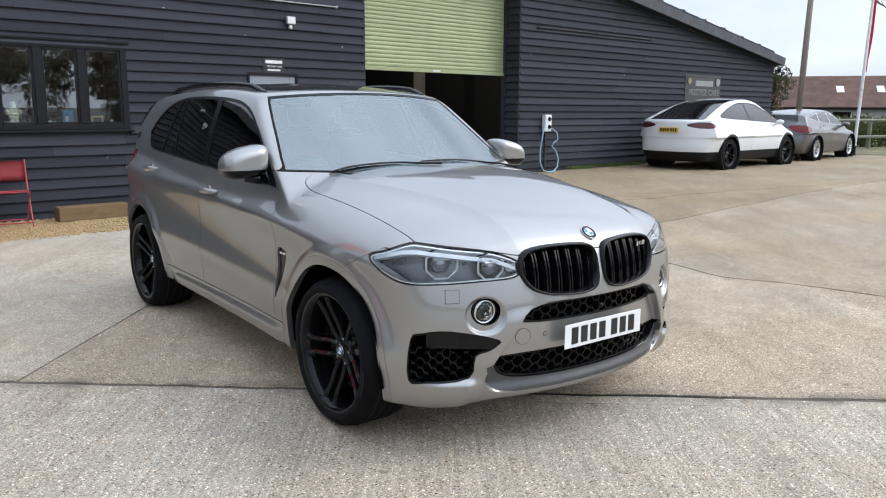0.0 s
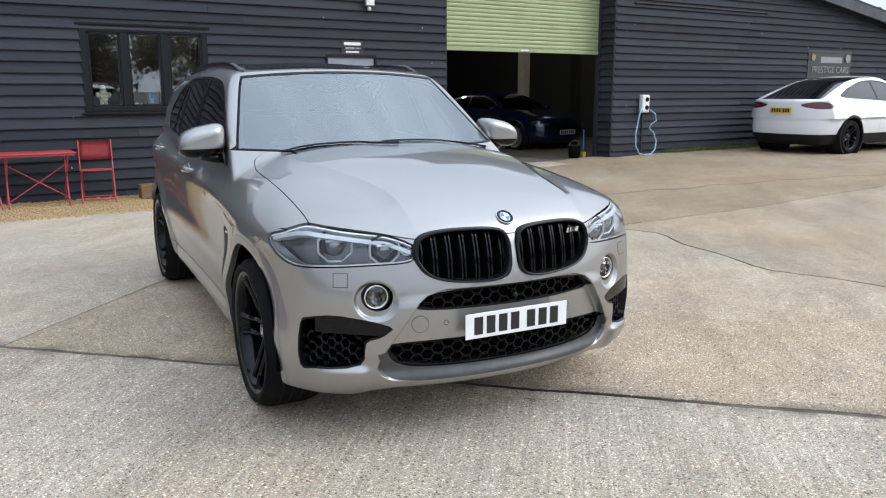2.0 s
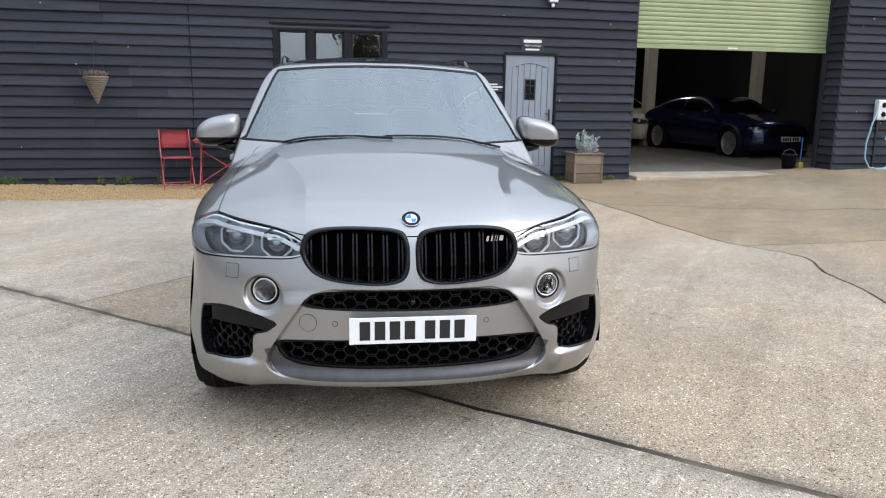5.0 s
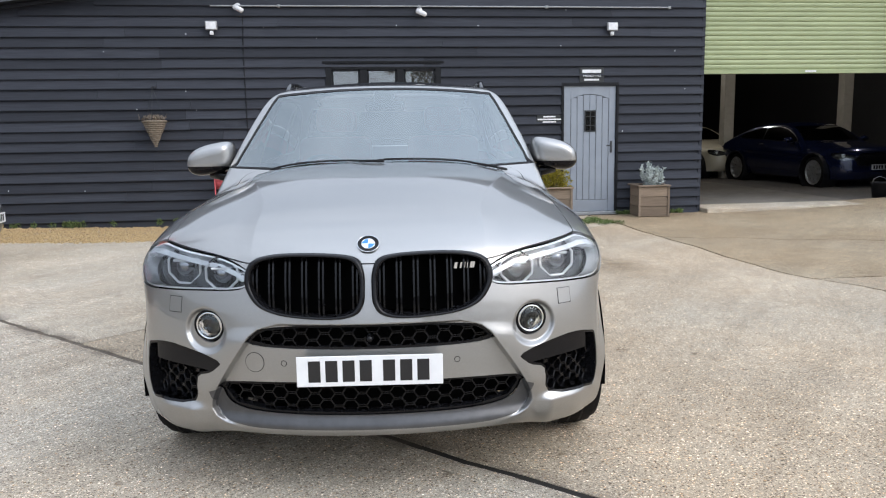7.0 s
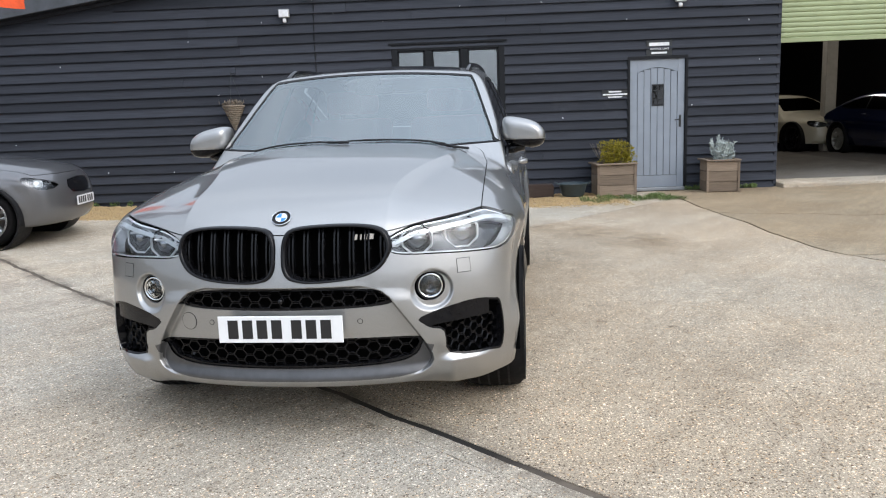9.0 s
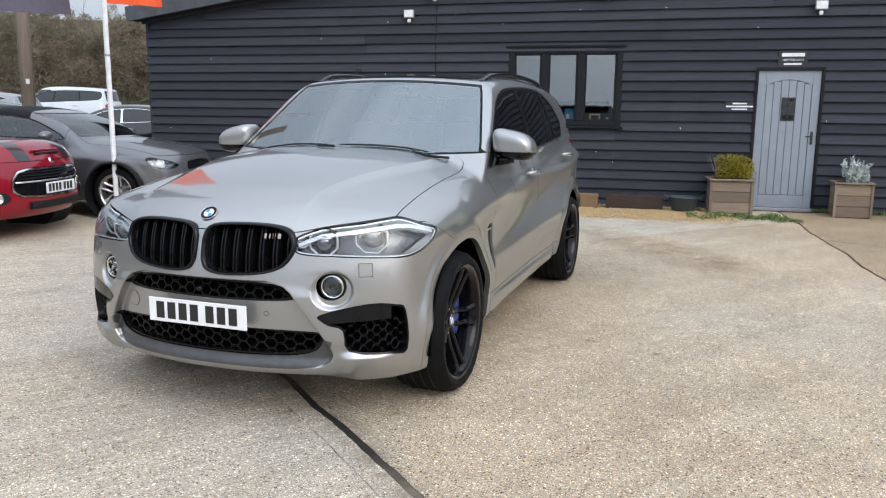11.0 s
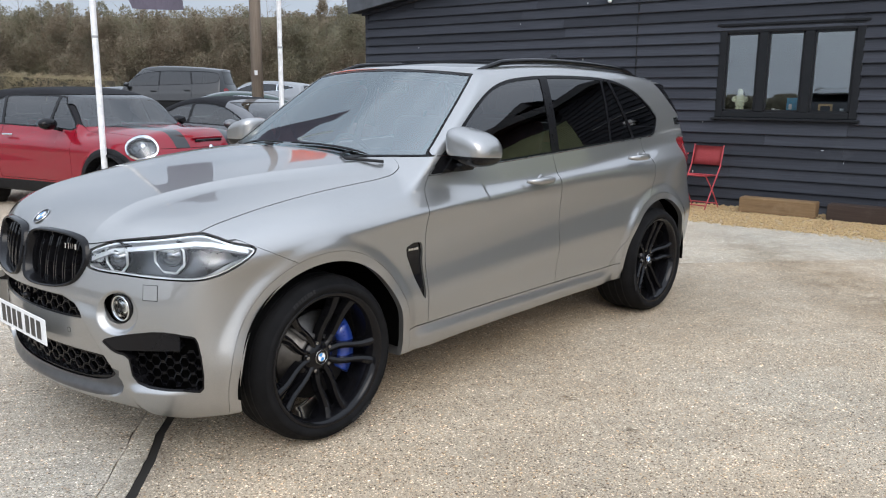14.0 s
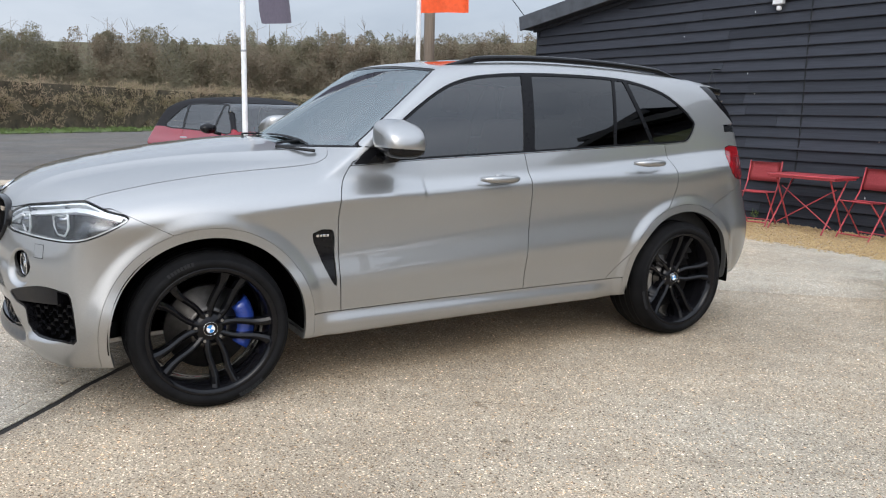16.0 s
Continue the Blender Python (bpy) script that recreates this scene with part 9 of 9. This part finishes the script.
def bare_tree(m, height, seed, label, spread=0.55, levels=5):
    t = thing("tree", m, label, "tree", "bare trees")
    rng = random.Random(seed)
    trunk, crown = bmesh.new(), bmesh.new()

    def grow(p, d, ln, r, lev):
        q = p + d * ln
        mid = p + d * ln * 0.5 + Vector((rng.uniform(-1, 1), rng.uniform(-1, 1), 0)) * ln * 0.05
        add_tube(trunk if lev > levels - 2 else crown, [p, mid, q], [r, r * 0.85, r * 0.68], 6 if lev > 2 else 4, False)
        if lev == 0:
            return
        for _ in range(rng.choice((2, 3, 3)) if lev > 1 else 4):
            v = (d + Vector((rng.uniform(-1, 1), rng.uniform(-1, 1), rng.uniform(-0.3, 0.6))) * spread).normalized()
            grow(p + d * ln * rng.uniform(0.6, 1.0), v, ln * rng.uniform(0.6, 0.82), r * 0.6, lev - 1)
    grow(Vector((0, 0, -0.1)), Vector((0.03, 0, 1)), height * 0.30, height * 0.022, levels)
    part("trunk", trunk, TWIG, t)
    part("crown", crown, TWIG, t)


def land():
    rng = np.random.default_rng(21)
    # grass verge and hedge along the far side of the car park
    a, b = np.array((-30.0, -6.0)), np.array((-72.0, 46.0))
    d = (b - a) / np.linalg.norm(b - a)
    nrm = np.array((d[1], -d[0]))
    if nrm @ (np.array((5.0, 0.0)) - a) < 0:
        nrm = -nrm
    ln = np.linalg.norm(b - a)
    V, T = grid_xy(0, ln, 0, 4.5, 1.0)
    P = a + V[:, :1] * d + V[:, 1:2] * nrm
    g = flat_mesh("grass_verge", np.concatenate([P, V[:, 2:]], 1), T, plain("rough_grass", (0.085, 0.12, 0.03), 0.9, 0, 0, 0.4, 2.0), None, "", 0.012)
    tagged(g, "strip of rough green grass below the hedge", "grass", kind="structure")
    tufts = []
    for _ in range(900):
        p = a + d * rng.uniform(0, ln) + nrm * rng.uniform(0.2, 4.3)
        tufts.append((p[0], p[1], 0.12, 0.35, 0.10))
    twig_stuff("grass", tufts, GRASS_MAT, "rough green grass below the hedge", "grass", 31, 0.12, 14, 0.18)
    spots = []
    for s in np.arange(0, ln, 0.42):
        for _ in range(7):
            p = a + d * (s + rng.uniform(-0.4, 0.4)) - nrm * rng.uniform(0.0, 1.3)
            top = 3.05 + 0.10 * math.sin(s * 0.21) + rng.uniform(-0.12, 0.12)
            z = 0.2 + rng.uniform(0, 1) ** 0.8 * (top - 0.3)
            spots.append((p[0], p[1], z, 0.42, 0.30))
    twig_stuff("hedge", spots, HEDGE, "long brown winter hedge, clipped flat on top", "hedge", 32, 0.13, 52, 0.16)
    # an added upright sheet, dark brown in place of the shade among the twigs
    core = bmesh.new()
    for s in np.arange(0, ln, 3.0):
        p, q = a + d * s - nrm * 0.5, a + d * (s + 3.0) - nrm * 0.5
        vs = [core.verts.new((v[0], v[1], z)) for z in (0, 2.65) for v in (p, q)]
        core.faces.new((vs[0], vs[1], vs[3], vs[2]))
    tagged(part("hedge_shade_sheet", core, plain("hedge_shade", (0.075, 0.060, 0.038), 0.95, 0, 0, 0.5, 2.0)), "dark sheet inside the hedge, coloured as its shade", "hedge", kind="stuff")
    # woods on the rise behind
    spots, trunks = [], []
    eye = np.array((6.0, 1.0))
    for ang in np.arange(-30, 68, 0.62):
        t = (ang + 30) / 98
        for layer in range(2):
            aa = radians(180 - ang + rng.uniform(-0.3, 0.3))
            r = 162 - 25 * t + layer * 12 + rng.uniform(-4, 4)
            x, y = eye[0] + r * math.cos(aa), eye[1] + r * math.sin(aa)
            h = (13.8 + 8.2 * t ** 1.5 + rng.normal(0, 1.0)) * (0.86 + 0.14 * layer)
            w = rng.uniform(2.0, 3.6)
            for k in range(8):
                u, v = rng.uniform(-1, 1), rng.uniform(0.0, 1.0)
                spots.append((x + u * w * 0.8, y + rng.normal(0, 0.8), h * (0.14 + 0.74 * v), w * (1.0 - 0.45 * v * v) * rng.uniform(0.6, 1.0), w * rng.uniform(0.55, 0.9)))
            if layer == 1 and rng.random() < 0.5:
                trunks.append((x, y, h))
    twig_stuff("woods", spots, WOODS, "far belt of leafless brown and olive woods", "woods", 33, 0.21, 340, 0.5, 1.2)
    tb = bmesh.new()
    for x, y, h in trunks:
        hh = h * rng.uniform(1.0, 1.12)
        add_tube(tb, [(x, y, 0), (x + rng.normal(0, 0.2), y, hh * 0.6), (x + rng.normal(0, 0.4), y, hh)], [0.14, 0.07, 0.02], 4, False)
        for _ in range(9):
            z = hh * rng.uniform(0.6, 0.95)
            add_tube(tb, [(x, y, z), (x + rng.normal(0, 1.3), y + rng.normal(0, 1.3), z + hh * rng.uniform(0.03, 0.12))], [0.04, 0.012], 3, False)
    tagged(part("woods_trunks", tb, TWIG), "grey trunks and bare tops of the far woods", "woods", kind="stuff")
    # trees along the lane on the open side of the yard
    spots = []
    for x in np.arange(-60, 62, 2.4):
        y, h = -44 + rng.normal(0, 2.5), rng.uniform(8.0, 10.5) if x > 8 else rng.uniform(0.9, 1.6)
        for k in range(7):
            spots.append((x + rng.normal(0, 1.3), y + rng.normal(0, 1.0), h * rng.uniform(0.12, 0.88), rng.uniform(1.2, 2.2), min(0.5 * h, rng.uniform(1.0, 1.7))))
    twig_stuff("roadside_trees", spots, WOODS, "row of leafless brown trees along the lane", "trees", 38, 0.20, 420, 0.45, 1.2)
    fb = bmesh.new()
    prev = None
    for ang in np.arange(-34, 72, 2.0):
        aa, r = radians(180 - ang), 190 - 25 * (ang + 30) / 98
        x, y = eye[0] + r * math.cos(aa), eye[1] + r * math.sin(aa)
        vs = [fb.verts.new((x, y, 0)), fb.verts.new((x, y, 12.6 + 7.4 * max(0.0, (ang + 30) / 98) ** 1.5))]
        if prev:
            fb.faces.new((prev[0], vs[0], vs[1], prev[1]))
        prev = vs
    tagged(part("backdrop", fb, WOODS), "dense depth of the far woods", "woods", kind="structure")
    # bungalow, fence, shrubs and bare tree past the end of the barn
    roof_mat = plain("brown_roof_tiles", (0.115, 0.068, 0.050), 0.85, 0, 0, 0.3, 1.2, 0.3, 0.3)
    render_mat = plain("white_render", (0.62, 0.61, 0.58), 0.8, 0, 0, 0.06, 0.8)
    for m, L, W, H, R, lab in ((Matrix.Translation((62, 23.5, -0.3)) @ pose(0, 0, 0, 0, 0, -62), 15.0, 8.0, 2.3, 4.3, "white bungalow with a brown tiled roof"), (Matrix.Translation((66, 34.5, -0.3)) @ pose(0, 0, 0, 0, 0, -62), 10.0, 7.0, 2.2, 4.0, "low house with a brown tiled roof")):
        h = thing("house", m, lab, "house", "houses beyond the yard")
        wallp = bmesh.new()
        add_box(wallp, (-L / 2, -W / 2, 0), (L / 2, W / 2, H))
        for sx in (-1, 1):
            vs = [wallp.verts.new(p) for p in ((sx * L / 2, -W / 2, H), (sx * L / 2, W / 2, H), (sx * L / 2, 0, R - 0.1))]
            wallp.faces.new(vs)
        part("wall", wallp, render_mat, h)
        sl = math.hypot(W / 2 + 0.5, R - H + 0.3)
        an = math.degrees(math.atan2(R - H + 0.3, W / 2 + 0.5))
        for sg in (1, -1):
            rf = part("roof", box((-L / 2 - 0.4, 0, 0), (L / 2 + 0.4, sl, 0.10), 0.0, Matrix.Translation((0, 0, R + 0.05)) @ (pose(0, 0, 0) if sg > 0 else pose(0, 0, 0, 0, 0, 180)) @ pose(0, 0, 0, -an, 0, 0)), roof_mat, h)
            if sg < 0:
                for x in (-2.0, 0.6):
                    part("roof_window", box((x, sl * 0.35, 0.101), (x + 0.5, sl * 0.55, 0.14), 0.0, Matrix.Translation((0, 0, R + 0.05)) @ pose(0, 0, 0, 0, 0, 180) @ pose(0, 0, 0, -an, 0, 0)), WHITE_PLASTIC, rf)
            part("gutter", box((-L / 2 - 0.4, sg * (W / 2 + 0.40), H - 0.34), (L / 2 + 0.4, sg * (W / 2 + 0.52), H - 0.20)), FRAME_DARK, h)
        for x in (-5.0, -1.5, 2.5, 5.5):
            if abs(x) < L / 2 - 1:
                wn = part("window", box((x, -W / 2 - 0.03, 0.9), (x + 1.3, -W / 2 + 0.02, 1.9)), WHITE_PLASTIC, h)
                part("pane", box((x + 0.08, -W / 2 - 0.045, 0.98), (x + 1.22, -W / 2 - 0.031, 1.82)), GLASS_BLACK, wn)
        part("chimney", box((L / 4, -0.4, R - 0.5), (L / 4 + 0.7, 0.4, R + 0.9), 0.02), roof_mat, h)
    fe = thing("fence", Matrix.Translation((0, 0, 0.17)), "grey-green post and rail fence beside the lane", "fence")
    pa, pb = Vector((28.5, 12.3, 0)), Vector((39.0, 8.2, 0))
    n = 7
    wood = plain("mossy_fence_wood", (0.19, 0.20, 0.15), 0.85, 0, 0, 0.25, 3.0)
    for i in range(n + 1):
        p = pa.lerp(pb, i / n)
        part("post", box((p.x - 0.06, p.y - 0.06, -0.1), (p.x + 0.06, p.y + 0.06, 1.18), 0.008), wood, fe)
    for z in (0.45, 1.05):
        part("rail", tube([(pa.x, pa.y - 0.08, z), (pb.x, pb.y - 0.08, z)], 0.055, 6), wood, fe)
    sp = []
    for _ in range(260):
        t = rng.uniform(0, 1)
        p = np.array(pa)[:2] * (1 - t) + np.array(pb)[:2] * t
        sp.append((p[0] + rng.uniform(0.5, 3.0), p[1] + rng.uniform(0.3, 2.5), 0.2 + rng.uniform(0.1, 1.0), 0.40, 0.30))
    twig_stuff("shrubs", sp, foliage_mat("shrub_row", [(0.06, 0.075, 0.03), (0.10, 0.11, 0.045), (0.13, 0.10, 0.06)]), "rough green shrubs behind the fence", "shrub", 34, 0.085, 60, 0.4)
    V, T = grid_xy(27.0, 44.0, 7.2, 16.0, 1.0)
    tagged(flat_mesh("grass_bank", V, T, plain("bank_grass", (0.13, 0.12, 0.055), 0.9, 0, 0, 0.4, 2.0), None, "", 0.015), "rough grass below the fence", "grass", kind="structure")
    sp = [(49 + rng.uniform(-0.8, 0.8), 23.6 + rng.uniform(-0.8, 0.8), rng.uniform(0.8, 4.0), 0.7, 0.6) for _ in range(40)]
    ev = thing("tree", Matrix.Translation((0, 0, 0)), "dark evergreen tree in front of the house", "tree")
    part("trunk", tube([(49, 23.6, 0), (49, 23.6, 3.6)], [0.16, 0.06], 8), TWIG, ev)
    cr = twig_stuff("crown", sp, foliage_mat("evergreen", [(0.07, 0.075, 0.045), (0.11, 0.105, 0.065), (0.14, 0.115, 0.08)]), "", "", 35, 0.15, 70, 0.4)
    cr.parent = ev
    for k in ("label", "category", "kind"):
        if k in cr:
            del cr[k]
    bare_tree(Matrix.Translation((38.0, 11.9, 0.1)), 9.0, 3, "bare winter tree beside the lane", 0.75)
    # weeds at the foot of the barn
    sp = [(rng.uniform(14.4, 17.5), 11.64 + rng.uniform(-0.12, 0.05), 0.20, 0.10, 0.05) for _ in range(120)]
    sp += [(rng.uniform(-3.8, 1.0), 11.70 + rng.uniform(-0.03, 0.03), 0.09, 0.05, 0.05) for _ in range(26)]
    sp += [(rng.uniform(5.5, 6.9), 10.62 + rng.uniform(-0.22, 0.22) + 0.22 * (rng.random() < 0.2), 0.02, 0.09, 0.03) for _ in range(45)]
    sp += [(rng.uniform(7.3, 8.6), 11.70, 0.03, 0.06, 0.03) for _ in range(24)]
    twig_stuff("weeds", sp, GRASS_MAT, "grass and weeds along the foot of the wall", "weeds", 36, 0.035, 40, 0.15)


# ---- put the place together ----
ground()
barn()
suv(Matrix.Translation((3.173, 4.566, 0)) @ Matrix.Rotation(math.atan2(-0.9961, -0.0882), 4, "Z"))
small_car(Matrix.Translation((18.88, 10.18, 0.165)), CROSSOVER, "white electric crossover with black roof, parked along the barn", PAINT_WHITE)
small_car(Matrix.Translation((23.95, 10.30, 0.17)) @ pose(0, 0, 0, 0, 0, 3), ESTATE, "dark grey compact estate car with silver wheels", PAINT_GUNMETAL)
small_car(Matrix.Translation((13.55, 16.48, 0.066)) @ pose(0, 0, 0, 0, 0, -85.5), COUPE, "dark blue coupe with multi-spoke wheels inside the hall", PAINT_BLUE)
small_car(at_wheel(11.95, 19.0, -74, COUPE, 0.066), dict(COUPE, rim_mat=BLACK_GLOSS, spokes=5, twin=True), "cream coupe at the back of the hall", PAINT_CREAM)
small_car(at_wheel(-1.62, 7.66, 5, CABRIO), CABRIO, "grey convertible with a black canvas hood", PAINT_GUNMETAL)
small_car(at_wheel(-2.15, 5.52, 10, HATCH) @ Matrix.Scale(1.06, 4), HATCH, "bright red small convertible with a black canvas hood", PAINT_RED)
for x, y, deg, p, paint, lab in ((-15.8, 15.1, 219, OFFROADER, PAINT_BLACK, "dark grey off-road estate in the car park"), (-7.6, 11.2, 232, COUPE, PAINT_GREEN, "dark green low coupe in the car park"),
                                    (-15.9, 19.3, 195, ESTATE, PAINT_SILVER, "silver-grey estate car in the car park"), (-17.4, 25.1, 195, OFFROADER, PAINT_PALE, "pale silver off-road estate in the car park"), (-6.95, 14.9, 205, SALOON, PAINT_BLACK, "black saloon with chrome window trim beside the barn")):
    small_car(Matrix.Translation((x, y, float(rise(x, y)) - 0.02)) @ pose(0, 0, 0, 0, 0, deg), p, lab, paint, "cars in the car park")
props()
land()
